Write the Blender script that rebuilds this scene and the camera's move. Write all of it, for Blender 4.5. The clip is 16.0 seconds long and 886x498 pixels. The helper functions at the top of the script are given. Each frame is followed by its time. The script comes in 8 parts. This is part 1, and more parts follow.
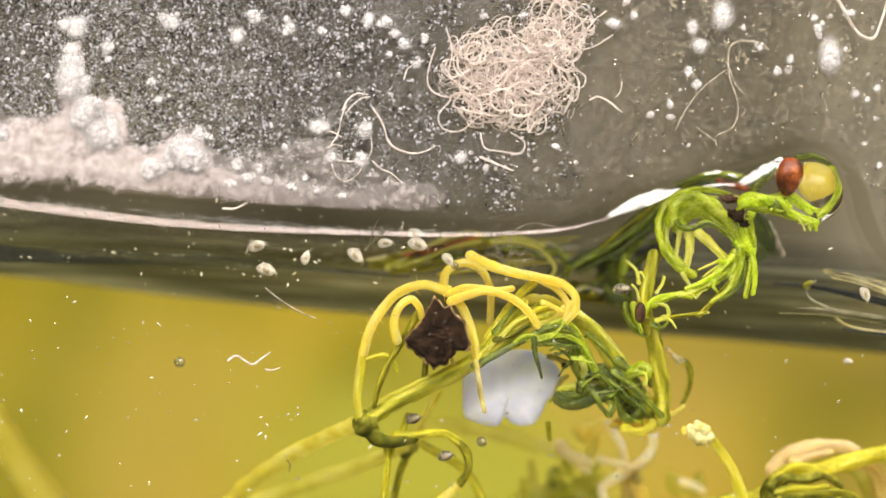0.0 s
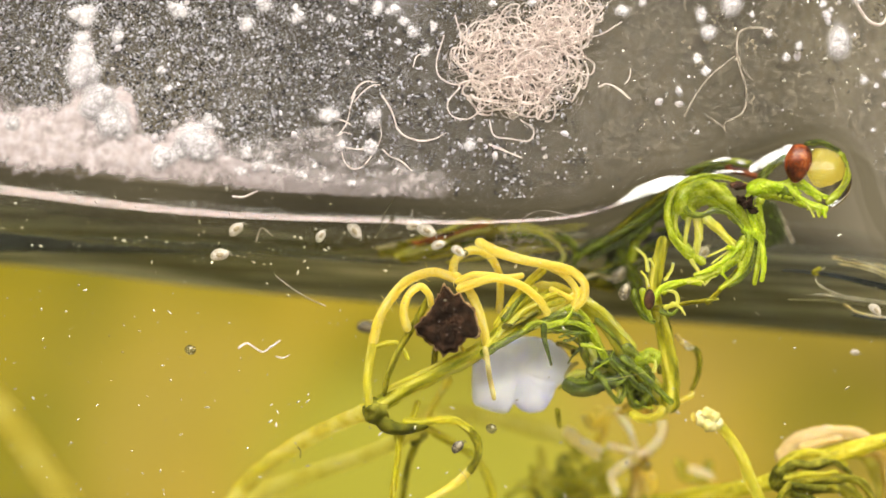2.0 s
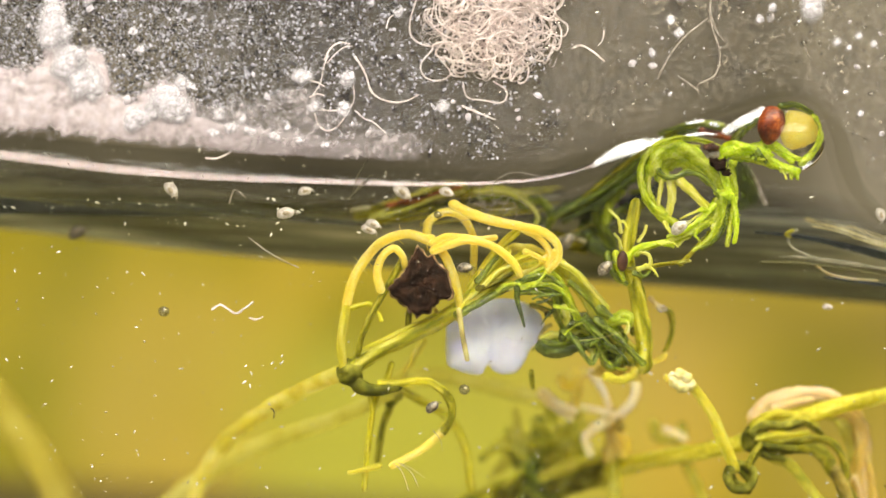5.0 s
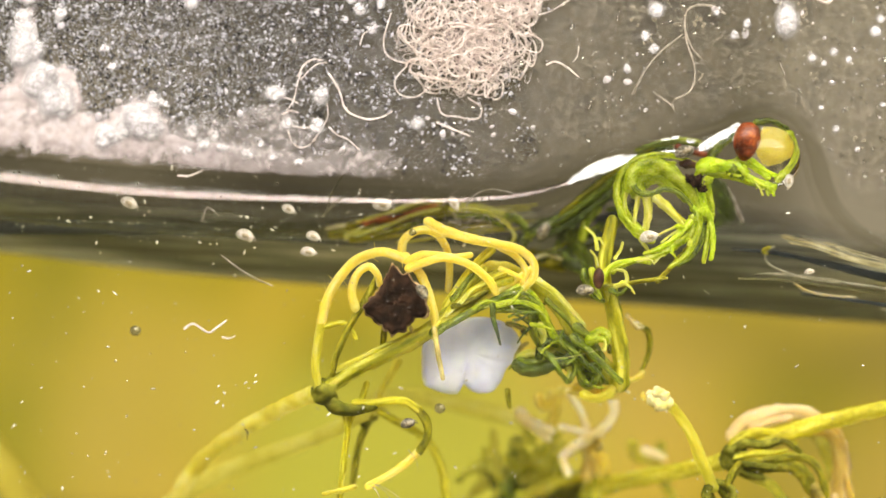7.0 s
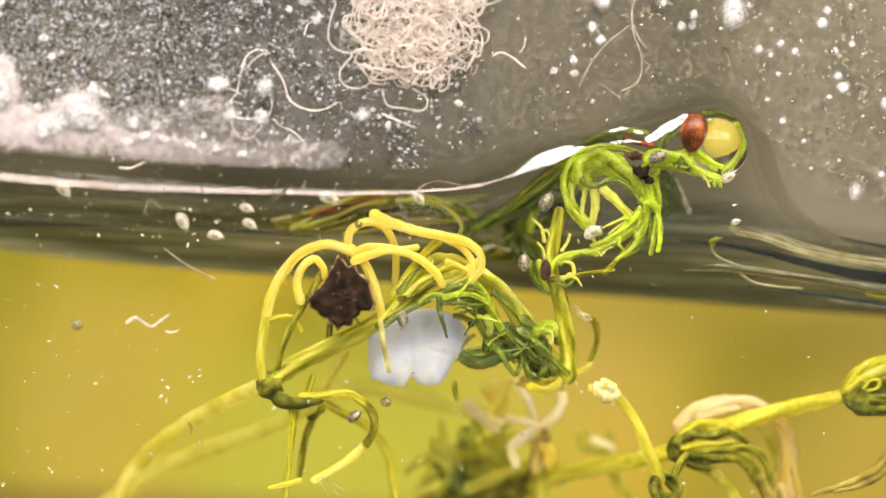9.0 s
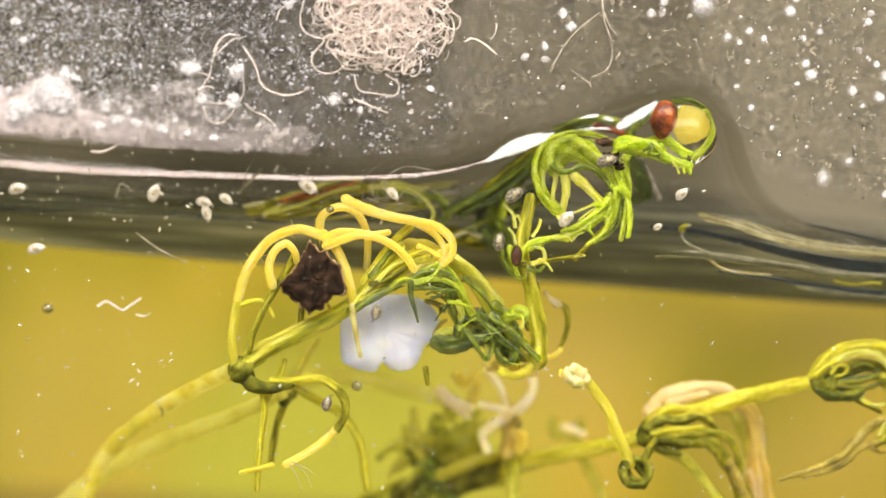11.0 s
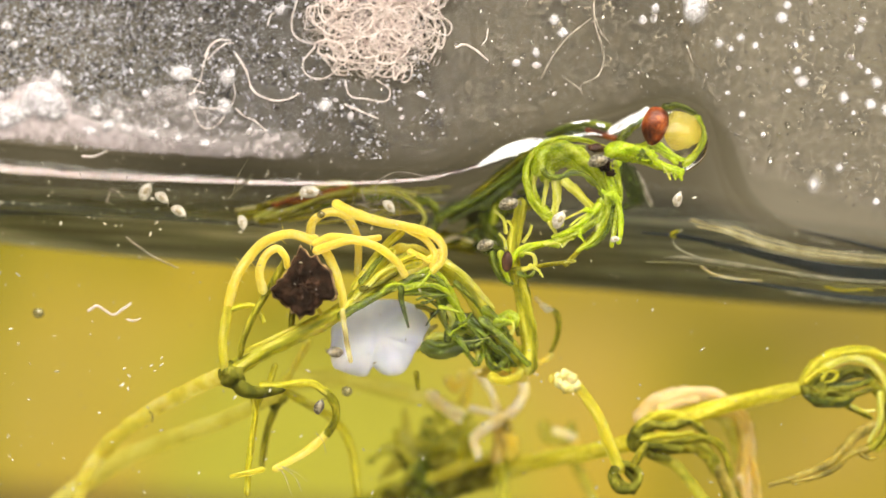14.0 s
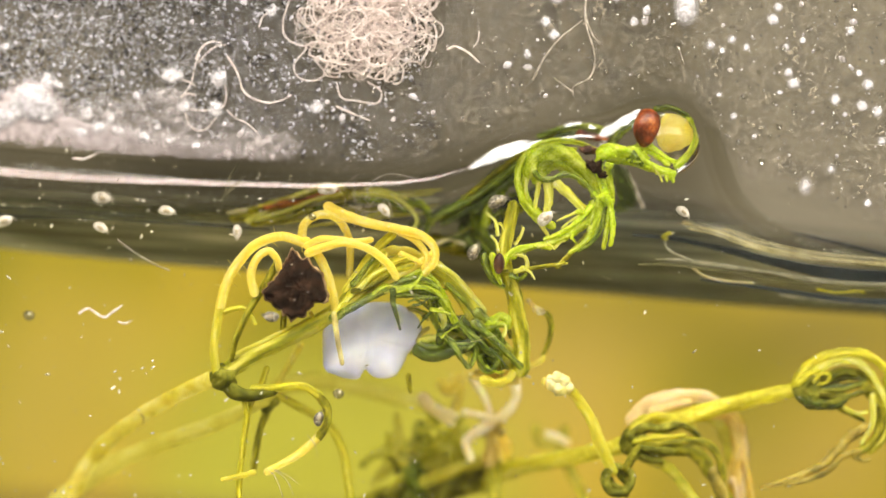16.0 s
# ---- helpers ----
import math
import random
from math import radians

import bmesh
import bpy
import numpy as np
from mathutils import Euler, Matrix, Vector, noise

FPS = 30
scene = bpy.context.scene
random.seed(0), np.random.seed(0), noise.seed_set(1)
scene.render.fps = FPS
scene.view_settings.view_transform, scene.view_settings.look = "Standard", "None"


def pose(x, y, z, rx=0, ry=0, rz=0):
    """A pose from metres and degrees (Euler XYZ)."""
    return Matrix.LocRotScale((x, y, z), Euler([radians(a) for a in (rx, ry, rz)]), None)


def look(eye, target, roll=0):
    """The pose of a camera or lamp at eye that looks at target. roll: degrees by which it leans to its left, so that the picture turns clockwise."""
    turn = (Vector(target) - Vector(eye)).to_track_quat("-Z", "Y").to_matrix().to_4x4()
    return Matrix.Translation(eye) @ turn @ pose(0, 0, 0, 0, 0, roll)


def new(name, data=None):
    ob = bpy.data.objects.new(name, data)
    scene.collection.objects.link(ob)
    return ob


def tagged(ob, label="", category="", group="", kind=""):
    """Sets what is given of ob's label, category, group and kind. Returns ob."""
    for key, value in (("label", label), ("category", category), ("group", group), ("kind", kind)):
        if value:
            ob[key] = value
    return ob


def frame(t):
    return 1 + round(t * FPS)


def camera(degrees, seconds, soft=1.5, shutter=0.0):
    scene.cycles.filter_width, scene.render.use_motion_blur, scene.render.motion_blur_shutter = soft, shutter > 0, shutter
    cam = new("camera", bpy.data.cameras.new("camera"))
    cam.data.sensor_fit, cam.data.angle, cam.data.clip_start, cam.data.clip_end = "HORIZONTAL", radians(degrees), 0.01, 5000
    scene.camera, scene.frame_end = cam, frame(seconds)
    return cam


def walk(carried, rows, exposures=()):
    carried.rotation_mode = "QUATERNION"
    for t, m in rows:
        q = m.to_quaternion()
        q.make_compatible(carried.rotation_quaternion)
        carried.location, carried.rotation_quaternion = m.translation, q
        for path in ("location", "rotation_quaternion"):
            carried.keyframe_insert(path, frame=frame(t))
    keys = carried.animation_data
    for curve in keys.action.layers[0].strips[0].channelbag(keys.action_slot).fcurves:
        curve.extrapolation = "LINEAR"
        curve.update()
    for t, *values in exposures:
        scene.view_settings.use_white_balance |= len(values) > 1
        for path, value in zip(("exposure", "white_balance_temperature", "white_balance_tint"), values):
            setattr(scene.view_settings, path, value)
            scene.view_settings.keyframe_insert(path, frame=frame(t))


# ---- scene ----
# A close view through the front pane of a small tank: pond plants, water line, seed shrimps.
cam = camera(36.0, 16.0, soft=1.5)
cam.data.dof.use_dof = True
cam.data.dof.focus_distance = 0.0789
cam.data.dof.aperture_fstop = 14.0
walk(cam, [
    (0, pose(-0.00000, -0.07700, -0.00000, 94.010, -3.990, -0.279)),
    (0.5, pose(-0.00024, -0.07701, 0.00005, 94.019, -3.997, -0.160)),
    (1, pose(-0.00049, -0.07695, -0.00024, 94.167, -3.892, -0.155)),
    (1.5, pose(-0.00022, -0.07698, -0.00007, 93.745, -3.920, -0.157)),
    (2, pose(-0.00021, -0.07717, -0.00029, 93.657, -3.843, -0.038)),
    (2.5, pose(-0.00031, -0.07759, -0.00134, 93.785, -3.860, -0.018)),
    (3, pose(-0.00010, -0.07777, -0.00111, 93.302, -3.815, 0.251)),
    (3.5, pose(-0.00032, -0.07783, -0.00093, 92.807, -3.806, -0.277)),
    (4, pose(0.00009, -0.07768, -0.00053, 92.277, -3.775, -0.395)),
    (4.2, pose(0.00042, -0.07763, -0.00056, 92.275, -3.778, -0.181)),
    (6.3, pose(0.00096, -0.07677, -0.00060, 92.975, -3.908, -1.238)),
    (6.5, pose(0.00132, -0.07686, -0.00138, 93.276, -3.739, -0.856)),
    (7, pose(0.00122, -0.07662, -0.00117, 93.595, -3.575, -1.202)),
    (7.5, pose(0.00114, -0.07676, -0.00113, 93.411, -3.509, -1.341)),
    (8, pose(0.00154, -0.07684, -0.00103, 92.825, -3.475, -1.732)),
    (8.5, pose(0.00163, -0.07672, -0.00109, 93.032, -3.395, -2.013)),
    (9, pose(0.00209, -0.07614, -0.00017, 92.698, -3.421, -2.791)),
    (9.2, pose(0.00227, -0.07620, 0.00002, 92.740, -3.448, -2.727)),
    (11.3, pose(0.00263, -0.07662, -0.00139, 92.971, -3.501, -3.785)),
    (11.5, pose(0.00293, -0.07678, -0.00104, 92.636, -3.566, -3.352)),
    (12, pose(0.00289, -0.07680, -0.00083, 92.541, -3.541, -3.155)),
    (12.5, pose(0.00321, -0.07671, -0.00060, 92.430, -3.607, -3.565)),
    (13, pose(0.00295, -0.07673, -0.00102, 92.934, -3.664, -3.397)),
    (13.5, pose(0.00303, -0.07674, -0.00087, 92.740, -3.661, -3.476)),
    (14, pose(0.00308, -0.07662, -0.00046, 92.600, -3.711, -3.676)),
    (14.5, pose(0.00312, -0.07671, -0.00093, 92.739, -3.660, -3.846)),
    (15, pose(0.00310, -0.07684, -0.00129, 92.973, -3.570, -3.660)),
    (15.5, pose(0.00351, -0.07670, -0.00108, 93.072, -3.591, -3.852)),
    (16, pose(0.00333, -0.07652, -0.00093, 93.059, -3.621, -3.863)),
], [(0, 0.02), (4, 0.06), (6.5, 0.13), (9, 0.17), (16, 0.15)])

MM = 0.001  # everything below is planned in millimetres

# ---- light ----
world = bpy.data.worlds.new("sky")
scene.world = world
world.use_nodes = True
_bg = world.node_tree.nodes["Background"]
_sky = world.node_tree.nodes.new("ShaderNodeTexSky")
_sky.sky_type = "NISHITA"
_sky.sun_disc = False
_sky.sun_elevation = radians(42)
_sky.sun_rotation = radians(205)
world.node_tree.links.new(_sky.outputs[0], _bg.inputs[0])
_bg.inputs[1].default_value = 0.07

# added main lamp, as an unseen window above and before the tank
_win = bpy.data.lights.new("unseen_window_light", "AREA")
_win.shape, _win.size, _win.size_y, _win.energy = "RECTANGLE", 0.90, 0.30, 10.6
_win.color = (1.0, 0.935, 0.87)
_win_ob = new("unseen_window_light", _win)
_win_ob.matrix_basis = look((-0.03, -0.40, 0.42), (0.0, 0.0, 0.01))


# ---- materials ----
def nodes_of(name):
    m = bpy.data.materials.new(name)
    m.use_nodes = True
    nt = m.node_tree
    nt.nodes.clear()
    return m, nt, nt.nodes.new("ShaderNodeOutputMaterial")


def link(nt, a, b):
    nt.links.new(a, b)


def noise_node(nt, scale, detail=4.0, stretch=None, distortion=0.0):
    co = nt.nodes.new("ShaderNodeTexCoord")
    n = nt.nodes.new("ShaderNodeTexNoise")
    n.inputs["Scale"].default_value = scale
    n.inputs["Detail"].default_value = detail
    n.inputs["Distortion"].default_value = distortion
    if stretch:
        mp = nt.nodes.new("ShaderNodeMapping")
        mp.inputs["Scale"].default_value = stretch
        link(nt, co.outputs["Object"], mp.inputs["Vector"])
        link(nt, mp.outputs[0], n.inputs["Vector"])
    else:
        link(nt, co.outputs["Object"], n.inputs["Vector"])
    return n


def ramp(nt, source, stops):
    r = nt.nodes.new("ShaderNodeValToRGB")
    while len(r.color_ramp.elements) < len(stops):
        r.color_ramp.elements.new(0.5)
    for e, (p, c) in zip(r.color_ramp.elements, stops):
        e.position, e.color = p, (*c, 1)
    link(nt, source, r.inputs[0])
    return r


def organic(name, dark, mid, light, size=1.2, rough=0.35, through_light=0.35, bump=0.25, stretch=None, clear=0.0, island=0.0, spec=0.2, grain=0.3, stripes=0, waxy=0.0, streak=0.0, across=8.0):
    """Plant-like surface: two scales of colour, fine relief, some light passing through. size: patch size in mm."""
    m, nt, out = nodes_of(name)
    big = noise_node(nt, 1000.0 / size, 3.0, stretch)
    if streak:
        # long streaks that run with the leaf
        lay, along = nt.nodes.new("ShaderNodeUVMap"), nt.nodes.new("ShaderNodeMapping")
        along.inputs["Scale"].default_value = (across, streak, 1)
        link(nt, lay.outputs[0], along.inputs["Vector"])
        link(nt, along.outputs[0], big.inputs["Vector"])
        big.inputs["Scale"].default_value = 1.0
    fine = noise_node(nt, 9000.0 / size, 5.0)
    mix = nt.nodes.new("ShaderNodeMath")
    mix.operation = "MULTIPLY_ADD"
    mix.inputs[1].default_value = grain
    link(nt, fine.outputs[0], mix.inputs[0])
    low = nt.nodes.new("ShaderNodeMath")
    low.operation = "MULTIPLY"
    low.inputs[1].default_value = 1.0 - grain
    link(nt, big.outputs[0], low.inputs[0])
    link(nt, low.outputs[0], mix.inputs[2])
    value = mix.outputs[0]
    if stripes:
        uv = nt.nodes.new("ShaderNodeUVMap")
        sx = nt.nodes.new("ShaderNodeSeparateXYZ")
        link(nt, uv.outputs[0], sx.inputs[0])
        turn = nt.nodes.new("ShaderNodeMath")
        turn.operation = "MULTIPLY_ADD"
        turn.inputs[1].default_value = 2 * math.pi * stripes
        link(nt, sx.outputs["X"], turn.inputs[0])
        link(nt, sx.outputs["Y"], turn.inputs[2])
        wave = nt.nodes.new("ShaderNodeMath")
        wave.operation = "COSINE"
        link(nt, turn.outputs[0], wave.inputs[0])
        add = nt.nodes.new("ShaderNodeMath")
        add.operation = "MULTIPLY_ADD"
        add.inputs[1].default_value = 0.045
        link(nt, wave.outputs[0], add.inputs[0])
        link(nt, value, add.inputs[2])
        value = add.outputs[0]
    if island:
        g = nt.nodes.new("ShaderNodeNewGeometry")
        a = nt.nodes.new("ShaderNodeMath")
        a.operation = "MULTIPLY_ADD"
        a.inputs[1].default_value = island
        link(nt, g.outputs["Random Per Island"], a.inputs[0])
        sub = nt.nodes.new("ShaderNodeMath")
        sub.operation = "SUBTRACT"
        sub.inputs[1].default_value = island / 2
        link(nt, value, sub.inputs[0])
        link(nt, sub.outputs[0], a.inputs[2])
        value = a.outputs[0]
    col = ramp(nt, value, [(0.38, dark), (0.5, mid), (0.62, light)])
    p = nt.nodes.new("ShaderNodeBsdfPrincipled")
    p.inputs["Roughness"].default_value = rough
    p.inputs["Specular IOR Level"].default_value = spec
    if waxy:
        p.inputs["Subsurface Weight"].default_value = 0.85
        p.inputs["Subsurface Radius"].default_value = (1.0, 0.9, 0.35)
        p.inputs["Subsurface Scale"].default_value = waxy * MM
    link(nt, col.outputs[0], p.inputs["Base Color"])
    b = nt.nodes.new("ShaderNodeBump")
    b.inputs["Strength"].default_value = bump
    b.inputs["Distance"].default_value = 0.05 * MM * size
    link(nt, fine.outputs[0], b.inputs["Height"])
    link(nt, b.outputs[0], p.inputs["Normal"])
    shader = p.outputs[0]
    if through_light:
        t = nt.nodes.new("ShaderNodeBsdfTranslucent")
        link(nt, col.outputs[0], t.inputs["Color"])
        mx = nt.nodes.new("ShaderNodeMixShader")
        mx.inputs[0].default_value = through_light
        link(nt, shader, mx.inputs[1])
        link(nt, t.outputs[0], mx.inputs[2])
        shader = mx.outputs[0]
    if clear:
        t = nt.nodes.new("ShaderNodeBsdfTransparent")
        mx = nt.nodes.new("ShaderNodeMixShader")
        mx.inputs[0].default_value = clear
        link(nt, shader, mx.inputs[1])
        link(nt, t.outputs[0], mx.inputs[2])
        shader = mx.outputs[0]
    link(nt, shader, out.inputs[0])
    return m


def clear_skin(name, tint, ior=1.45, rough=0.02, ripple=0.0, gloss=(1, 1, 1)):
    """A clear tinted film with a real Fresnel gloss."""
    m, nt, out = nodes_of(name)
    t = nt.nodes.new("ShaderNodeBsdfTransparent")
    t.inputs[0].default_value = (*tint, 1)
    g = nt.nodes.new("ShaderNodeBsdfGlossy")
    g.inputs["Roughness"].default_value = rough
    g.inputs["Color"].default_value = (*gloss, 1)
    fr = nt.nodes.new("ShaderNodeFresnel")
    fr.inputs[0].default_value = ior
    mx = nt.nodes.new("ShaderNodeMixShader")
    link(nt, fr.outputs[0], mx.inputs[0])
    link(nt, t.outputs[0], mx.inputs[1])
    link(nt, g.outputs[0], mx.inputs[2])
    if ripple:
        n = noise_node(nt, 350.0, 2.0)
        b = nt.nodes.new("ShaderNodeBump")
        b.inputs["Strength"].default_value = ripple
        b.inputs["Distance"].default_value = 0.2 * MM
        link(nt, n.outputs[0], b.inputs["Height"])
        link(nt, b.outputs[0], g.inputs["Normal"])
        link(nt, b.outputs[0], fr.inputs["Normal"])
    link(nt, mx.outputs[0], out.inputs[0])
    return m


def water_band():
    """The dim underside of the water surface: dark olive grey, glossy, mirrored streaks painted in sideways."""
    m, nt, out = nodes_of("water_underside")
    # stretched noise puts light and dark reflection streaks into the base colour
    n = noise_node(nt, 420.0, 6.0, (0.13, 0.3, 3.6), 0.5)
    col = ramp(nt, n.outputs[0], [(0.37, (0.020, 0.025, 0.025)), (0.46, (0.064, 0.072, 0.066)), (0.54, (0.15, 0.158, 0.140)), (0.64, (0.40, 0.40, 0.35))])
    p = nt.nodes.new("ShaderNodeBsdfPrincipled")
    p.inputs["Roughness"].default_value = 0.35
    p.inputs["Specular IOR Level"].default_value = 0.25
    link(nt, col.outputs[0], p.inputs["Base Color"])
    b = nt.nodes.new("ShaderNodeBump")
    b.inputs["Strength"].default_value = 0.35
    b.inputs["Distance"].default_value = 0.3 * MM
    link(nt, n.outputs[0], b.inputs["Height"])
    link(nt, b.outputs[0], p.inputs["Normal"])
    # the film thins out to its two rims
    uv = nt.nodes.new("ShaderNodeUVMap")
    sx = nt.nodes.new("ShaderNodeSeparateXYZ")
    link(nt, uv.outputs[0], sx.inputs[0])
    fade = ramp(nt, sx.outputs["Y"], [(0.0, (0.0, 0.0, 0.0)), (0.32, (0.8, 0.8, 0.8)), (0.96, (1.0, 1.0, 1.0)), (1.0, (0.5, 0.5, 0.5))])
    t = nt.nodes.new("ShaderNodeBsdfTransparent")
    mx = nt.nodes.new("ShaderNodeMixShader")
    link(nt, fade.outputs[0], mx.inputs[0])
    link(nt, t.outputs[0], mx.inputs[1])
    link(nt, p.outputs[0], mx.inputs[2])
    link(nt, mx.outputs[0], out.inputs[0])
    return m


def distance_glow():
    """Far, unfocused distance: sunlit yellow-green water below, dull grey-brown above, all of it emitted colour."""
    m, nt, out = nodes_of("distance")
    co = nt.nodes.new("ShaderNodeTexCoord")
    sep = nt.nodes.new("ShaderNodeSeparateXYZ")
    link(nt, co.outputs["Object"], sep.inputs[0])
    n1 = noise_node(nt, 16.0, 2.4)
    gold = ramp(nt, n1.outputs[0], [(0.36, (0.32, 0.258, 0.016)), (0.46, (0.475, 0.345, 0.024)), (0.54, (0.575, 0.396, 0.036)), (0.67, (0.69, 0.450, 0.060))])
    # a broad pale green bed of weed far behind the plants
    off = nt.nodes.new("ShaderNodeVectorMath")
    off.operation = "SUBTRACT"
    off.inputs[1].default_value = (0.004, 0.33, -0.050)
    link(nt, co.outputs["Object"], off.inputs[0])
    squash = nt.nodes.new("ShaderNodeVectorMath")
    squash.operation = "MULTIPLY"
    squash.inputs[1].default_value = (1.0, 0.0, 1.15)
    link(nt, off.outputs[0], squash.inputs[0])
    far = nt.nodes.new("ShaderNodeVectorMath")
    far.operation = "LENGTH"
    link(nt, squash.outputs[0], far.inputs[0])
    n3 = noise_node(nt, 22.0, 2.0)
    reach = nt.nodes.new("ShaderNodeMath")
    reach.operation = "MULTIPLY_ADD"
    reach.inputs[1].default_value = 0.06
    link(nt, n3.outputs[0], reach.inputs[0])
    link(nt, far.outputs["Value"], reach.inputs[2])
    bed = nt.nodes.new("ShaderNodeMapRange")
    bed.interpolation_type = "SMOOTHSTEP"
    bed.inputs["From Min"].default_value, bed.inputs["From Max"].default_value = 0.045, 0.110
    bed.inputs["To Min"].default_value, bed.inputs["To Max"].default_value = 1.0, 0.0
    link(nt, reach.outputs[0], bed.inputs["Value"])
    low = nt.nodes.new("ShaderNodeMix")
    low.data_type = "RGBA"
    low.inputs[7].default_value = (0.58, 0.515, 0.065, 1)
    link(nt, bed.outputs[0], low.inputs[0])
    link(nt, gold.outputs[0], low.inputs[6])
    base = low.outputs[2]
    # further soft beds of weed and lit water, glowing too, each with its place, reach, colour and strength
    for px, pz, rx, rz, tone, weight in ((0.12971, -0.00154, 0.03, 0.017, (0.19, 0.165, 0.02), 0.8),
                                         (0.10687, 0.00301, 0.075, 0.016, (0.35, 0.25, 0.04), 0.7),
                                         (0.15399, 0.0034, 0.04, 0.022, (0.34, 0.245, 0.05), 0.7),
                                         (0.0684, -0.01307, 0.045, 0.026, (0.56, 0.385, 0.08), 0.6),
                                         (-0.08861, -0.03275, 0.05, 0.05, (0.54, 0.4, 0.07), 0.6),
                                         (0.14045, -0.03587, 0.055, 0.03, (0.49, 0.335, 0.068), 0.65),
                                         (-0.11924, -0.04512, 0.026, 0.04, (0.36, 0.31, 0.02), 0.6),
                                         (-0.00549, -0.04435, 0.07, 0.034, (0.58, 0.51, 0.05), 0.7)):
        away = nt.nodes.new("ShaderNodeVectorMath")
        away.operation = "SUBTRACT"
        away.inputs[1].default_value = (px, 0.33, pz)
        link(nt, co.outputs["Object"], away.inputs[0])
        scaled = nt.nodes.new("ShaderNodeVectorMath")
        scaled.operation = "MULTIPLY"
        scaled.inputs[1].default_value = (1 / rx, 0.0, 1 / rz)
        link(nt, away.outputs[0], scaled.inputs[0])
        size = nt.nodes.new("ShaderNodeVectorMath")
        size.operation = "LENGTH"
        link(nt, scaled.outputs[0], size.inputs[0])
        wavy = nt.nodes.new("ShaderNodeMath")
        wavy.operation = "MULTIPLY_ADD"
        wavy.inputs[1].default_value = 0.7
        link(nt, n3.outputs[0], wavy.inputs[0])
        link(nt, size.outputs["Value"], wavy.inputs[2])
        soft = nt.nodes.new("ShaderNodeMapRange")
        soft.interpolation_type = "SMOOTHSTEP"
        soft.inputs["From Min"].default_value, soft.inputs["From Max"].default_value = 0.3, 1.6
        soft.inputs["To Min"].default_value, soft.inputs["To Max"].default_value = weight, 0.0
        link(nt, wavy.outputs[0], soft.inputs["Value"])
        bed_mix = nt.nodes.new("ShaderNodeMix")
        bed_mix.data_type = "RGBA"
        bed_mix.inputs[7].default_value = (*tone, 1)
        link(nt, soft.outputs[0], bed_mix.inputs[0])
        link(nt, base, bed_mix.inputs[6])
        base = bed_mix.outputs[2]
    n2 = noise_node(nt, 9.0, 2.5)
    lift = nt.nodes.new("ShaderNodeMath")
    lift.operation = "MULTIPLY_ADD"
    lift.inputs[1].default_value = 1.1
    link(nt, sep.outputs["X"], lift.inputs[0])
    link(nt, n2.outputs[0], lift.inputs[2])
    top = ramp(nt, lift.outputs[0], [(0.30, (0.052, 0.042, 0.023)), (0.50, (0.118, 0.097, 0.056)), (0.60, (0.172, 0.139, 0.082)), (0.70, (0.32, 0.262, 0.170))])
    mr = nt.nodes.new("ShaderNodeMapRange")
    mr.inputs["From Min"].default_value = 0.020
    mr.inputs["From Max"].default_value = 0.024
    link(nt, sep.outputs["Z"], mr.inputs["Value"])
    mx = nt.nodes.new("ShaderNodeMix")
    mx.data_type = "RGBA"
    link(nt, mr.outputs[0], mx.inputs[0])
    link(nt, base, mx.inputs[6])
    link(nt, top.outputs[0], mx.inputs[7])
    e = nt.nodes.new("ShaderNodeEmission")
    link(nt, mx.outputs[2], e.inputs[0])
    link(nt, e.outputs[0], out.inputs[0])
    return m


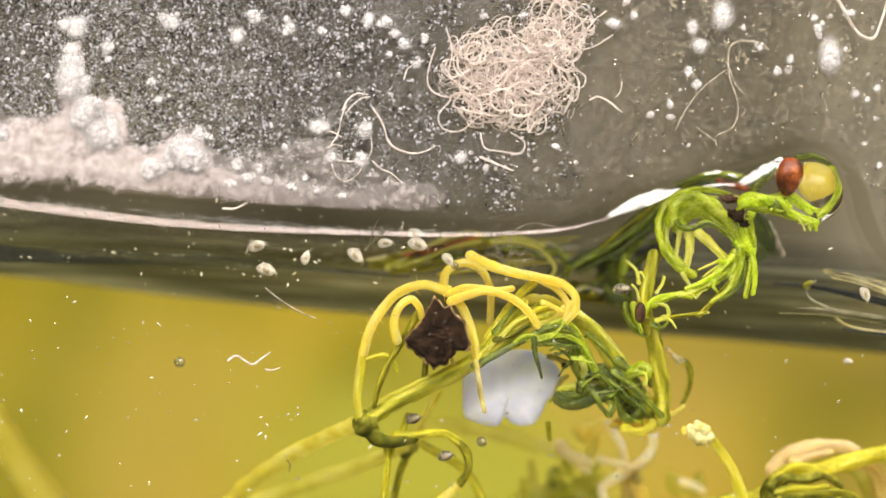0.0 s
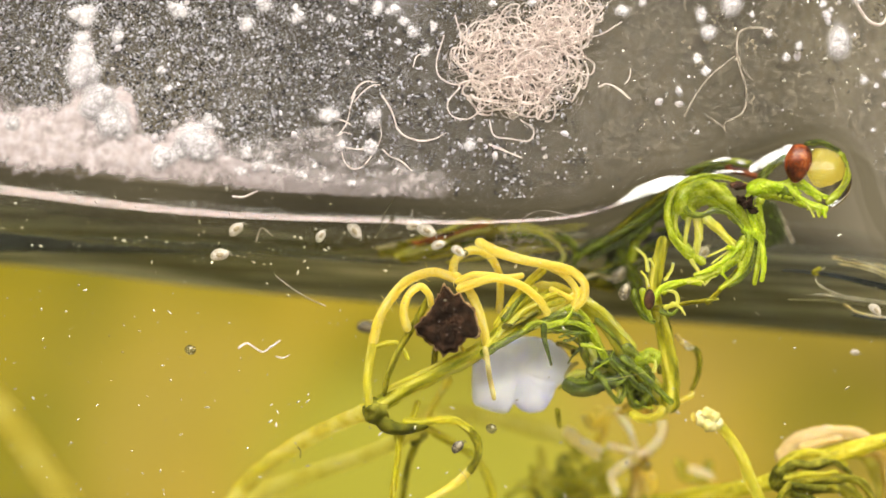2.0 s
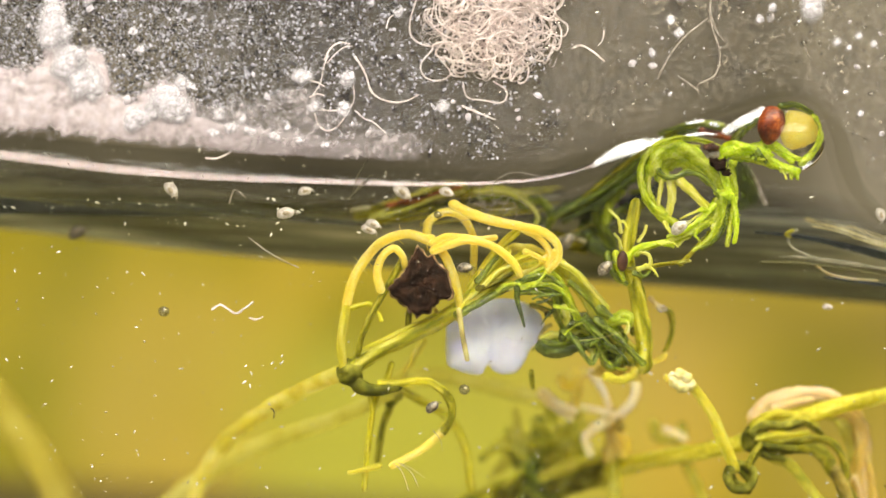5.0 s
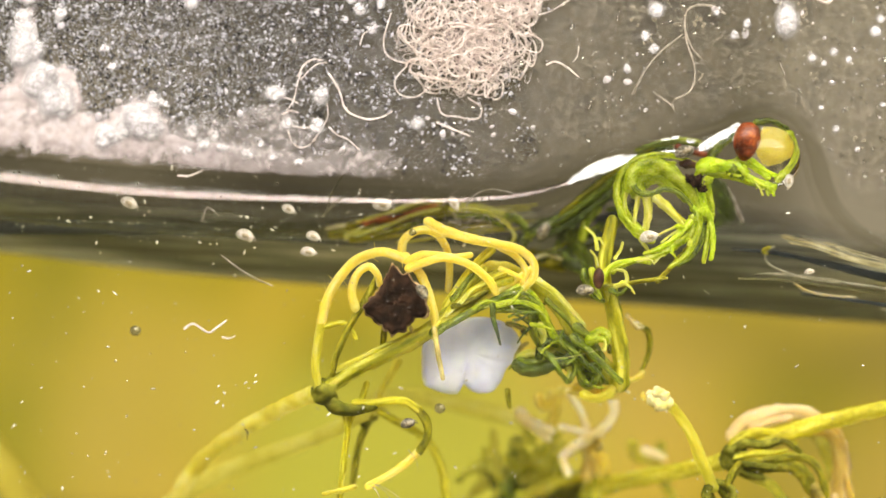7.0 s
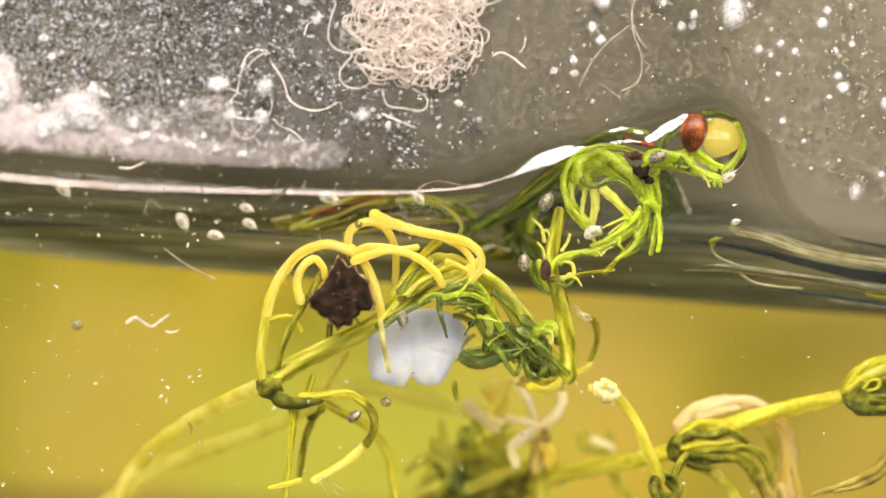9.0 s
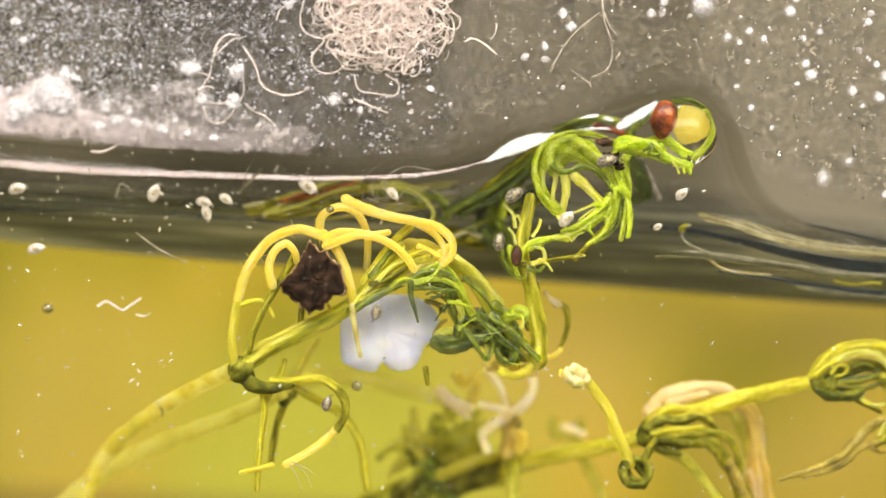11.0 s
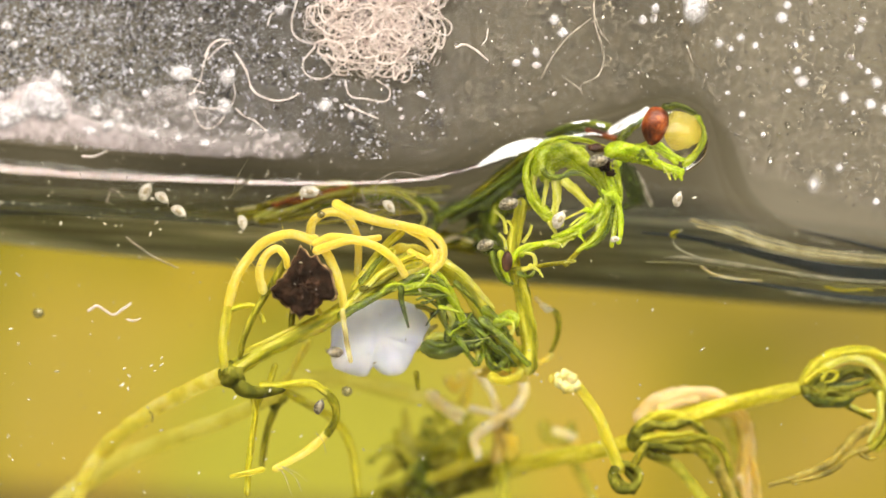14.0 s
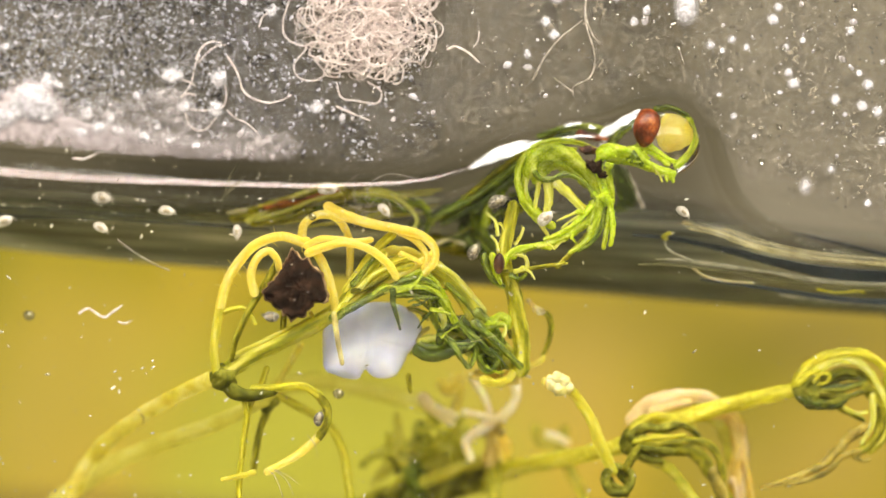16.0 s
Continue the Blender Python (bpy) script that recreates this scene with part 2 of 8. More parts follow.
def film_material(name, colours, size, cover, edge, right_from, right_to, half=0.72, relief=0.7, rim=False):
    """A patchy deposit on the pane: colour and cover both vary at two scales and thin out to one side (metres)."""
    m, nt, out = nodes_of(name)
    big = noise_node(nt, 1000.0 / size, 5.0, None, 0.6)
    fine = noise_node(nt, 7000.0 / size, 4.0)
    col = ramp(nt, fine.outputs[0], [(0.36, colours[0]), (0.5, colours[1]), (0.64, colours[2])])
    co = nt.nodes.new("ShaderNodeTexCoord")
    sep = nt.nodes.new("ShaderNodeSeparateXYZ")
    link(nt, co.outputs["Object"], sep.inputs[0])
    side = nt.nodes.new("ShaderNodeMapRange")
    side.inputs["From Min"].default_value, side.inputs["From Max"].default_value = right_from, right_to
    side.inputs["To Min"].default_value, side.inputs["To Max"].default_value = 1.0, 0.0
    link(nt, sep.outputs["X"], side.inputs["Value"])
    add = nt.nodes.new("ShaderNodeMath")
    add.operation = "MULTIPLY_ADD"
    add.inputs[1].default_value = 0.5
    link(nt, fine.outputs[0], add.inputs[0])
    link(nt, big.outputs[0], add.inputs[2])
    patch = nt.nodes.new("ShaderNodeMapRange")
    patch.inputs["From Min"].default_value, patch.inputs["From Max"].default_value = half - edge, half + edge
    patch.inputs["To Max"].default_value = cover
    link(nt, add.outputs[0], patch.inputs["Value"])
    mul = nt.nodes.new("ShaderNodeMath")
    mul.operation = "MULTIPLY"
    link(nt, patch.outputs[0], mul.inputs[0])
    link(nt, side.outputs[0], mul.inputs[1])
    if rim:
        uv = nt.nodes.new("ShaderNodeUVMap")
        sv = nt.nodes.new("ShaderNodeSeparateXYZ")
        link(nt, uv.outputs[0], sv.inputs[0])
        thin = nt.nodes.new("ShaderNodeMath")
        thin.operation = "MULTIPLY"
        link(nt, sv.outputs["Y"], thin.inputs[0])
        link(nt, mul.outputs[0], thin.inputs[1])
        mul = thin
    p = nt.nodes.new("ShaderNodeBsdfPrincipled")
    p.inputs["Roughness"].default_value = 0.5
    link(nt, col.outputs[0], p.inputs["Base Color"])
    b = nt.nodes.new("ShaderNodeBump")
    b.inputs["Strength"].default_value = relief
    b.inputs["Distance"].default_value = 0.1 * MM
    link(nt, fine.outputs[0], b.inputs["Height"])
    link(nt, b.outputs[0], p.inputs["Normal"])
    t = nt.nodes.new("ShaderNodeBsdfTransparent")
    mx = nt.nodes.new("ShaderNodeMixShader")
    link(nt, mul.outputs[0], mx.inputs[0])
    link(nt, t.outputs[0], mx.inputs[1])
    link(nt, p.outputs[0], mx.inputs[2])
    link(nt, mx.outputs[0], out.inputs[0])
    return m


def clear_glass(name, ior):
    m, nt, out = nodes_of(name)
    g = nt.nodes.new("ShaderNodeBsdfGlass")
    g.inputs["IOR"].default_value = ior
    g.inputs["Roughness"].default_value = 0.0
    g.inputs["Color"].default_value = (0.985, 0.99, 0.98, 1)
    link(nt, g.outputs[0], out.inputs[0])
    return m


YELLOW = organic("yellow_stalk", (0.84, 0.67, 0.09), (0.96, 0.80, 0.19), (0.98, 0.91, 0.45), 1.2, 0.35, 0.62, 0.2, grain=0.26, waxy=0.5, clear=0.32, spec=0.35, streak=0.7, across=4.0)
YELLOW_GREEN = organic("yellow_green_stalk", (0.32, 0.31, 0.014), (0.60, 0.55, 0.036), (0.82, 0.75, 0.13), 1.8, 0.4, 0.5, 0.25, grain=0.25, waxy=0.4, clear=0.25, streak=0.8)
STRIPED = organic("striped_stem", (0.20, 0.21, 0.008), (0.55, 0.52, 0.032), (0.84, 0.79, 0.16), 1.6, 0.4, 0.5, 0.2, grain=0.16, stripes=4, waxy=0.25, clear=0.22, streak=0.6, across=6.0)
PALE_STEM = organic("pale_yellow_stem", (0.60, 0.52, 0.05), (0.78, 0.68, 0.10), (0.90, 0.82, 0.26), 1.8, 0.45, 0.5, 0.2, grain=0.2, waxy=0.5, clear=0.42)
OLIVE = organic("olive_stalk", (0.085, 0.083, 0.005), (0.25, 0.232, 0.013), (0.48, 0.43, 0.045), 1.2, 0.5, 0.4, 0.4, grain=0.35, waxy=0.3, clear=0.1, spec=0.1, streak=1.5, across=4.0)
JOINT = organic("dark_joint", (0.035, 0.038, 0.003), (0.11, 0.11, 0.007), (0.28, 0.26, 0.03), 0.9, 0.6, 0.25, 0.6, grain=0.4, spec=0.08)
LEAF = organic("fresh_green_leaf", (0.22, 0.29, 0.009), (0.54, 0.63, 0.026), (0.86, 0.89, 0.24), 0.9, 0.25, 0.62, 0.6, grain=0.40, waxy=0.3, clear=0.28, spec=0.5, streak=1.7, across=5.0)
LEAF_BRIGHT = organic("bright_green_leaf", (0.34, 0.46, 0.010), (0.64, 0.77, 0.03), (0.90, 0.93, 0.22), 0.9, 0.25, 0.62, 0.6, grain=0.40, waxy=0.35, clear=0.22, spec=0.5, streak=1.8, across=5.0)
LEAF_PALE = organic("pale_green_leaf", (0.56, 0.56, 0.07), (0.80, 0.78, 0.18), (0.94, 0.91, 0.46), 0.9, 0.3, 0.6, 0.3, grain=0.25, waxy=0.35, clear=0.32, streak=1.5, across=5.0)
LEAF_DARK = organic("deep_green_leaf", (0.050, 0.080, 0.005), (0.18, 0.235, 0.015), (0.50, 0.56, 0.10), 0.8, 0.25, 0.5, 0.6, grain=0.40, waxy=0.2, clear=0.34, spec=0.5, streak=1.6, across=5.0)
LEAF_OLIVE = organic("dark_olive_leaf", (0.050, 0.050, 0.004), (0.17, 0.16, 0.012), (0.42, 0.38, 0.06), 0.9, 0.5, 0.5, 0.5, grain=0.4, waxy=0.2, clear=0.1, spec=0.1, streak=1.8, across=4.0)
LEAF_BLUE = organic("dark_blue_green_leaf", (0.024, 0.040, 0.007), (0.085, 0.118, 0.015), (0.27, 0.34, 0.065), 0.8, 0.25, 0.45, 0.6, grain=0.40, clear=0.32, spec=0.5, streak=1.6, across=5.0)
# strip colours that imitate light and dark reflections on the water's underside
OLIVE_REFLECTION = organic("olive_gold_reflection", (0.10, 0.095, 0.035), (0.20, 0.185, 0.075), (0.40, 0.37, 0.17), 1.2, 0.35, 0.4, 0.1, clear=0.45, spec=0.3, streak=0.15, across=18.0)
BLUE_REFLECTION = organic("blue_black_reflection", (0.008, 0.013, 0.017), (0.018, 0.027, 0.033), (0.055, 0.065, 0.062), 1.2, 0.35, 0.1, 0.1, clear=0.2, spec=0.3, streak=0.15, across=12.0)
SOFT_REFLECTION = organic("soft_blue_grey_reflection", (0.020, 0.026, 0.028), (0.038, 0.047, 0.048), (0.09, 0.10, 0.09), 1.2, 0.35, 0.1, 0.1, clear=0.5, spec=0.2, streak=0.15, across=8.0)
LIME = organic("lime_yellow_stalk", (0.54, 0.50, 0.04), (0.76, 0.69, 0.08), (0.90, 0.84, 0.24), 1.2, 0.35, 0.6, 0.2, grain=0.2, waxy=0.5, clear=0.3, spec=0.3, streak=0.7, across=4.0)
PALE = organic("pale_dead_stalk", (0.60, 0.47, 0.22), (0.80, 0.66, 0.38), (0.90, 0.80, 0.56), 1.2, 0.5, 0.5, 0.3, waxy=0.4, clear=0.5)
TAN = organic("tan_stalk", (0.30, 0.25, 0.07), (0.52, 0.45, 0.16), (0.74, 0.67, 0.32), 1.0, 0.5, 0.45, 0.3, waxy=0.3, clear=0.34)
BROWN_OLIVE = organic("brown_olive_leaf", (0.13, 0.10, 0.015), (0.29, 0.225, 0.035), (0.46, 0.37, 0.09), 1.2, 0.5, 0.4, 0.4, waxy=0.3)
STAR = organic("pale_pinkish_stalk", (0.90, 0.76, 0.44), (0.95, 0.85, 0.56), (0.98, 0.91, 0.68), 1.2, 0.5, 0.5, 0.3, waxy=0.4, clear=0.12)
CREAM_LEAF = organic("pinkish_cream_leaf", (0.66, 0.50, 0.24), (0.76, 0.61, 0.33), (0.84, 0.70, 0.43), 1.6, 0.45, 0.5, 0.2, grain=0.2, waxy=0.4, clear=0.26, streak=0.6, across=4.0)
AMBER_LEAF = organic("amber_leaf", (0.50, 0.36, 0.07), (0.72, 0.55, 0.15), (0.88, 0.73, 0.30), 1.4, 0.45, 0.5, 0.2, grain=0.2, waxy=0.4, clear=0.3, streak=0.6, across=4.0)
LOW_STEM = organic("yellow_olive_stem", (0.40, 0.37, 0.016), (0.66, 0.60, 0.045), (0.86, 0.80, 0.18), 1.8, 0.4, 0.5, 0.25, grain=0.3, waxy=0.35, clear=0.22, streak=0.5, across=5.0)
# tuft stalks are half see-through to imitate the haze of deeper water
TUFT = organic("soft_yellow_green_stalk", (0.34, 0.36, 0.03), (0.64, 0.62, 0.07), (0.84, 0.80, 0.20), 1.6, 0.45, 0.55, 0.3, waxy=0.3, clear=0.5)
TUFT_DARK = organic("soft_dark_green_stalk", (0.085, 0.105, 0.008), (0.24, 0.27, 0.025), (0.48, 0.49, 0.08), 1.4, 0.45, 0.5, 0.3, clear=0.42)
DARK_STRAND = organic("blue_black_strand", (0.014, 0.018, 0.018), (0.030, 0.036, 0.035), (0.08, 0.086, 0.080), 2.0, 0.3, 0.1, 0.2, clear=0.2, spec=0.3)
BROWN_GRAIN = organic("brown_grey_grains", (0.07, 0.062, 0.050), (0.14, 0.124, 0.102), (0.42, 0.39, 0.345), 0.3, 0.25, 0.3, 0.3, island=0.5, clear=0.4, spec=0.5)
BACK_STEM = organic("soft_pale_stem", (0.66, 0.60, 0.08), (0.78, 0.72, 0.13), (0.86, 0.81, 0.24), 3.0, 0.5, 0.6, 0.1, clear=0.45)
FAINT = organic("faint_pale_stem", (0.60, 0.50, 0.05), (0.72, 0.60, 0.08), (0.82, 0.72, 0.16), 3.0, 0.5, 0.5, 0.1, clear=0.55)
GOLD_STRAND = organic("pale_gold_strand", (0.46, 0.40, 0.18), (0.66, 0.59, 0.32), (0.84, 0.78, 0.52), 1.5, 0.35, 0.4, 0.3, clear=0.3, spec=0.4)
GREY_STRAND = organic("grey_olive_strand", (0.14, 0.135, 0.09), (0.31, 0.29, 0.20), (0.54, 0.51, 0.38), 1.5, 0.35, 0.4, 0.3, clear=0.3, spec=0.4)
CREAM = organic("cream_bud", (0.50, 0.44, 0.14), (0.72, 0.65, 0.27), (0.86, 0.80, 0.48), 0.8, 0.45, 0.4, 0.3, waxy=0.3)
MUD = organic("algae_mud", (0.13, 0.12, 0.03), (0.24, 0.22, 0.06), (0.36, 0.33, 0.11), 6.0, 0.9, 0.0, 0.6)
FLAKE = organic("dark_brown_bark", (0.003, 0.0015, 0.001), (0.009, 0.0045, 0.0023), (0.068, 0.034, 0.019), 0.5, 0.9, 0.0, 1.0, spec=0.06, grain=0.5)
RIM = organic("tan_flake_rim", (0.05, 0.025, 0.010), (0.20, 0.12, 0.05), (0.50, 0.36, 0.18), 0.5, 0.7, 0.3, 0.6)
SEED = organic("red_brown_seed", (0.06, 0.011, 0.004), (0.26, 0.058, 0.012), (0.62, 0.21, 0.04), 1.4, 0.3, 0.3, 0.15, spec=0.4, waxy=0.3)
BROWN_SEED = organic("dark_brown_seed", (0.016, 0.006, 0.004), (0.045, 0.018, 0.010), (0.12, 0.055, 0.025), 0.4, 0.35, 0.1, 0.5)
WHITE = organic("white_lump", (0.72, 0.735, 0.84), (0.80, 0.815, 0.91), (0.87, 0.88, 0.955), 0.9, 0.5, 0.5, 0.45, waxy=0.4)
SHELL = organic("cream_shell", (0.40, 0.36, 0.29), (0.62, 0.57, 0.48), (0.84, 0.80, 0.73), 0.3, 0.35, 0.5, 0.4, clear=0.26, spec=0.4)
SHELL_DARK = organic("grey_shell", (0.06, 0.052, 0.032), (0.20, 0.17, 0.11), (0.55, 0.50, 0.38), 0.22, 0.3, 0.45, 0.5, clear=0.15, spec=0.5)
GUT = organic("tan_gut", (0.30, 0.24, 0.13), (0.42, 0.35, 0.22), (0.55, 0.47, 0.32), 0.2, 0.5, 0.3, 0.2, clear=0.3)
FIBRE = organic("cream_fibre", (0.60, 0.51, 0.465), (0.80, 0.71, 0.65), (0.90, 0.84, 0.80), 0.5, 0.4, 0.45, 0.2, clear=0.25, spec=0.3)
SOFT_FIBRE = organic("soft_cream_fibre", (0.62, 0.53, 0.49), (0.82, 0.73, 0.68), (0.92, 0.86, 0.83), 0.4, 0.4, 0.5, 0.2, clear=0.46, spec=0.3)
DULL_FIBRE = organic("tan_fibre", (0.26, 0.22, 0.17), (0.46, 0.40, 0.33), (0.66, 0.59, 0.51), 0.4, 0.4, 0.4, 0.3, clear=0.35, spec=0.4)
CRUST = organic("white_crust", (0.52, 0.475, 0.465), (0.68, 0.635, 0.635), (0.82, 0.79, 0.84), 0.6, 0.5, 0.6, 0.4, island=0.15, clear=0.24, spec=0.2)
GRAIN = organic("grey_grains", (0.030, 0.027, 0.026), (0.165, 0.155, 0.157), (0.46, 0.45, 0.48), 0.3, 0.25, 0.3, 0.3, island=0.55, clear=0.26, spec=0.4)
SPECK = organic("pale_specks", (0.40, 0.36, 0.24), (0.60, 0.56, 0.42), (0.85, 0.82, 0.72), 0.3, 0.4, 0.3, 0.3, island=0.3, clear=0.35)
DARK_SPECK = organic("dark_specks", (0.02, 0.018, 0.01), (0.05, 0.045, 0.02), (0.12, 0.1, 0.05), 0.3, 0.6, 0.1, 0.3)
PAINT = organic("dull_wall_paint", (0.20, 0.19, 0.175), (0.24, 0.23, 0.21), (0.28, 0.265, 0.245), 60.0, 0.8, 0.0, 0.2)
SKIN = clear_skin("water_skin", (0.82, 0.82, 0.78), 1.42, 0.05, 0.0)
SKIN_LINE = clear_skin("water_line_skin", (0.74, 0.70, 0.66), 1.72, 0.04, 0.0, (1.0, 0.84, 0.81))
SKIN_BRIGHT = clear_skin("bright_water_skin", (0.70, 0.70, 0.64), 3.1, 0.03, 0.0)
SKIN_THIN = clear_skin("thin_water_skin", (0.91, 0.90, 0.87), 1.2, 0.06, 0.05)
SKIN_EDGE = clear_skin("water_edge_skin", (0.86, 0.86, 0.83), 1.3, 0.05, 0.05)
EGG = organic("clear_olive_egg", (0.07, 0.06, 0.02), (0.20, 0.175, 0.065), (0.42, 0.38, 0.19), 0.35, 0.35, 0.5, 0.3, clear=0.4, spec=0.25)
DROP = clear_skin("droplet_skin", (0.96, 0.95, 0.93), 1.6, 0.05)
SCUM = film_material("pinkish_scum", ((0.255, 0.213, 0.207), (0.30, 0.253, 0.248), (0.36, 0.315, 0.315)), 4.0, 0.93, 0.2, 0.006, 0.021, 0.50, 0.2, rim=True)
GREY_SCUM = film_material("grey_scum", ((0.11, 0.094, 0.088), (0.20, 0.172, 0.165), (0.31, 0.275, 0.27)), 3.4, 0.80, 0.34, 0.05, 0.06, 0.60, 0.5, rim=True)
FOG = film_material("grey_fog", ((0.055, 0.050, 0.048), (0.21, 0.196, 0.197), (0.58, 0.56, 0.60)), 1.1, 0.58, 0.34, -0.014, 0.020, rim=True)
SPOT = film_material("white_spot", ((0.30, 0.275, 0.27), (0.38, 0.357, 0.355), (0.48, 0.46, 0.48)), 1.0, 0.93, 0.3, 0.05, 0.06, 0.42, 0.3, rim=True)
HAZE = film_material("pale_fibre_haze", ((0.30, 0.25, 0.225), (0.48, 0.41, 0.375), (0.66, 0.58, 0.54)), 1.3, 0.75, 0.3, 0.05, 0.06, 0.68, 0.2, rim=True)
FOG_BROWN = film_material("brown_fog", ((0.008, 0.0065, 0.004), (0.054, 0.0425, 0.024), (0.195, 0.16, 0.103)), 1.7, 0.8, 0.3, 0.012, -0.004, relief=1.0, rim=True)
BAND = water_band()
DISTANCE = distance_glow()
GLASS = clear_glass("clear_glass", 1.5)
WATER_DROP = clear_glass("clear_water", 1.33)
TABLE = organic("dark_table", (0.05, 0.035, 0.025), (0.09, 0.065, 0.045), (0.14, 0.1, 0.07), 30.0, 0.5, 0.0, 0.2)


# ---- building helpers (millimetres) ----
ORIGIN = {}


def thing(name, at, label, category, group="", kind=""):
    ob = new(name)
    ob.empty_display_size = 0.001
    ob.location = Vector(at) * MM
    ORIGIN[ob] = Vector(at)
    return tagged(ob, label, category, group, kind)


def mesh_of(name, bm, material, origin=(0, 0, 0), smooth=True):
    o = Vector(origin)
    for v in bm.verts:
        v.co = (v.co - o) * MM
    bmesh.ops.recalc_face_normals(bm, faces=bm.faces)
    me = bpy.data.meshes.new(name)
    bm.to_mesh(me)
    bm.free()
    for f in me.polygons:
        f.use_smooth = smooth
    me.materials.append(material)
    return me


def part(name, bm, material, parent, label=""):
    ob = new(name, mesh_of(name, bm, material, ORIGIN[parent]))
    ob.parent = parent
    ORIGIN[ob] = ORIGIN[parent]
    if label:
        ob["label"] = label
    return ob


def single(name, bm, material, label, category, group="", kind="", at=None, smooth=True):
    """A thing of one mesh."""
    if at is None:
        at = sum((v.co for v in bm.verts), Vector()) / max(1, len(bm.verts))
    ob = new(name, mesh_of(name, bm, material, at, smooth))
    ob.location = Vector(at) * MM
    return tagged(ob, label, category, group, kind)


def spline(points, per=7):
    p = [Vector(q) for q in points]
    if len(p) == 2:
        p = [p[0], (p[0] + p[1]) / 2, p[1]]
    p = [p[0] * 2 - p[1]] + p + [p[-1] * 2 - p[-2]]
    out = []
    for i in range(1, len(p) - 2):
        a, b, c, d = p[i - 1:i + 3]
        for k in range(per):
            t = k / per
            out.append(0.5 * (2 * b + (c - a) * t + (2 * a - 5 * b + 4 * c - d) * t * t + (3 * b - a - 3 * c + d) * t ** 3))
    out.append(p[-2])
    return out


def tube(points, r0, r1=None, sides=10, per=7, ribs=0, wobble=0.05, bm=None, seed=0, flat=1.0):
    """A tapering round stalk through the points, closed with rounded ends."""
    bm = bm or bmesh.new()
    r1 = r0 if r1 is None else r1
    path = spline(points, per)
    n = len(path)
    length = [0.0]
    for a, b in zip(path, path[1:]):
        length.append(length[-1] + (b - a).length)
    total = length[-1] or 1e-6
    rings = []
    t_old = (path[1] - path[0]).normalized()
    side = t_old.cross(Vector((0.13, 1, 0.21))).normalized()
    stations = [(path[0] - t_old * r0 * 0.8, t_old, 0.0, 0.3), (path[0] - t_old * r0 * 0.5, t_old, 0.0, 0.72)]
    for i in range(n):
        tan = (path[min(i + 1, n - 1)] - path[max(i - 1, 0)]).normalized()
        stations.append((path[i], tan, length[i] / total, 1.0))
    last = stations[-1][1]
    stations += [(path[-1] + last * r1 * 0.5, last, 1.0, 0.72), (path[-1] + last * r1 * 0.8, last, 1.0, 0.3)]
    layer = bm.loops.layers.uv.verify()
    for co, tan, s, k in stations:
        side = (side - tan * side.dot(tan)).normalized()
        up = tan.cross(side)
        r = (r0 + (r1 - r0) * s) * k
        ring = []
        for j in range(sides):
            a = 2 * math.pi * j / sides
            rr = r * (1 + wobble * (noise.noise(Vector((s * total * 0.9 + seed * 7.3, math.cos(a), math.sin(a)))) + 0.8 * noise.noise(Vector((s * total * 2.6 + seed * 3.3, 1.6 * math.cos(a), 1.6 * math.sin(a))))) * 2)
            if ribs:
                rr *= 1 + 0.12 * math.cos(ribs * a + s * total * 0.5)
            ring.append(bm.verts.new(co + side * (math.cos(a) * rr) + up * (math.sin(a) * rr * flat)))
        rings.append(ring)
    for i, (a, b) in enumerate(zip(rings, rings[1:])):
        s0, s1 = stations[i][2] * total * 0.5, stations[i + 1][2] * total * 0.5
        for j in range(sides):
            f = bm.faces.new((a[j], a[(j + 1) % sides], b[(j + 1) % sides], b[j]))
            for l, u, v in zip(f.loops, (j, j + 1, j + 1, j), (s0, s0, s1, s1)):
                l[layer].uv = (u / sides, v)
    bm.faces.new(rings[0][::-1])
    bm.faces.new(rings[-1])
    return bm


def blob(at, rx, ry, rz, bumps=0.12, freq=1.2, seed=0, level=3, bm=None):
    """A lumpy rounded body."""
    bm = bm or bmesh.new()
    made = bmesh.ops.create_icosphere(bm, subdivisions=level, radius=1.0)["verts"]
    for v in made:
        d = v.co.normalized()
        k = 1 + bumps * noise.noise(d * freq + Vector((seed * 3.1, seed * 1.7, seed)))
        v.co = Vector((d.x * rx * k, d.y * ry * k, d.z * rz * k)) + Vector(at)
    return bm


SEEDS = iter(range(1, 100000))


def spines(bm, points, r, per_mm, length, seed):
    """Tiny stiff cells standing off a stalk."""
    rnd = random.Random(seed)
    path = spline(points, 7)
    for a, b in zip(path, path[1:]):
        n = per_mm * (b - a).length
        for _ in range(int(n) + (rnd.random() < n % 1)):
            tan = (b - a).normalized()
            side = tan.cross(Vector((rnd.uniform(-1, 1), rnd.uniform(-1, 1), rnd.uniform(-1, 1)))).normalized()
            o = a.lerp(b, rnd.random()) + side * r * 0.85
            tip = o + (side + tan * rnd.uniform(-0.3, 0.9)) * length * rnd.uniform(0.5, 1.3)
            u = side.cross(tan)
            w = 0.28 * length if length < 0.2 else 0.09 * length
            ring = [bm.verts.new(o + (tan * math.cos(k * 2.094) + u * math.sin(k * 2.094)) * w) for k in range(3)]
            top = [bm.verts.new(tip + (tan * math.cos(k * 2.094) + u * math.sin(k * 2.094)) * w * 0.4) for k in range(3)]
            for k in range(3):
                bm.faces.new((ring[k], ring[(k + 1) % 3], top[(k + 1) % 3], top[k]))
            bm.faces.new(top)
    return bm


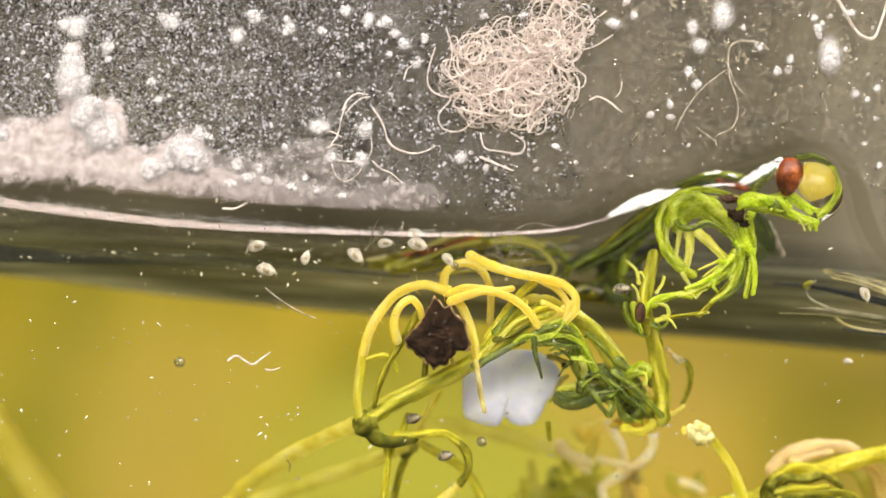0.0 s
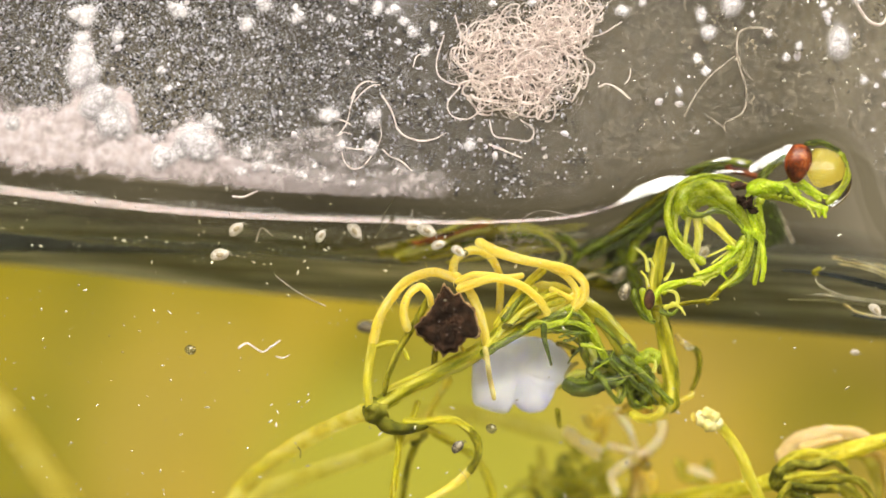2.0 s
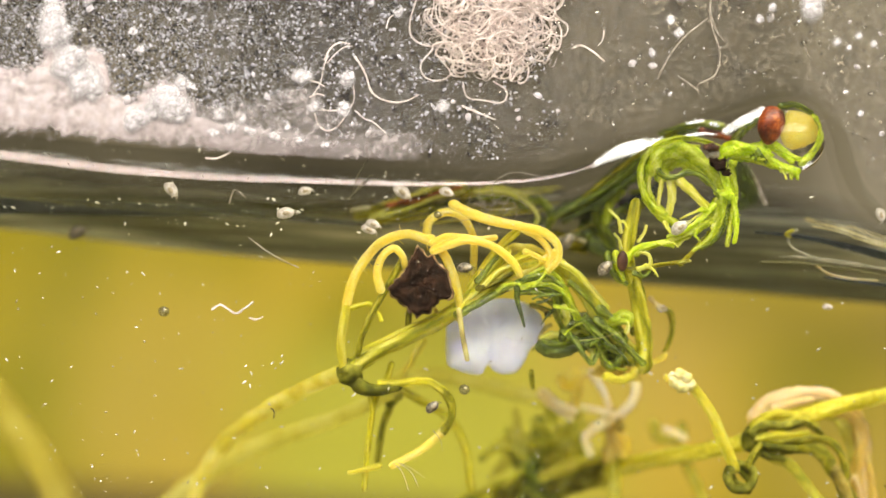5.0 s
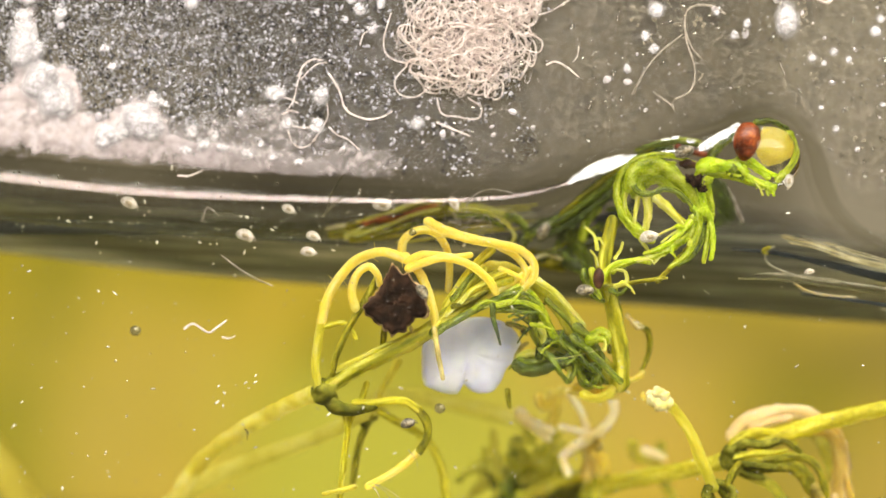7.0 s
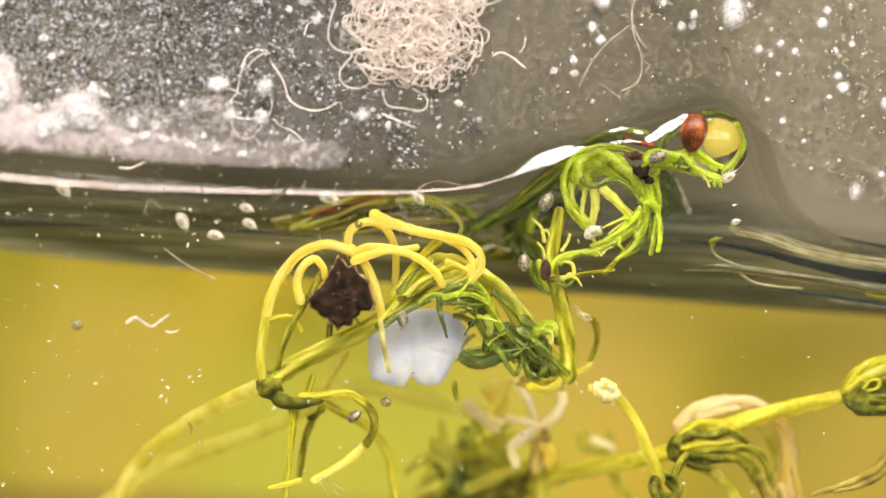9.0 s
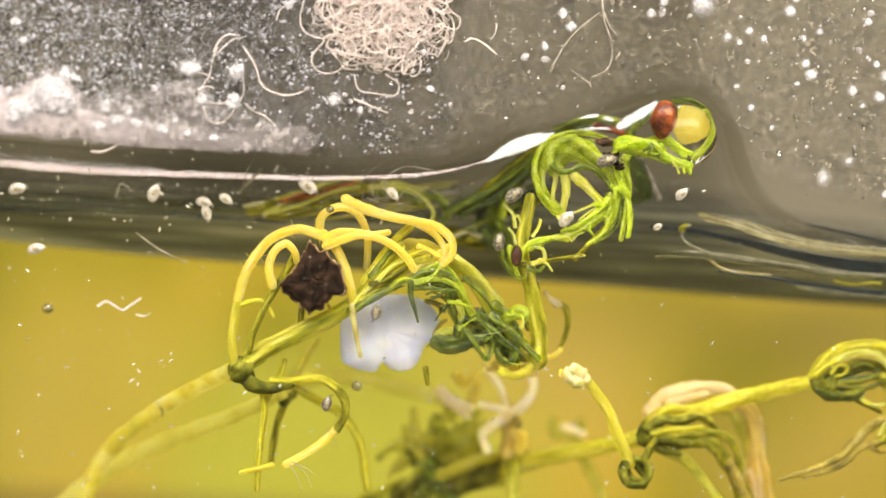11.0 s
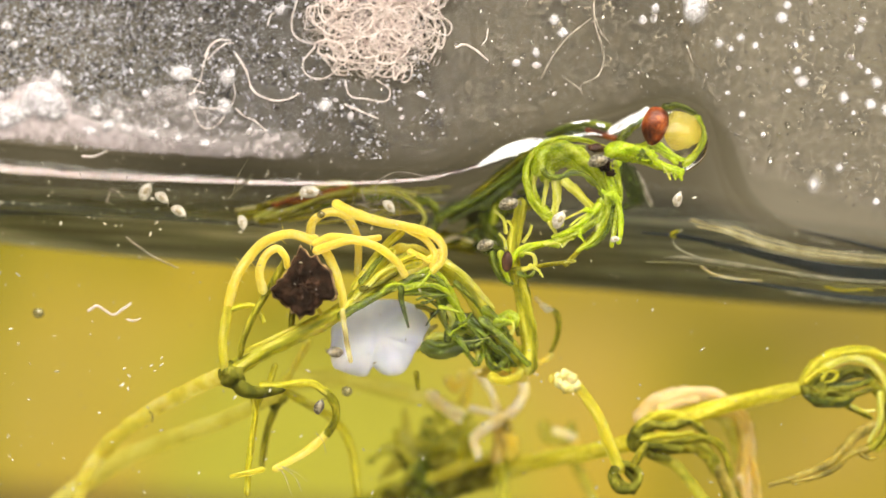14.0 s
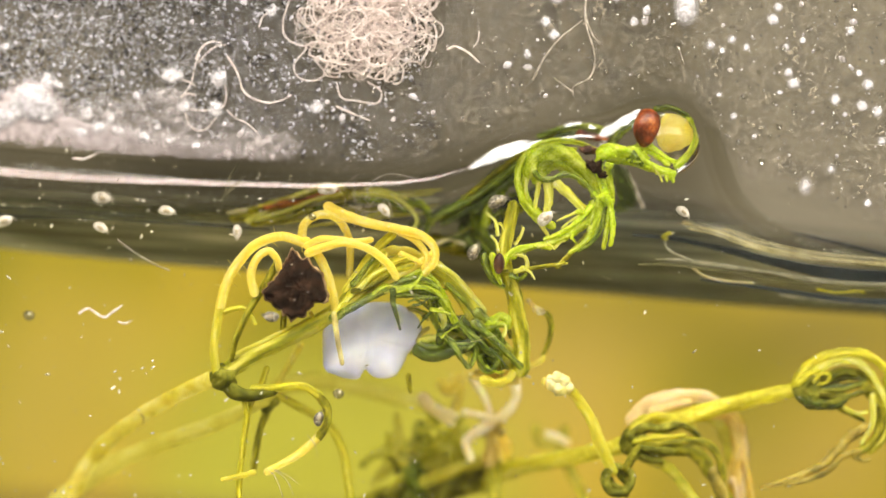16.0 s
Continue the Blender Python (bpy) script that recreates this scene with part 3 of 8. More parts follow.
def stalk(parent, name, points, r0, r1, material, ribs=0, sides=10, label="", wobble=0.10, spiny=0.0, spine=0.14):
    seed = next(SEEDS)
    if name == "branchlet":
        r0, r1, wobble = r0 * 0.9, r1 * 0.9, wobble * 0.5
    bm = tube(points, r0, r1, sides, 9, ribs, wobble, seed=seed)
    if spiny:
        spines(bm, points, (r0 + r1) / 2, spiny, spine, seed)
    return part(name, bm, material, parent, label)


def lathe_box(bm, x0, x1, y0, y1, z0, z1, bevel=0.0):
    made = bmesh.ops.create_cube(bm, size=1.0)["verts"]
    for v in made:
        v.co = Vector((x0 + (v.co.x + 0.5) * (x1 - x0), y0 + (v.co.y + 0.5) * (y1 - y0), z0 + (v.co.z + 0.5) * (z1 - z0)))
    if bevel:
        bmesh.ops.bevel(bm, geom=bm.edges[:], offset=bevel, segments=2, profile=0.5, affect="EDGES")
    return bm


# ---- the tank, the water and the distance ----
bm = lathe_box(bmesh.new(), -70, 80, -1.5, 0, -60, 45, 0.2)
pane = single("window_1", bm, GLASS, "clear flat front pane of the small tank", "pane", kind="structure", smooth=False)
pane.visible_shadow = False
bm = lathe_box(bmesh.new(), -400, 400, -420, 420, -72, -60, 1.0)
single("floor", bm, TABLE, "dark table top on which the tank stands", "table top", kind="structure", smooth=False)
# Unseen mud slab, added to bounce lamp light onto the plants from below.
bm = lathe_box(bmesh.new(), -70, 80, 1, 110, -60, -32, 0.5)
bmesh.ops.subdivide_edges(bm, edges=bm.edges[:], cuts=12, use_grid_fill=True)
for v in bm.verts:
    if v.co.z > -33:
        v.co.z += 1.6 * noise.noise(v.co * 0.06) - 1.0
single("bounce_ground", bm, MUD, "unseen yellow-brown algae mud, added to bounce light up under the plants", "mud", kind="structure")
# Unseen walls and ceiling, added to keep sky reflections off the pane.
bm = bmesh.new()
for x0, x1, z0, z1 in ((-580, -490, -72, 640), (430, 580, -72, 640), (-490, 430, -72, 270), (-490, 430, 560, 640)):
    lathe_box(bm, x0, x1, -450, -425, z0, z1)
single("unseen_wall_south", bm, PAINT, "unseen dull grey wall round the lamp, added to block sky glare", "wall", kind="structure", smooth=False)
for _name, _x0, _x1 in (("unseen_wall_west", -600, -580), ("unseen_wall_east", 580, 600)):
    single(_name, lathe_box(bmesh.new(), _x0, _x1, -450, 340, -72, 640), PAINT, "unseen dull grey side wall, added to block sky glare", "wall", kind="structure", smooth=False)
single("ceiling", lathe_box(bmesh.new(), -600, 600, -450, 345, 642, 660), PAINT, "unseen dull grey ceiling, added to block sky glare", "ceiling", kind="structure", smooth=False)
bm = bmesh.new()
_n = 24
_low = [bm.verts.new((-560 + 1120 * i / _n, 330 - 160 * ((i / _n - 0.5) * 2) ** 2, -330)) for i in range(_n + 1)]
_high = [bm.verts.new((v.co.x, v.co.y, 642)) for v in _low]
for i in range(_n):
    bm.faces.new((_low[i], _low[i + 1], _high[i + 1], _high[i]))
single("backdrop", bm, DISTANCE, "far unfocused yellow-green and grey-brown distance that glows by itself", "backdrop", kind="structure", at=(0, 0, 0))


def ribbon(top, bottom, name, label, steps=6, bulge=0.0):
    """A sheet between two long curves, bulged towards the front in the middle."""
    a, b = spline(top, 10), spline(bottom, 10)
    bm = bmesh.new()
    grid = []
    for p, q in zip(a, b):
        row = []
        for k in range(steps + 1):
            s = k / steps
            v = p.lerp(q, s) + Vector((0, -bulge * 4 * s * (1 - s), 0))
            row.append(bm.verts.new(v))
        grid.append(row)
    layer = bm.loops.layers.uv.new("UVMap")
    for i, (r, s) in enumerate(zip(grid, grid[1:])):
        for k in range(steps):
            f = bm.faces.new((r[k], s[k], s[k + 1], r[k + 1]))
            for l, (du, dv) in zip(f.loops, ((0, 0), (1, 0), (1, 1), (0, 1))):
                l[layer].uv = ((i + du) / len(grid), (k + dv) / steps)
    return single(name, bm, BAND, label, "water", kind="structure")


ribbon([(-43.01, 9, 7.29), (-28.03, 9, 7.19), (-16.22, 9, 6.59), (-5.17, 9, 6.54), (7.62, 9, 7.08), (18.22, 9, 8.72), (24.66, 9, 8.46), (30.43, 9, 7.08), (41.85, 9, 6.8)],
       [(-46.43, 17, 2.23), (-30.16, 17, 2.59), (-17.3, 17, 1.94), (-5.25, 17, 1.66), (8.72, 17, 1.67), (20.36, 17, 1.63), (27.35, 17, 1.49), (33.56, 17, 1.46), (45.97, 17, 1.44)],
       "water", "dark olive underside of the still water surface, reflection streaks in its colour", 8, 1.2)


def skin_ridge(name, points, radii, label, material, wrap=0.46):
    """The rounded rim of water that clings along the pane: a long tapering roll of clear film."""
    path = spline(points, 8)
    bm = bmesh.new()
    rings = []
    n = len(path)
    for i, co in enumerate(path):
        s = i / (n - 1) * (len(radii) - 1)
        k = min(int(s), len(radii) - 2)
        r = radii[k] + (radii[k + 1] - radii[k]) * (s - k)
        tan = (path[min(i + 1, n - 1)] - path[max(i - 1, 0)]).normalized()
        front = Vector((0, -1, 0))
        up = front.cross(tan).normalized()
        if up.z < 0 and abs(tan.x) > 0.5:
            up = -up
        ring = []
        for j in range(15):
            a = math.pi * wrap * (2 * j / 14 - 1)
            ring.append(bm.verts.new(co + up * (r * math.sin(a)) + front * (r * 0.9 * math.cos(a))))
        rings.append(ring)
    for a, b in zip(rings, rings[1:]):
        for j in range(14):
            bm.faces.new((a[j], a[j + 1], b[j + 1], b[j]))
    ob = single(name, bm, material, label, "water rim", kind="structure")
    ob.visible_shadow = False
    return ob


skin_ridge("water_rim", [(-41.89, 7, 6.01), (-32.53, 7, 6.31), (-27.3, 7, 6.19), (-20.32, 7, 5.91), (-12.65, 7, 5.79), (-5.01, 7, 5.87), (2.6, 7, 6.47), (6.73, 7, 7.18), (10.48, 7, 8.43), (13.53, 7, 9.9), (17.29, 7, 11.36), (20.39, 7, 12.21), (22.48, 7, 12.36)],
           [2.0, 2.0, 2.0, 2.0, 1.9, 1.7, 1.35, 0.85, 0.6, 0.5, 0.5, 0.6, 0.8], "rounded clear rim of water with a bright sheen", SKIN)


def skin_facet(points, widths, material=None):
    """A smooth, nearly flat stretch of the water skin that faces between the window and the viewer."""
    n = Vector((-0.12, -0.936, 0.335)).normalized()
    path = spline(points, 6)
    bm = bmesh.new()
    rows = []
    for i, co in enumerate(path):
        s = i / (len(path) - 1) * (len(widths) - 1)
        k = min(int(s), len(widths) - 2)
        w = widths[k] + (widths[k + 1] - widths[k]) * (s - k)
        tan = path[min(i + 1, len(path) - 1)] - path[max(i - 1, 0)]
        across = n.cross(tan).normalized()
        row = []
        for j in range(7):
            u = j / 3 - 1
            row.append(bm.verts.new(co + across * (u * w) - n * (0.06 * u * u * w + 0.004 * noise.noise(co * 1.5 + across * u))))
        rows.append(row)
    for a, b in zip(rows, rows[1:]):
        for j in range(6):
            bm.faces.new((a[j], b[j], b[j + 1], a[j + 1]))
    ob = single("water_rim", bm, material or SKIN_BRIGHT, "smooth bright stretch of the lifted water skin", "water rim", kind="structure")
    ob.visible_shadow = False


skin_facet([(-38.84, 0.7, 6.64), (-30.14, 0.7, 6.54), (-25.29, 0.7, 6.3), (-18.82, 0.7, 5.92), (-12.38, 0.7, 5.79), (-4.68, 0.8, 6.01), (0.46, 0.8, 6.24), (4.62, 0.9, 6.67), (7.2, 1.2, 7.17), (9.68, 2, 8.11)], [0.31, 0.31, 0.29, 0.26, 0.21, 0.15, 0.11, 0.10, 0.10, 0.10], SKIN_LINE)
skin_facet([(9.87, 5.4, 8.37), (10.74, 5.3, 8.9), (11.89, 5.2, 9.52), (13.05, 5.2, 10.02), (14.08, 5.3, 10.34)], [0.14, 0.38, 0.46, 0.34, 0.06])
skin_facet([(17.55, 4.6, 10.81), (18.29, 4.5, 11.26), (19.15, 4.4, 11.79), (19.9, 4.4, 12.28), (20.49, 4.5, 12.58)], [0.22, 0.38, 0.42, 0.34, 0.1])
skin_facet([(14.44, 4.8, 10.14), (15.5, 4.8, 10.56), (16.51, 4.8, 10.76), (17.19, 4.8, 10.74)], [0.04, 0.10, 0.09, 0.05])
skin_facet([(15.26, 4.6, 11.24), (15.87, 4.6, 11.42), (16.34, 4.6, 11.49)], [0.05, 0.13, 0.05])
skin_facet([(16.7, 4.6, 11.31), (16.97, 4.6, 11.3), (17.25, 4.6, 11.22)], [0.06, 0.15, 0.1])
skin_ridge("water_rim", [(22.62, 7.5, 12.43), (24.77, 7.5, 11.52), (25.77, 7.5, 9.12), (27.11, 7.5, 6.76), (31.38, 7.5, 4.96), (39.12, 7.5, 3.75)],
           [1.0, 1.0, 0.9, 0.9, 0.9, 0.9], "rounded clear rim of water sinking back to its level", SKIN_THIN, 0.32)

skin_ridge("water_rim", [(6.79, 6, 7.66), (9.3, 6, 8.8), (11.63, 6, 10.14), (14.67, 6, 11.26), (17.71, 6, 12.45), (20.42, 6, 13.54), (22.3, 6, 13.82), (23.97, 6, 13.03), (24.88, 6, 11.35), (25.52, 6, 9.49), (26.57, 6, 7.67), (28.71, 6, 6.09), (32.89, 6, 4.67)],
           [0.05, 0.22, 0.28, 0.26, 0.26, 0.32, 0.38, 0.42, 0.5, 0.55, 0.5, 0.4, 0.1], "thin dark edge of the lifted water skin", SKIN_EDGE, 0.44)

# ---- the yellow stonewort with the flake ----
wort = thing("stonewort", (-4.05, 4, -4.88), "yellow and green stonewort arching under the water surface", "water plant")
# arching main stem
_main = stalk(wort, "stem", [(-3.67, 4, -4.65), (-2.48, 4, -3.68), (-0.55, 3.8, -2.64), (1.52, 3.6, -1.41), (3.18, 3.6, 0.03), (4.65, 3.8, 1.56), (6.1, 4, 2.47)], 0.50, 0.46, STRIPED, 6, 14, "", 0.1, 1.5)
stalk(wort, "stem", [(5.17, 4.6, 2.02), (6.65, 4.6, 2.52), (8.19, 4.6, 2.16), (9.69, 4.6, 0.85), (11.07, 4.6, -0.93), (12.9, 4.8, -2.88)], 0.44, 0.52, STRIPED, 6, 14, "", 0.1, 1.5)
part("node", blob((-3.77, 3.8, -4.98), 0.72, 0.6, 0.7, 0.5, 1.8, 2), JOINT, wort, "dark olive swollen joint")
stalk(wort, "node_tail", [(-3.51, 4, -5.4), (-2.92, 4, -5.79), (-2.15, 4, -5.9), (-0.85, 4.2, -5.56)], 0.48, 0.28, JOINT)
# the whorl of yellow branchlets round the flake
stalk(_main, "branchlet", [(-4.18, 3.6, -4.67), (-4.38, 3.5, -3.5), (-4.36, 3.4, -2.2), (-4.16, 3.2, -0.64), (-4.06, 3.15, 0.1)], 0.28, 0.33, LIME, 0, 12, "", 0.1, 0.6, 0.12)
stalk(_main, "branchlet", [(-4.2, 3.2, -0.9), (-3.98, 3.1, 0.3), (-3.53, 3, 1.38), (-2.48, 3, 2.77), (-0.97, 3, 3.4), (0.37, 3.2, 3.11)], 0.33, 0.30, YELLOW, 0, 12, "", 0.1, 2.2, 0.42)
stalk(_main, "branchlet", [(0.43, 3.2, 3.25), (1.25, 3.2, 2.38), (1.93, 3.2, 1.1), (2.36, 3.2, -0.35), (2.4, 3.4, -1.34)], 0.32, 0.27, YELLOW)
stalk(_main, "branchlet", [(0.16, 3.6, 3.24), (0.29, 3.6, 4.25), (1.15, 3.6, 4.85), (2.2, 3.7, 4.66), (2.87, 3.8, 3.67), (3.06, 4, 2.53), (3.07, 4.2, 1.46)], 0.29, 0.24, YELLOW)
stalk(_main, "branchlet", [(0.51, 2.8, 2.91), (1.27, 2.6, 3.35), (2.15, 2.6, 3.41), (3.24, 2.6, 3.35), (4.19, 2.6, 3.52)], 0.24, 0.21, YELLOW)
stalk(_main, "branchlet", [(0.61, 2.7, 2.51), (1.56, 2.6, 2.94), (2.72, 2.5, 3.28), (4.16, 2.6, 2.96), (5.3, 2.7, 2.15), (5.82, 2.9, 1.44)], 0.29, 0.25, YELLOW)
stalk(_main, "branchlet", [(1.59, 2.4, 5.27), (2.81, 2.4, 4.76), (4.38, 2.4, 4.41), (5.72, 2.6, 4.25), (6.96, 2.8, 4.05), (7.82, 3, 3.42), (7.95, 3.1, 2.58), (7.41, 3.2, 1.75)], 0.36, 0.24, YELLOW, 0, 10, "", 0.16, 1.0, 0.12)
stalk(_main, "branchlet", [(5.74, 2.9, 4.2), (6.77, 3, 3.68), (7.46, 3.1, 2.87), (7.33, 3.2, 2.07)], 0.26, 0.2, YELLOW)
stalk(_main, "branchlet", [(5.43, 3, 3.98), (4.61, 3.2, 3.11), (3.71, 3.3, 1.82), (2.93, 3.3, 0.51)], 0.30, 0.26, YELLOW_GREEN)
stalk(_main, "branchlet", [(7.86, 3.2, 3), (6.89, 3.3, 2.24), (5.78, 3.3, 1.5)], 0.27, 0.25, YELLOW)
stalk(_main, "branchlet", [(-2.28, 2.9, 0.02), (-2.55, 2.8, 1.05), (-2.26, 2.7, 2.05), (-1.63, 2.7, 2.49), (-1.14, 2.7, 2.06), (-0.97, 2.8, 1.49)], 0.31, 0.22, YELLOW)
stalk(_main, "branchlet", [(-1.07, 3.1, 1.95), (-1.76, 3.1, 0.51), (-2.63, 3.1, -1.19), (-3.24, 3.3, -2.88), (-3.37, 3.6, -3.89)], 0.26, 0.2, OLIVE)
stalk(_main, "branchlet", [(-3.95, 3.2, -1.15), (-3.38, 3.2, -0.92), (-2.85, 3.2, -0.88), (-2.39, 3.2, -1.28), (-2.13, 3.2, -1.75)], 0.2, 0.15, YELLOW_GREEN)
stalk(_main, "branchlet", [(-0.5, 3.9, -0.56), (-0.56, 4, -1.56), (-0.55, 4, -2.72)], 0.2, 0.22, OLIVE)
stalk(_main, "branchlet", [(0.98, 3.6, -0.88), (1.21, 3.4, -1.32), (1.43, 3.2, -1.7)], 0.15, 0.11, YELLOW)
stalk(_main, "branchlet", [(2.34, 2.4, -0.84), (2.61, 2.2, -2.11), (3.01, 2.2, -3.67)], 0.19, 0.16, TAN)
# the bundle of stalks where the arch divides
stalk(_main, "branchlet", [(2.28, 3.3, -0.82), (3.12, 3.27, 0.28), (3.97, 3.23, 1.39), (4.99, 3.2, 2.78)], 0.34, 0.272, STRIPED, 3, 12, "", 0.35)
stalk(_main, "branchlet", [(2.84, 3.3, -0.46), (4.15, 3.3, 0.68), (5.53, 3.3, 1.76), (6.68, 3.3, 2.23)], 0.4, 0.32, STRIPED, 3, 12, "", 0.35)
stalk(_main, "branchlet", [(3.19, 3, 0.22), (4.23, 3, 1.27), (5.36, 3, 2.2), (6.25, 3, 2.66)], 0.22, 0.176, YELLOW_GREEN, 3, 12, "", 0.35)
stalk(_main, "branchlet", [(3.34, 3, 0.88), (3.94, 3, 1.78), (4.42, 3, 2.4)], 0.22, 0.176, LEAF_DARK, 3, 12, "", 0.35)
stalk(_main, "branchlet", [(2.24, 3, -1.15), (3.43, 3, -0.42), (4.81, 3, 0.46), (5.83, 3, 1.05)], 0.26, 0.208, LEAF_DARK, 3, 12, "", 0.35)
stalk(_main, "branchlet", [(3.37, 2.8, 0.43), (4.39, 2.8, 0.89), (5.27, 2.8, 1.47)], 0.2, 0.16, LEAF_OLIVE, 3, 12, "", 0.35)
# pale stalks laid along the second arch's top edge as its sheen
stalk(_main, "branchlet", [(4.88, 4.2, 2.81), (5.87, 4.2, 3.08), (6.95, 4.2, 2.88), (7.93, 4.2, 2.28)], 0.32, 0.256, PALE_STEM, 3, 12, "", 0.35)
stalk(_main, "branchlet", [(7.23, 4.2, 2.77), (8.61, 4.22, 2.19), (9.67, 4.25, 1.39), (10.6, 4.28, 0.51), (11.18, 4.3, -0.18)], 0.22, 0.176, LEAF_PALE, 3, 12, "", 0.35)
stalk(_main, "branchlet", [(8.86, 4.1, 1.27), (10, 4.13, 0.27), (10.8, 4.17, -0.68), (11.67, 4.2, -1.62)], 0.18, 0.144, LEAF_DARK, 3, 12, "", 0.35)
stalk(_main, "branchlet", [(5.97, 3, 2.83), (6.57, 3, 2.68), (7.19, 3, 2.39)], 0.2, 0.14, YELLOW, 0, 10, "", 0.3)
stalk(_main, "branchlet", [(3.81, 2.7, 0.71), (4.47, 2.7, 1.54), (5.29, 2.7, 1.99)], 0.12, 0.084, LEAF_PALE, 0, 10, "", 0.3)
stalk(_main, "branchlet", [(3.01, 2.8, -0.06), (3.68, 2.8, 0.71), (4.1, 2.8, 1.26)], 0.14, 0.098, LEAF_PALE, 0, 10, "", 0.3)
# lime and olive stalks laid on as the main stem's highlight and dark underside
stalk(_main, "branchlet", [(-3.41, 3.6, -3.75), (-1.66, 3.6, -2.72), (0.23, 3.6, -1.68), (1.75, 3.6, -0.79)], 0.2, 0.14, LIME, 0, 10, "", 0.3)
stalk(_main, "branchlet", [(-1.94, 3.7, -3.46), (-0.05, 3.7, -2.36), (1.86, 3.7, -1.45), (3.12, 3.7, -0.64)], 0.13, 0.091, LEAF_OLIVE, 0, 10, "", 0.3)
# stalks hanging below the joint
stalk(wort, "hanging_stalk", [(-1.38, 4.8, -4.31), (-1.65, 4.8, -5.32), (-2.23, 4.7, -6.52), (-2.34, 4.7, -7.69), (-2.52, 4.8, -9.86), (-2.52, 5, -11.87)], 0.19, 0.19, YELLOW_GREEN)
stalk(wort, "hanging_stalk", [(-2.67, 4.4, -5.87), (-2.38, 4.4, -7), (-2.43, 4.4, -8.16), (-2.41, 4.5, -9.49)], 0.17, 0.17, YELLOW_GREEN)
stalk(wort, "hanging_stalk", [(-2.02, 4, -5.46), (-0.69, 4.1, -5.38), (0.79, 4.1, -5.18), (1.82, 4.2, -5.71)], 0.23, 0.25, YELLOW_GREEN)
stalk(wort, "hanging_stalk", [(1.72, 4.2, -5.61), (2.31, 4.3, -6.44), (2.31, 4.3, -7.36), (1.89, 4.3, -8.12)], 0.26, 0.25, OLIVE)
stalk(wort, "hanging_stalk", [(2.07, 4.3, -7.84), (1.21, 4.3, -8.82), (0.01, 4.3, -9.69), (-0.95, 4.3, -10.29)], 0.25, 0.21, YELLOW)
stalk(wort, "hanging_stalk", [(-1.68, 4.6, -10.37), (-2.49, 4.6, -10.63), (-3.47, 4.6, -10.89)], 0.18, 0.15, PALE_STEM)
stalk(wort, "hanging_stalk", [(-0.88, 8, -5.99), (0.39, 8.5, -6.64), (2.21, 9, -7.6), (3.38, 9, -9.26), (3.99, 9, -12)], 0.26, 0.26, YELLOW_GREEN)
stalk(wort, "hanging_stalk", [(-1.28, 8, -6.71), (-1.78, 8.2, -8.49), (-1.99, 8.4, -10.6)], 0.22, 0.198, OLIVE)
stalk(wort, "hanging_stalk", [(-1.28, 8, -6.64), (-0.82, 7.8, -5.29), (-0.21, 7.6, -4.13), (0.4, 7.4, -2.9)], 0.24, 0.216, PALE_STEM)
stalk(wort, "hanging_stalk", [(-1.47, 8, -6.93), (-1.22, 8, -6.57), (-0.88, 8, -6.41)], 0.34, 0.306, JOINT)
stalk(wort, "hanging_stalk", [(-1.68, 7.6, -5.88), (-0.87, 7.6, -5.55), (0.23, 7.6, -5.41), (1, 7.6, -5.49)], 0.2, 0.18, YELLOW_GREEN)
# the long stem running back and down
stalk(wort, "long_stem", [(-4.4, 4.6, -5.07), (-6.16, 6.5, -5.98), (-8.32, 8.5, -7.31), (-10.71, 10.5, -9.16), (-12.56, 12, -11.24), (-13.72, 13, -13.79), (-14.44, 14, -16.91)], 0.44, 0.54, PALE_STEM, 6, 12, "", 0.1, 0.8)

# stems further back
back = thing("pond_weed", (-11.54, 27, -12.71), "blurred yellow-green stem lying deeper in the water", "water plant")
stalk(back, "stem", [(-1.46, 7, -6.22), (-3.24, 9, -7.35), (-5.44, 11, -8.54), (-8.44, 13, -9.89), (-11.53, 15, -11.58), (-14.32, 17, -13.67), (-17.16, 19, -16.45)], 0.44, 0.7, BACK_STEM, 0, 10)
back2 = thing("pond_weed", (3.45, 18, -6.01), "blurred pale yellow stem lying deeper in the water", "water plant")
stalk(back2, "stem", [(-1.22, 18, -6.02), (1.47, 18, -5.57), (4.22, 18, -5.76), (6.98, 18, -6.34), (9.75, 18, -6.93)], 0.66, 0.5, BACK_STEM, 0, 10)

back3 = thing("pond_weed", (-31.7, 32, -12.09), "wide blurred pale stem far back in the water", "water plant")
stalk(back3, "stem", [(-37.68, 32, -5.29), (-34.2, 32, -9.11), (-30.96, 32, -12.94), (-28.69, 32, -15.92), (-26.07, 32, -20.66)], 1.1, 1.4, FAINT, 0, 10)

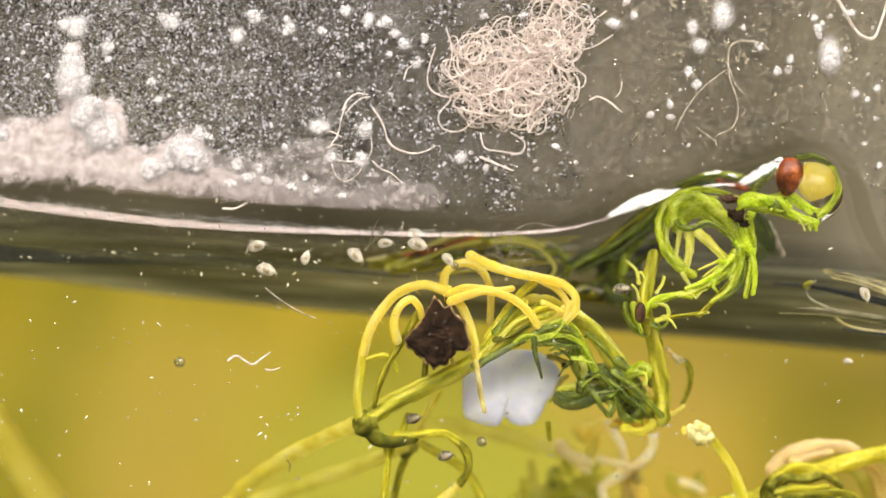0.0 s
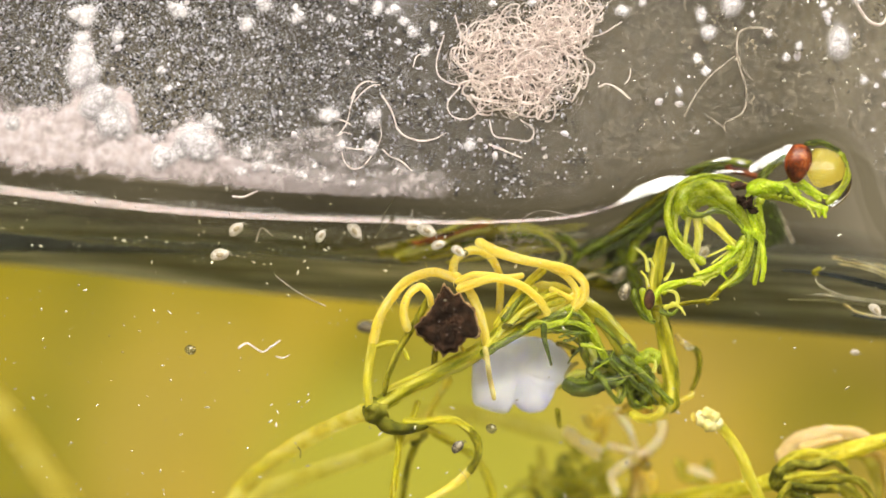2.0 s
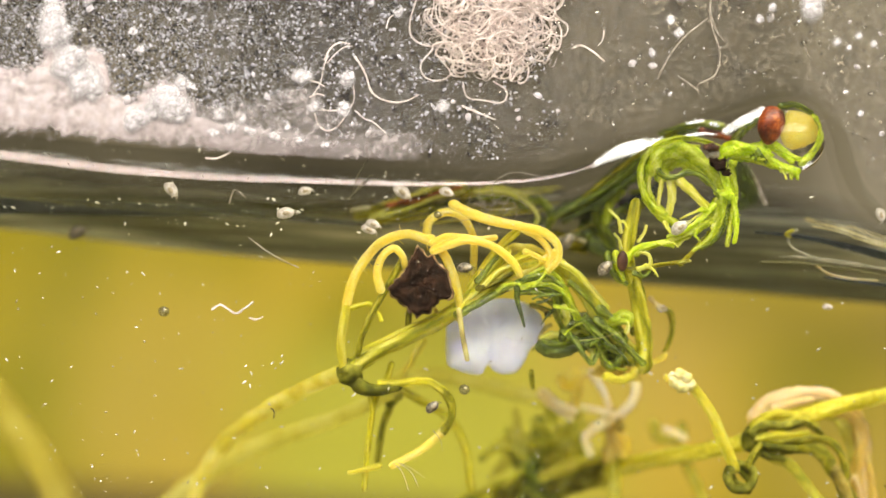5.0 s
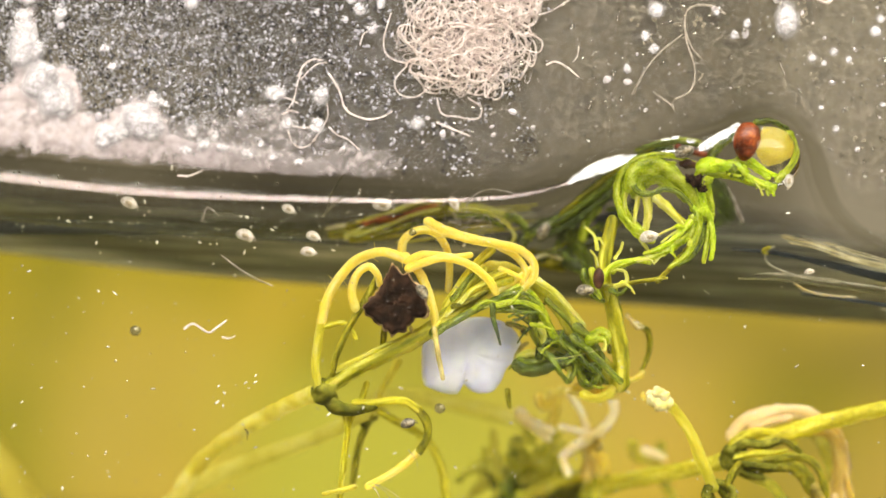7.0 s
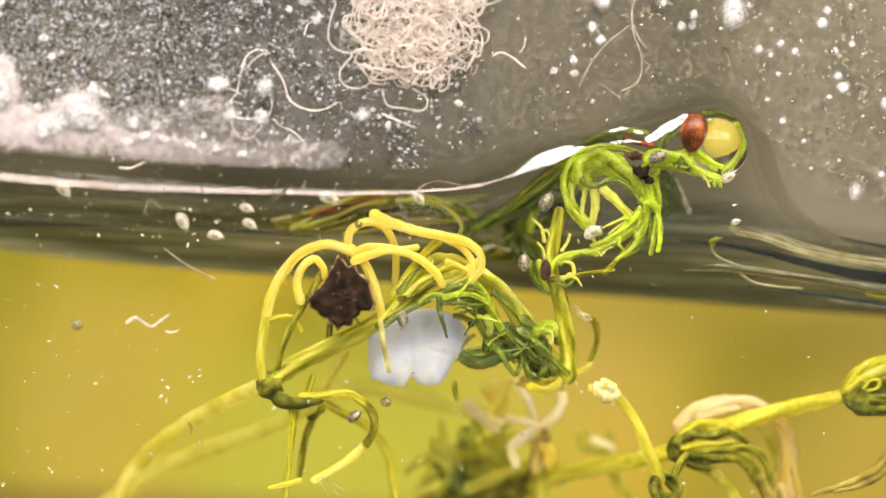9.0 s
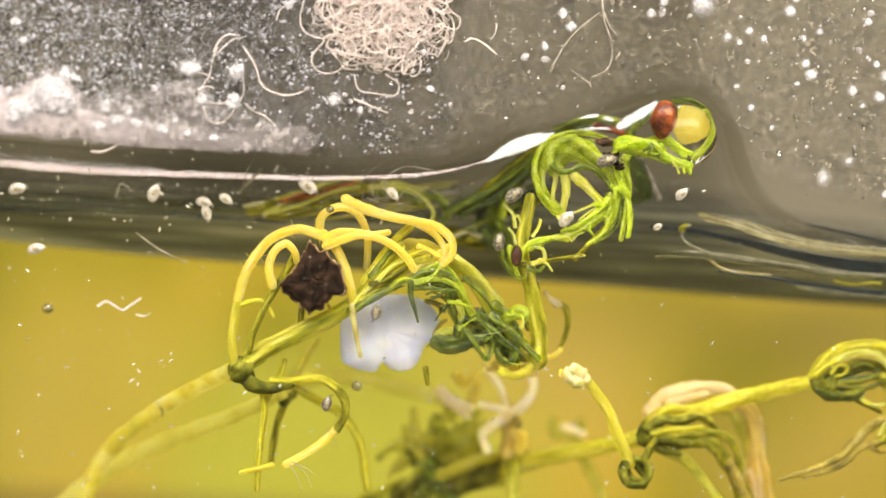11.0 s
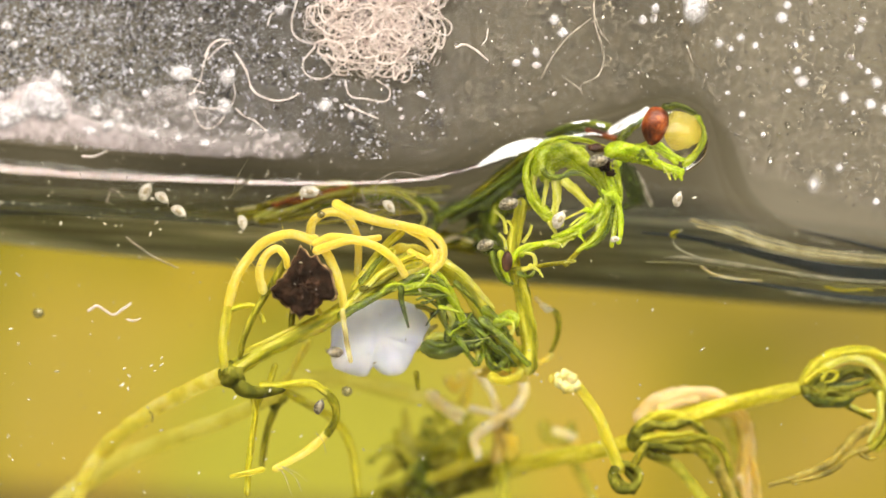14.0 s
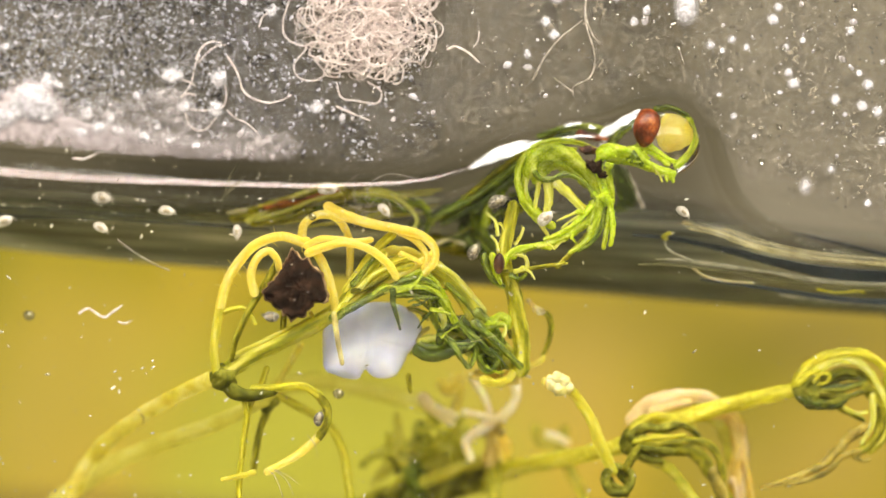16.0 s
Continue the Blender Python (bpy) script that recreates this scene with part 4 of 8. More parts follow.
# ---- the brown flake ----
def flake():
    base = thing("bark_flake", (0.15, 2.4, 0.58), "dark brown angular bark flake caught in the branchlets", "flake")
    outline = [(-0.24, 2.3, 2.55), (0.17, 2.3, 2.22), (0.87, 2.3, 1.94), (1.05, 2.3, 1.63), (1.47, 2.3, 1.24), (1.74, 2.3, 0.6), (1.87, 2.3, 0.06), (1.64, 2.3, -0.28), (1.05, 2.3, -0.25), (0.86, 2.3, -0.75), (0.49, 2.3, -1.03), (-0.07, 2.3, -1.29), (-0.51, 2.3, -1), (-0.82, 2.3, -0.7), (-1.16, 2.3, -0.4), (-1.69, 2.3, -0.24), (-1.84, 2.3, 0.14), (-1.42, 2.3, 0.56), (-1.1, 2.3, 0.97), (-0.84, 2.3, 1.41), (-0.68, 2.3, 1.9), (-0.51, 2.3, 2.3)]
    mid = sum((Vector(p) for p in outline), Vector()) / len(outline)
    for name, grow, y, mat, label, amp in (("body", 1.0, 0.0, FLAKE, "", 0.35), ("rim", 1.075, 0.42, RIM, "tan frayed rim", 0.5)):
        bm = bmesh.new()
        layers = []
        for k, (dy, sc) in enumerate(((-0.18, 0.0), *((-0.18, 0.06 * i) for i in range(1, 10)), (-0.17, 0.6), (-0.17, 0.66), (-0.16, 0.72), (-0.15, 0.78), (-0.13, 0.84), (-0.1, 0.9), (-0.06, 0.95), (0.06, 1.0), (0.3, 0.97), (0.42, 0.75), (0.42, 0.0))):
            if sc == 0.0:
                layers.append([bm.verts.new(mid + Vector((0, dy + y, 0)))])
                continue
            ring = []
            m = 72
            for j in range(m):
                u = j / m * len(outline)
                a, b = Vector(outline[int(u)]), Vector(outline[(int(u) + 1) % len(outline)])
                p = a.lerp(b, u - int(u)) - mid
                edge = 1 + amp * (0.22 * noise.noise(Vector((p.x * 2.6, 0, p.z * 2.6))) + 0.2 * noise.noise(Vector((p.x * 8, 3, p.z * 8))))
                q = mid + p * sc * grow * edge
                q.y += dy + y + amp * (0.5 * noise.noise(Vector((q.x * 1.3, 1, q.z * 1.3))) + 0.42 * noise.noise(Vector((q.x * 5, 2, q.z * 5))) + 0.2 * noise.noise(Vector((q.x * 11, 2, q.z * 11))))
                ring.append(bm.verts.new(q))
            layers.append(ring)
        for a, b in zip(layers, layers[1:]):
            if len(a) == 1:
                for j in range(len(b)):
                    bm.faces.new((a[0], b[j], b[(j + 1) % len(b)]))
            elif len(b) == 1:
                for j in range(len(a)):
                    bm.faces.new((a[j], b[0], a[(j + 1) % len(a)]))
            else:
                for j in range(len(a)):
                    bm.faces.new((a[j], a[(j + 1) % len(a)], b[(j + 1) % len(b)], b[j]))
        _body = part(name, bm, mat, base, label)
        if name == "body":
            for k, at in enumerate(((0.39, 1.9, 1.3), (-0.43, 1.9, 0.53), (0.79, 1.9, 0.26), (0.07, 1.9, -0.21))):
                part("speck", blob(at, 0.036, 0.03, 0.034, 0.3, 1.5, k, 1), SPECK, _body, "tiny pale speck")


flake()

# ---- the white lump behind the stem ----
def lump():
    outline = [(1.77, 6, -2.96), (1.76, 6, -1.77), (2.11, 6, -0.97), (2.96, 6, -0.43), (4.03, 6, -0.12), (5.32, 6, 0.04), (6.5, 6, -0.18), (7.36, 6, -0.81), (7.65, 6, -1.6), (7.4, 6, -2.43), (6.88, 6, -2.95), (6.59, 6, -3.71), (6.16, 6, -4.35), (5.42, 6, -4.54), (4.83, 6, -4.41), (4.4, 6, -4.07), (4.21, 6, -4.32), (4, 6, -4.64), (3.39, 6, -4.68), (2.55, 6, -4.47), (1.95, 6, -4.14)]
    mid = Vector((4.58, 6, -2.09))
    ring_points = spline(outline + outline[:1], 5)[:-1]
    bm = bmesh.new()
    layers = []
    for k in range(15):
        a = math.pi * k / 14
        sc, dy = math.sin(a) ** 0.6, -math.cos(a) * 0.75
        if k in (0, 14):
            layers.append([bm.verts.new(mid + Vector((0, dy, 0)))])
            continue
        ring = []
        for p in ring_points:
            q = mid + (p - mid) * sc
            q.y += dy * (1 + 0.25 * noise.noise(q * 0.8)) + 0.22 * noise.noise(Vector((q.x * 1.5, 4, q.z * 0.7))) + 0.08 * noise.noise(q * 3)
            ring.append(bm.verts.new(q))
        layers.append(ring)
    for a, b in zip(layers, layers[1:]):
        n = max(len(a), len(b))
        for j in range(n):
            if len(a) == 1:
                bm.faces.new((a[0], b[j], b[(j + 1) % n]))
            elif len(b) == 1:
                bm.faces.new((a[j], b[0], a[(j + 1) % n]))
            else:
                bm.faces.new((a[j], a[(j + 1) % n], b[(j + 1) % n], b[j]))
    single("white_lump", bm, WHITE, "soft white lobed lump hanging behind the stems", "lump")


lump()

# ---- the dark tangle beside the lump ----
tangle = thing("leaf_tangle", (10.52, 5, -1.98), "dark green tangle of curled leaf whorls", "water plant")

def tangle_leaf(pts, r, m, tip=0.6):
    stalk(tangle, "leaf", pts, r, r * tip, m, 0, 12, "", 0.24, 1.2, 0.10)


tangle_leaf([(5.7, 3, 0.94), (6.53, 3.03, 1.39), (7.51, 3.07, 1.46), (8.28, 3.1, 0.95)], 0.22, LEAF_DARK)
tangle_leaf([(5.78, 2.8, 0.68), (6.81, 2.87, 0.98), (7.81, 2.93, 0.92), (8.5, 3, 0.5)], 0.2, LEAF)
tangle_leaf([(5.66, 2.9, 0.48), (6.72, 2.97, 0.48), (7.65, 3.03, 0.38), (8.31, 3.1, 0.49)], 0.2, LEAF_DARK)
tangle_leaf([(6.02, 3.3, 1.23), (6.65, 3.3, 1.7), (7.3, 3.3, 1.88), (8.06, 3.3, 1.47), (8.42, 3.3, 0.96)], 0.2, LEAF)
tangle_leaf([(6.2, 3.5, 1.61), (6.84, 3.45, 2.02), (7.58, 3.4, 1.77)], 0.18, LEAF)
tangle_leaf([(4.55, 2.9, 0.44), (4.92, 2.87, 0.76), (5.37, 2.83, 0.92), (5.83, 2.8, 0.85)], 0.13, LEAF)
tangle_leaf([(4.73, 3, 0.75), (5.13, 2.95, 0.58), (5.58, 2.9, 0.7)], 0.09, LEAF_PALE)
tangle_leaf([(5.6, 2.4, 0.73), (5.72, 2.33, -0.11), (5.99, 2.27, -0.9), (6.19, 2.2, -1.51)], 0.17, LEAF_BLUE, 0.45)
tangle_leaf([(8.15, 3.3, 1.01), (8.75, 3.53, 0.19), (9.22, 3.77, -0.58), (9.54, 4, -1.16)], 0.3, LEAF)
tangle_leaf([(7.85, 3.2, 0.46), (8.08, 3.47, -0.28), (8.28, 3.73, -0.97), (8.6, 4, -1.61)], 0.26, LEAF_DARK)
tangle_leaf([(8.52, 3.6, -0.25), (8.81, 3.8, -0.93), (8.7, 4, -1.54)], 0.22, LEAF_PALE)
tangle_leaf([(8.13, 3.7, 0.22), (8.43, 3.87, -0.56), (9.01, 4.03, -1.19), (9.64, 4.2, -1.42)], 0.2, LEAF_DARK)
tangle_leaf([(7.49, 4.4, -2.16), (8.01, 4.37, -1.93), (8.62, 4.33, -1.99), (9.1, 4.3, -2.26)], 0.26, LEAF_PALE)
tangle_leaf([(7.39, 4.4, -2.63), (7.87, 4.34, -2.87), (8.54, 4.28, -2.89), (9.32, 4.22, -2.67), (10.29, 4.16, -2.18), (10.8, 4.1, -1.88)], 0.4, LEAF_BLUE, 0.8)
tangle_leaf([(7.49, 4.2, -2.35), (8.1, 4.17, -2.45), (8.83, 4.13, -2.37), (9.48, 4.1, -2.09)], 0.22, LEAF_DARK)
tangle_leaf([(8.6, 4, -2.15), (8.64, 4, -1.61), (9.08, 4, -1.18), (9.8, 4, -0.94), (10.45, 4, -1.2), (10.58, 4, -1.75), (10.14, 4, -2.12), (9.27, 4, -2.17)], 0.21, LEAF_BLUE, 0.9)
tangle_leaf([(9.09, 4.6, -1.8), (9.62, 4.6, -1.56), (10.17, 4.6, -1.73)], 0.22, LEAF_PALE)
tangle_leaf([(8.63, 3.9, -1.68), (9.33, 3.87, -2.16), (9.84, 3.83, -2.86), (10.34, 3.8, -3.49)], 0.24, LEAF_DARK)
tangle_leaf([(10.11, 4.4, -2.19), (10.48, 4.35, -2.77), (10.45, 4.3, -3.37)], 0.22, LEAF_PALE)
tangle_leaf([(10.59, 4, -1.89), (10.77, 3.95, -2.61), (10.48, 3.9, -3.49)], 0.19, LEAF_DARK)
tangle_leaf([(9.72, 3.9, -1.01), (10.5, 3.87, -1.62), (11.27, 3.83, -2.3), (11.83, 3.8, -2.73)], 0.24, LEAF_DARK, 0.8)
tangle_leaf([(10.5, 3.7, -0.82), (11.34, 3.68, -1.5), (12.18, 3.65, -2.18), (12.88, 3.62, -2.79), (13.44, 3.6, -3.25)], 0.24, LEAF_DARK, 0.8)
tangle_leaf([(10.82, 4.2, -1.94), (11.01, 4.2, -2.93), (11.39, 4.2, -3.58), (11.85, 4.2, -3.48), (12.15, 4.2, -2.79), (12.09, 4.2, -1.93)], 0.24, LEAF_DARK, 0.9)
tangle_leaf([(11.11, 4.6, -1.8), (11.51, 4.6, -2.65), (11.69, 4.6, -3.37)], 0.2, LEAF_BLUE)
tangle_leaf([(10.7, 4.1, -0.21), (11.47, 4.07, -0.77), (12.04, 4.03, -1.4), (12.34, 4, -1.98)], 0.3, LEAF_DARK)
tangle_leaf([(11.66, 4, -0.75), (12.04, 3.97, -0.39), (12.51, 3.93, -0.56), (12.54, 3.9, -1.03)], 0.32, LEAF)
tangle_leaf([(11.46, 3.9, -0.96), (11.99, 3.85, -0.86), (12.38, 3.8, -0.9)], 0.3, LEAF)
tangle_leaf([(12.33, 3.6, -1.5), (12.4, 3.55, -1.16), (12.35, 3.5, -0.9)], 0.13, LEAF_PALE)
tangle_leaf([(12.86, 4.6, -1.56), (12.6, 4.5, -0.97), (12.62, 4.4, -0.36)], 0.16, LEAF_DARK)
tangle_leaf([(14.58, 6, 0.03), (15.15, 6.05, -0.07), (15.44, 6.1, -0.81), (15.34, 6.15, -1.84), (15.05, 6.2, -2.55)], 0.2, OLIVE)
tangle_leaf([(13.84, 5.4, 0.67), (14.28, 5.5, 0.35), (14.79, 5.6, 0.18)], 0.16, PALE)
tangle_leaf([(14.21, 5.4, 0.28), (14.58, 5.5, -0.04), (14.94, 5.6, 0.06)], 0.14, PALE)
tangle_leaf([(11.25, 6.6, -4.04), (12.03, 6.47, -3.57), (12.86, 6.33, -3.79), (13.72, 6.2, -3.45)], 0.36, YELLOW)
tangle_leaf([(12.07, 6.4, -4.25), (12.8, 6.3, -4.06), (13.47, 6.2, -3.88)], 0.3, YELLOW)
tangle_leaf([(12.4, 5.6, -3.24), (13.06, 5.5, -3.06), (13.64, 5.4, -2.74)], 0.2, YELLOW)
tangle_leaf([(13.74, 5.4, -3.14), (14.35, 5.4, -3.17), (14.88, 5.4, -2.87), (15.01, 5.4, -2.66)], 0.17, YELLOW, 0.9)
tangle_leaf([(13.36, 5.5, -3.51), (13.85, 5.5, -3.75), (14.28, 5.5, -3.93)], 0.12, PALE)
tangle_leaf([(6.92, 5, -4.22), (7.05, 5, -4.75), (7.15, 5, -5.21)], 0.17, OLIVE)
tangle_leaf([(2.51, 3.9, -0.48), (3, 3.8, 0.21), (3.6, 3.7, 0.98)], 0.2, LEAF_DARK)
tangle_leaf([(7.2, 3.9, 0.82), (8.16, 4.13, 0.69), (8.76, 4.37, -0.07), (9.04, 4.6, -0.93)], 0.34, LEAF_DARK)
tangle_leaf([(7.75, 5, -2.56), (8.83, 5, -2.49), (9.97, 5, -2.42), (11.04, 5, -2.08)], 0.5, LEAF_DARK, 0.9)
tangle_leaf([(9.32, 5, -1.72), (10.51, 5, -2.32), (11.7, 5, -2.85)], 0.5, LEAF_DARK, 0.9)
tangle_leaf([(10.41, 4.9, -0.84), (11.35, 4.9, -1.79), (12.36, 4.9, -2.74), (12.86, 4.9, -3.18)], 0.46, LEAF_DARK, 0.9)
tangle_leaf([(11.28, 5.2, -2.34), (11.73, 5.2, -2.99), (12.42, 5.2, -3.22)], 0.45, OLIVE, 0.9)
tangle_leaf([(9.24, 4.8, -0.71), (10.12, 4.7, -0.86), (10.95, 4.6, -1.34)], 0.3, LEAF_BLUE, 0.9)
tangle_leaf([(5.97, 3.4, 1.07), (6.63, 3.4, 1.11), (7.96, 3.4, 1)], 0.3, LEAF_DARK, 0.9)
tangle_leaf([(6.32, 3.2, 0.69), (7.31, 3.2, 0.69), (8.24, 3.2, 0.62)], 0.24, LEAF_DARK, 0.8)


def wisps(parent, name, spots, count, spread, size, radius, materials, seed):
    """Small curled leaves scattered round the given spots."""
    rnd = random.Random(seed)
    for k in range(count):
        c = Vector(spots[k % len(spots)]) + Vector((rnd.gauss(0, spread), rnd.uniform(-0.5, 0.7), rnd.gauss(0, spread)))
        heading, turn = rnd.uniform(0, 6.28), rnd.choice((-1, 1)) * rnd.uniform(0.05, 0.4)
        pts, p = [], c
        for _ in range(4):
            pts.append(p)
            heading += turn
            p = p + Vector((math.cos(heading), rnd.uniform(-0.3, 0.3), math.sin(heading))) * size * rnd.uniform(0.7, 1.3)
        r = radius * rnd.uniform(0.6, 1.3)
        stalk(parent, name, pts, r, r * 0.45, materials[k % len(materials)], 0, 8, "", 0.2)


for k, (at, a, b) in enumerate((((11.65, 6.2, -4.05), 0.9, 0.34), ((12.85, 6.2, -4.17), 0.8, 0.36), ((13.61, 5.8, -3.69), 0.5, 0.3))):
    part("leaf_clump", blob(at, a, 0.3, b, 0.7, 1.6, 110 + k, 4), YELLOW, tangle, "yellow frayed leaf base")

stalk(tangle, "leaf", [(11.32, 4.2, -4.16), (12.04, 4.2, -4.32), (12.76, 4.2, -4.11), (13.11, 4.2, -3.62)], 0.27, 0.24, LIME, 0, 10, "yellow frayed leaf base", 0.3, 1.5, 0.1)
wisps(tangle, "leaf", [(6.54, 2.8, 0.54), (7.79, 3.2, -0.7), (9.21, 3.6, -1.61), (10.56, 3.6, -2.02), (11.6, 3.6, -2.62)], 22, 0.4, 0.42, 0.11, (LEAF, LEAF_DARK, LEAF_DARK, LEAF_BLUE), 61)
# torn tan collar at the lump's edge and a fine fibre across the tangle
stalk(tangle, "leaf", [(6.76, 5.6, -0.26), (7.24, 5.6, -0.33), (7.66, 5.6, -0.57), (7.92, 5.6, -0.83)], 0.17, 0.12, TAN, 0, 10, "torn tan leaf base", 0.3, 1.5, 0.1)
stalk(tangle, "leaf", [(7.98, 5.6, -1.37), (7.56, 5.6, -1.73), (7.39, 5.6, -2.25), (7.56, 5.6, -2.72)], 0.14, 0.1, TAN, 0, 10, "torn tan leaf base", 0.3, 1.5, 0.1)
part("crumb", blob((7.72, 5.3, -0.71), 0.16, 0.1, 0.18, 0.7, 2.0, 171, 3), FLAKE, tangle, "small dark brown crumb")
stalk(tangle, "fibre", [(9.31, 2, -2.13), (10.41, 2, -1.93), (11.21, 2, -1.69), (11.85, 2, -1.45)], 0.016, 0.014, TAN, 0, 6, "fine pale fibre")

wisps(tangle, "leaf", [(8.43, 5, 0.58), (9.05, 5, -0.73), (9.59, 5, -1.7), (10.62, 5, -1.98), (11.43, 5, -1.92), (12.02, 5, -2.7), (8.14, 5, -2.33)], 22, 0.34, 0.26, 0.13, (LEAF, LEAF_DARK, LEAF_PALE, LEAF_DARK), 71)

# ---- the upright green shoot pushing up the water skin ----
shoot = thing("green_shoot", (13.46, 4.4, -3.25), "fresh green shoot with curled whorls lifting the water skin", "water plant")
stalk(shoot, "stem", [(13.47, 4.4, -3.48), (13.47, 4.2, -1.75), (13.08, 4, -0.11), (12.62, 3.8, 1.52)], 0.54, 0.44, STRIPED, 5, 14)
_upper = stalk(shoot, "stem", [(12.57, 3.9, 1.45), (12.12, 3.9, 2.89), (12.22, 3.9, 4.5), (12.47, 4, 6.2)], 0.42, 0.36, STRIPED, 5, 14)

def shoot_leaf(pts, r, m, tip=0.55):
    stalk(shoot, "leaf", pts, r, r * tip, m, 0, 12, "", 0.26, 1.6, 0.12)


shoot_leaf([(14.75, 3.2, 5.07), (13.64, 3.2, 5.69), (12.84, 3.2, 6.63), (12.51, 3.2, 7.74), (12.77, 3.2, 8.9), (13.59, 3.2, 9.76), (14.77, 3.2, 10.14), (16.12, 3.2, 10.08), (17.29, 3.2, 9.69)], 0.25, LEAF)
shoot_leaf([(14.08, 3.5, 5.67), (13.29, 3.48, 6.49), (12.95, 3.46, 7.6), (13.28, 3.44, 8.76), (14.36, 3.42, 9.64), (15.9, 3.4, 9.75)], 0.2, LEAF)
shoot_leaf([(13.23, 3.3, 8.2), (13.44, 3.27, 9.02), (14.28, 3.23, 9.41), (15.29, 3.2, 9.35), (16.27, 3.17, 8.61), (17.07, 3.13, 7.59), (17.66, 3.1, 6.56)], 0.52, LEAF)
shoot_leaf([(13.71, 3.7, 7.87), (14.06, 3.65, 8.57), (14.91, 3.6, 8.83), (15.88, 3.55, 8.42), (16.72, 3.5, 7.67)], 0.46, LEAF)
shoot_leaf([(13.44, 2.9, 8.18), (13.86, 2.9, 7.81), (14.53, 2.9, 7.79), (15.25, 2.9, 8.11), (16.06, 2.9, 7.97), (16.84, 2.9, 7.29), (17.3, 2.9, 6.39)], 0.2, LEAF_DARK)
shoot_leaf([(14.86, 3.1, 9.57), (15.74, 3.05, 9.23), (16.51, 3, 8.54)], 0.2, LEAF_PALE)
shoot_leaf([(17.38, 2.9, 9.53), (18.16, 2.84, 9.78), (19.03, 2.78, 9.63), (19.98, 2.72, 9.3), (20.79, 2.66, 8.88), (21.54, 2.6, 8.53)], 0.44, LEAF_BRIGHT, 0.6)
shoot_leaf([(17.83, 3.1, 9.38), (18.75, 2.97, 9.23), (19.75, 2.83, 8.96), (20.89, 2.7, 8.62)], 0.3, LEAF)
shoot_leaf([(19.01, 3.1, 9.87), (19.72, 3, 10.11), (20.59, 2.9, 9.83), (21.27, 2.8, 9.33)], 0.24, LEAF_BRIGHT)
shoot_leaf([(19.06, 2.6, 9.62), (19.55, 2.6, 9.32), (19.7, 2.6, 8.93)], 0.2, LEAF_DARK)
shoot_leaf([(20.99, 2.6, 8.76), (21.46, 2.55, 8.52), (21.61, 2.5, 8.12)], 0.2, LEAF_BRIGHT)
shoot_leaf([(20.59, 2.6, 8.73), (20.8, 2.55, 8.4), (20.94, 2.5, 8.08)], 0.12, LEAF_PALE)
shoot_leaf([(18.45, 4.4, 9.98), (18.22, 4.4, 10.44), (18.67, 4.4, 11.02), (19.52, 4.4, 11.77)], 0.3, LEAF_DARK)
shoot_leaf([(17.33, 3, 9.54), (17.25, 2.98, 8.59), (17.59, 2.96, 7.35), (18.04, 2.94, 6.38), (18.28, 2.92, 5.13), (18.17, 2.9, 4.19)], 0.26, LEAF_BRIGHT)
shoot_leaf([(17.76, 3.2, 8.52), (18.1, 3.13, 7.2), (17.98, 3.07, 5.58), (17.8, 3, 3.97)], 0.22, LEAF)
shoot_leaf([(16.99, 2.9, 7.1), (17.68, 2.9, 6.75), (18.21, 2.9, 6.79)], 0.2, LEAF_BRIGHT)
shoot_leaf([(17.34, 2.9, 6.86), (17.33, 2.87, 5.66), (16.67, 2.83, 4.28), (15.78, 2.8, 3.56)], 0.22, LEAF)
shoot_leaf([(17.66, 3.1, 6.56), (17.59, 3.03, 5.28), (17.04, 2.97, 4.24), (16.32, 2.9, 3.7)], 0.2, LEAF_DARK)
shoot_leaf([(17.12, 3.1, 6.59), (16.85, 3.1, 5.5), (15.76, 3.1, 4.63), (14.6, 3.1, 4.02), (13.41, 3.1, 3.74), (12.52, 3.1, 3.08)], 0.28, LEAF)
shoot_leaf([(16.9, 2.9, 6.29), (16.09, 2.9, 5.31), (15, 2.9, 4.57), (14.28, 2.9, 4.25)], 0.2, LEAF_BRIGHT)
shoot_leaf([(17.55, 3.5, 6.32), (17.2, 3.43, 5.15), (16.31, 3.37, 4.01), (15.18, 3.3, 2.67)], 0.2, OLIVE)
shoot_leaf([(13.81, 3.3, 7.51), (13.72, 3.3, 6.7), (13.64, 3.3, 5.83)], 0.16, LEAF_PALE)
shoot_leaf([(14.33, 3.2, 7.54), (14.45, 3.2, 6.55), (14.21, 3.2, 5.06)], 0.27, LEAF_PALE)
shoot_leaf([(14.83, 3, 7.62), (15.61, 3, 6.88), (16.53, 3, 6.01)], 0.27, LEAF_PALE)
shoot_leaf([(15.41, 3.2, 7.35), (16.05, 3.2, 6.72), (16.76, 3.2, 6.17)], 0.18, YELLOW_GREEN)
shoot_leaf([(13.17, 3.4, 8.21), (13.03, 3.4, 7.2), (13.14, 3.4, 6.54)], 0.15, LEAF_PALE)
shoot_leaf([(16.39, 3, 6.13), (15.74, 3, 5.79), (14.97, 3, 5.37)], 0.1, LEAF_PALE)
shoot_leaf([(16.47, 3, 5.87), (15.83, 3, 5.49), (15.26, 3, 4.99)], 0.1, LEAF_PALE)
shoot_leaf([(14.05, 3, 5.11), (14.49, 3, 4.47), (14.79, 3, 3.83)], 0.12, LEAF_PALE)
shoot_leaf([(16.1, 2.8, 5.96), (16.57, 2.8, 5.93), (16.82, 2.8, 6.15)], 0.16, LEAF_BRIGHT)
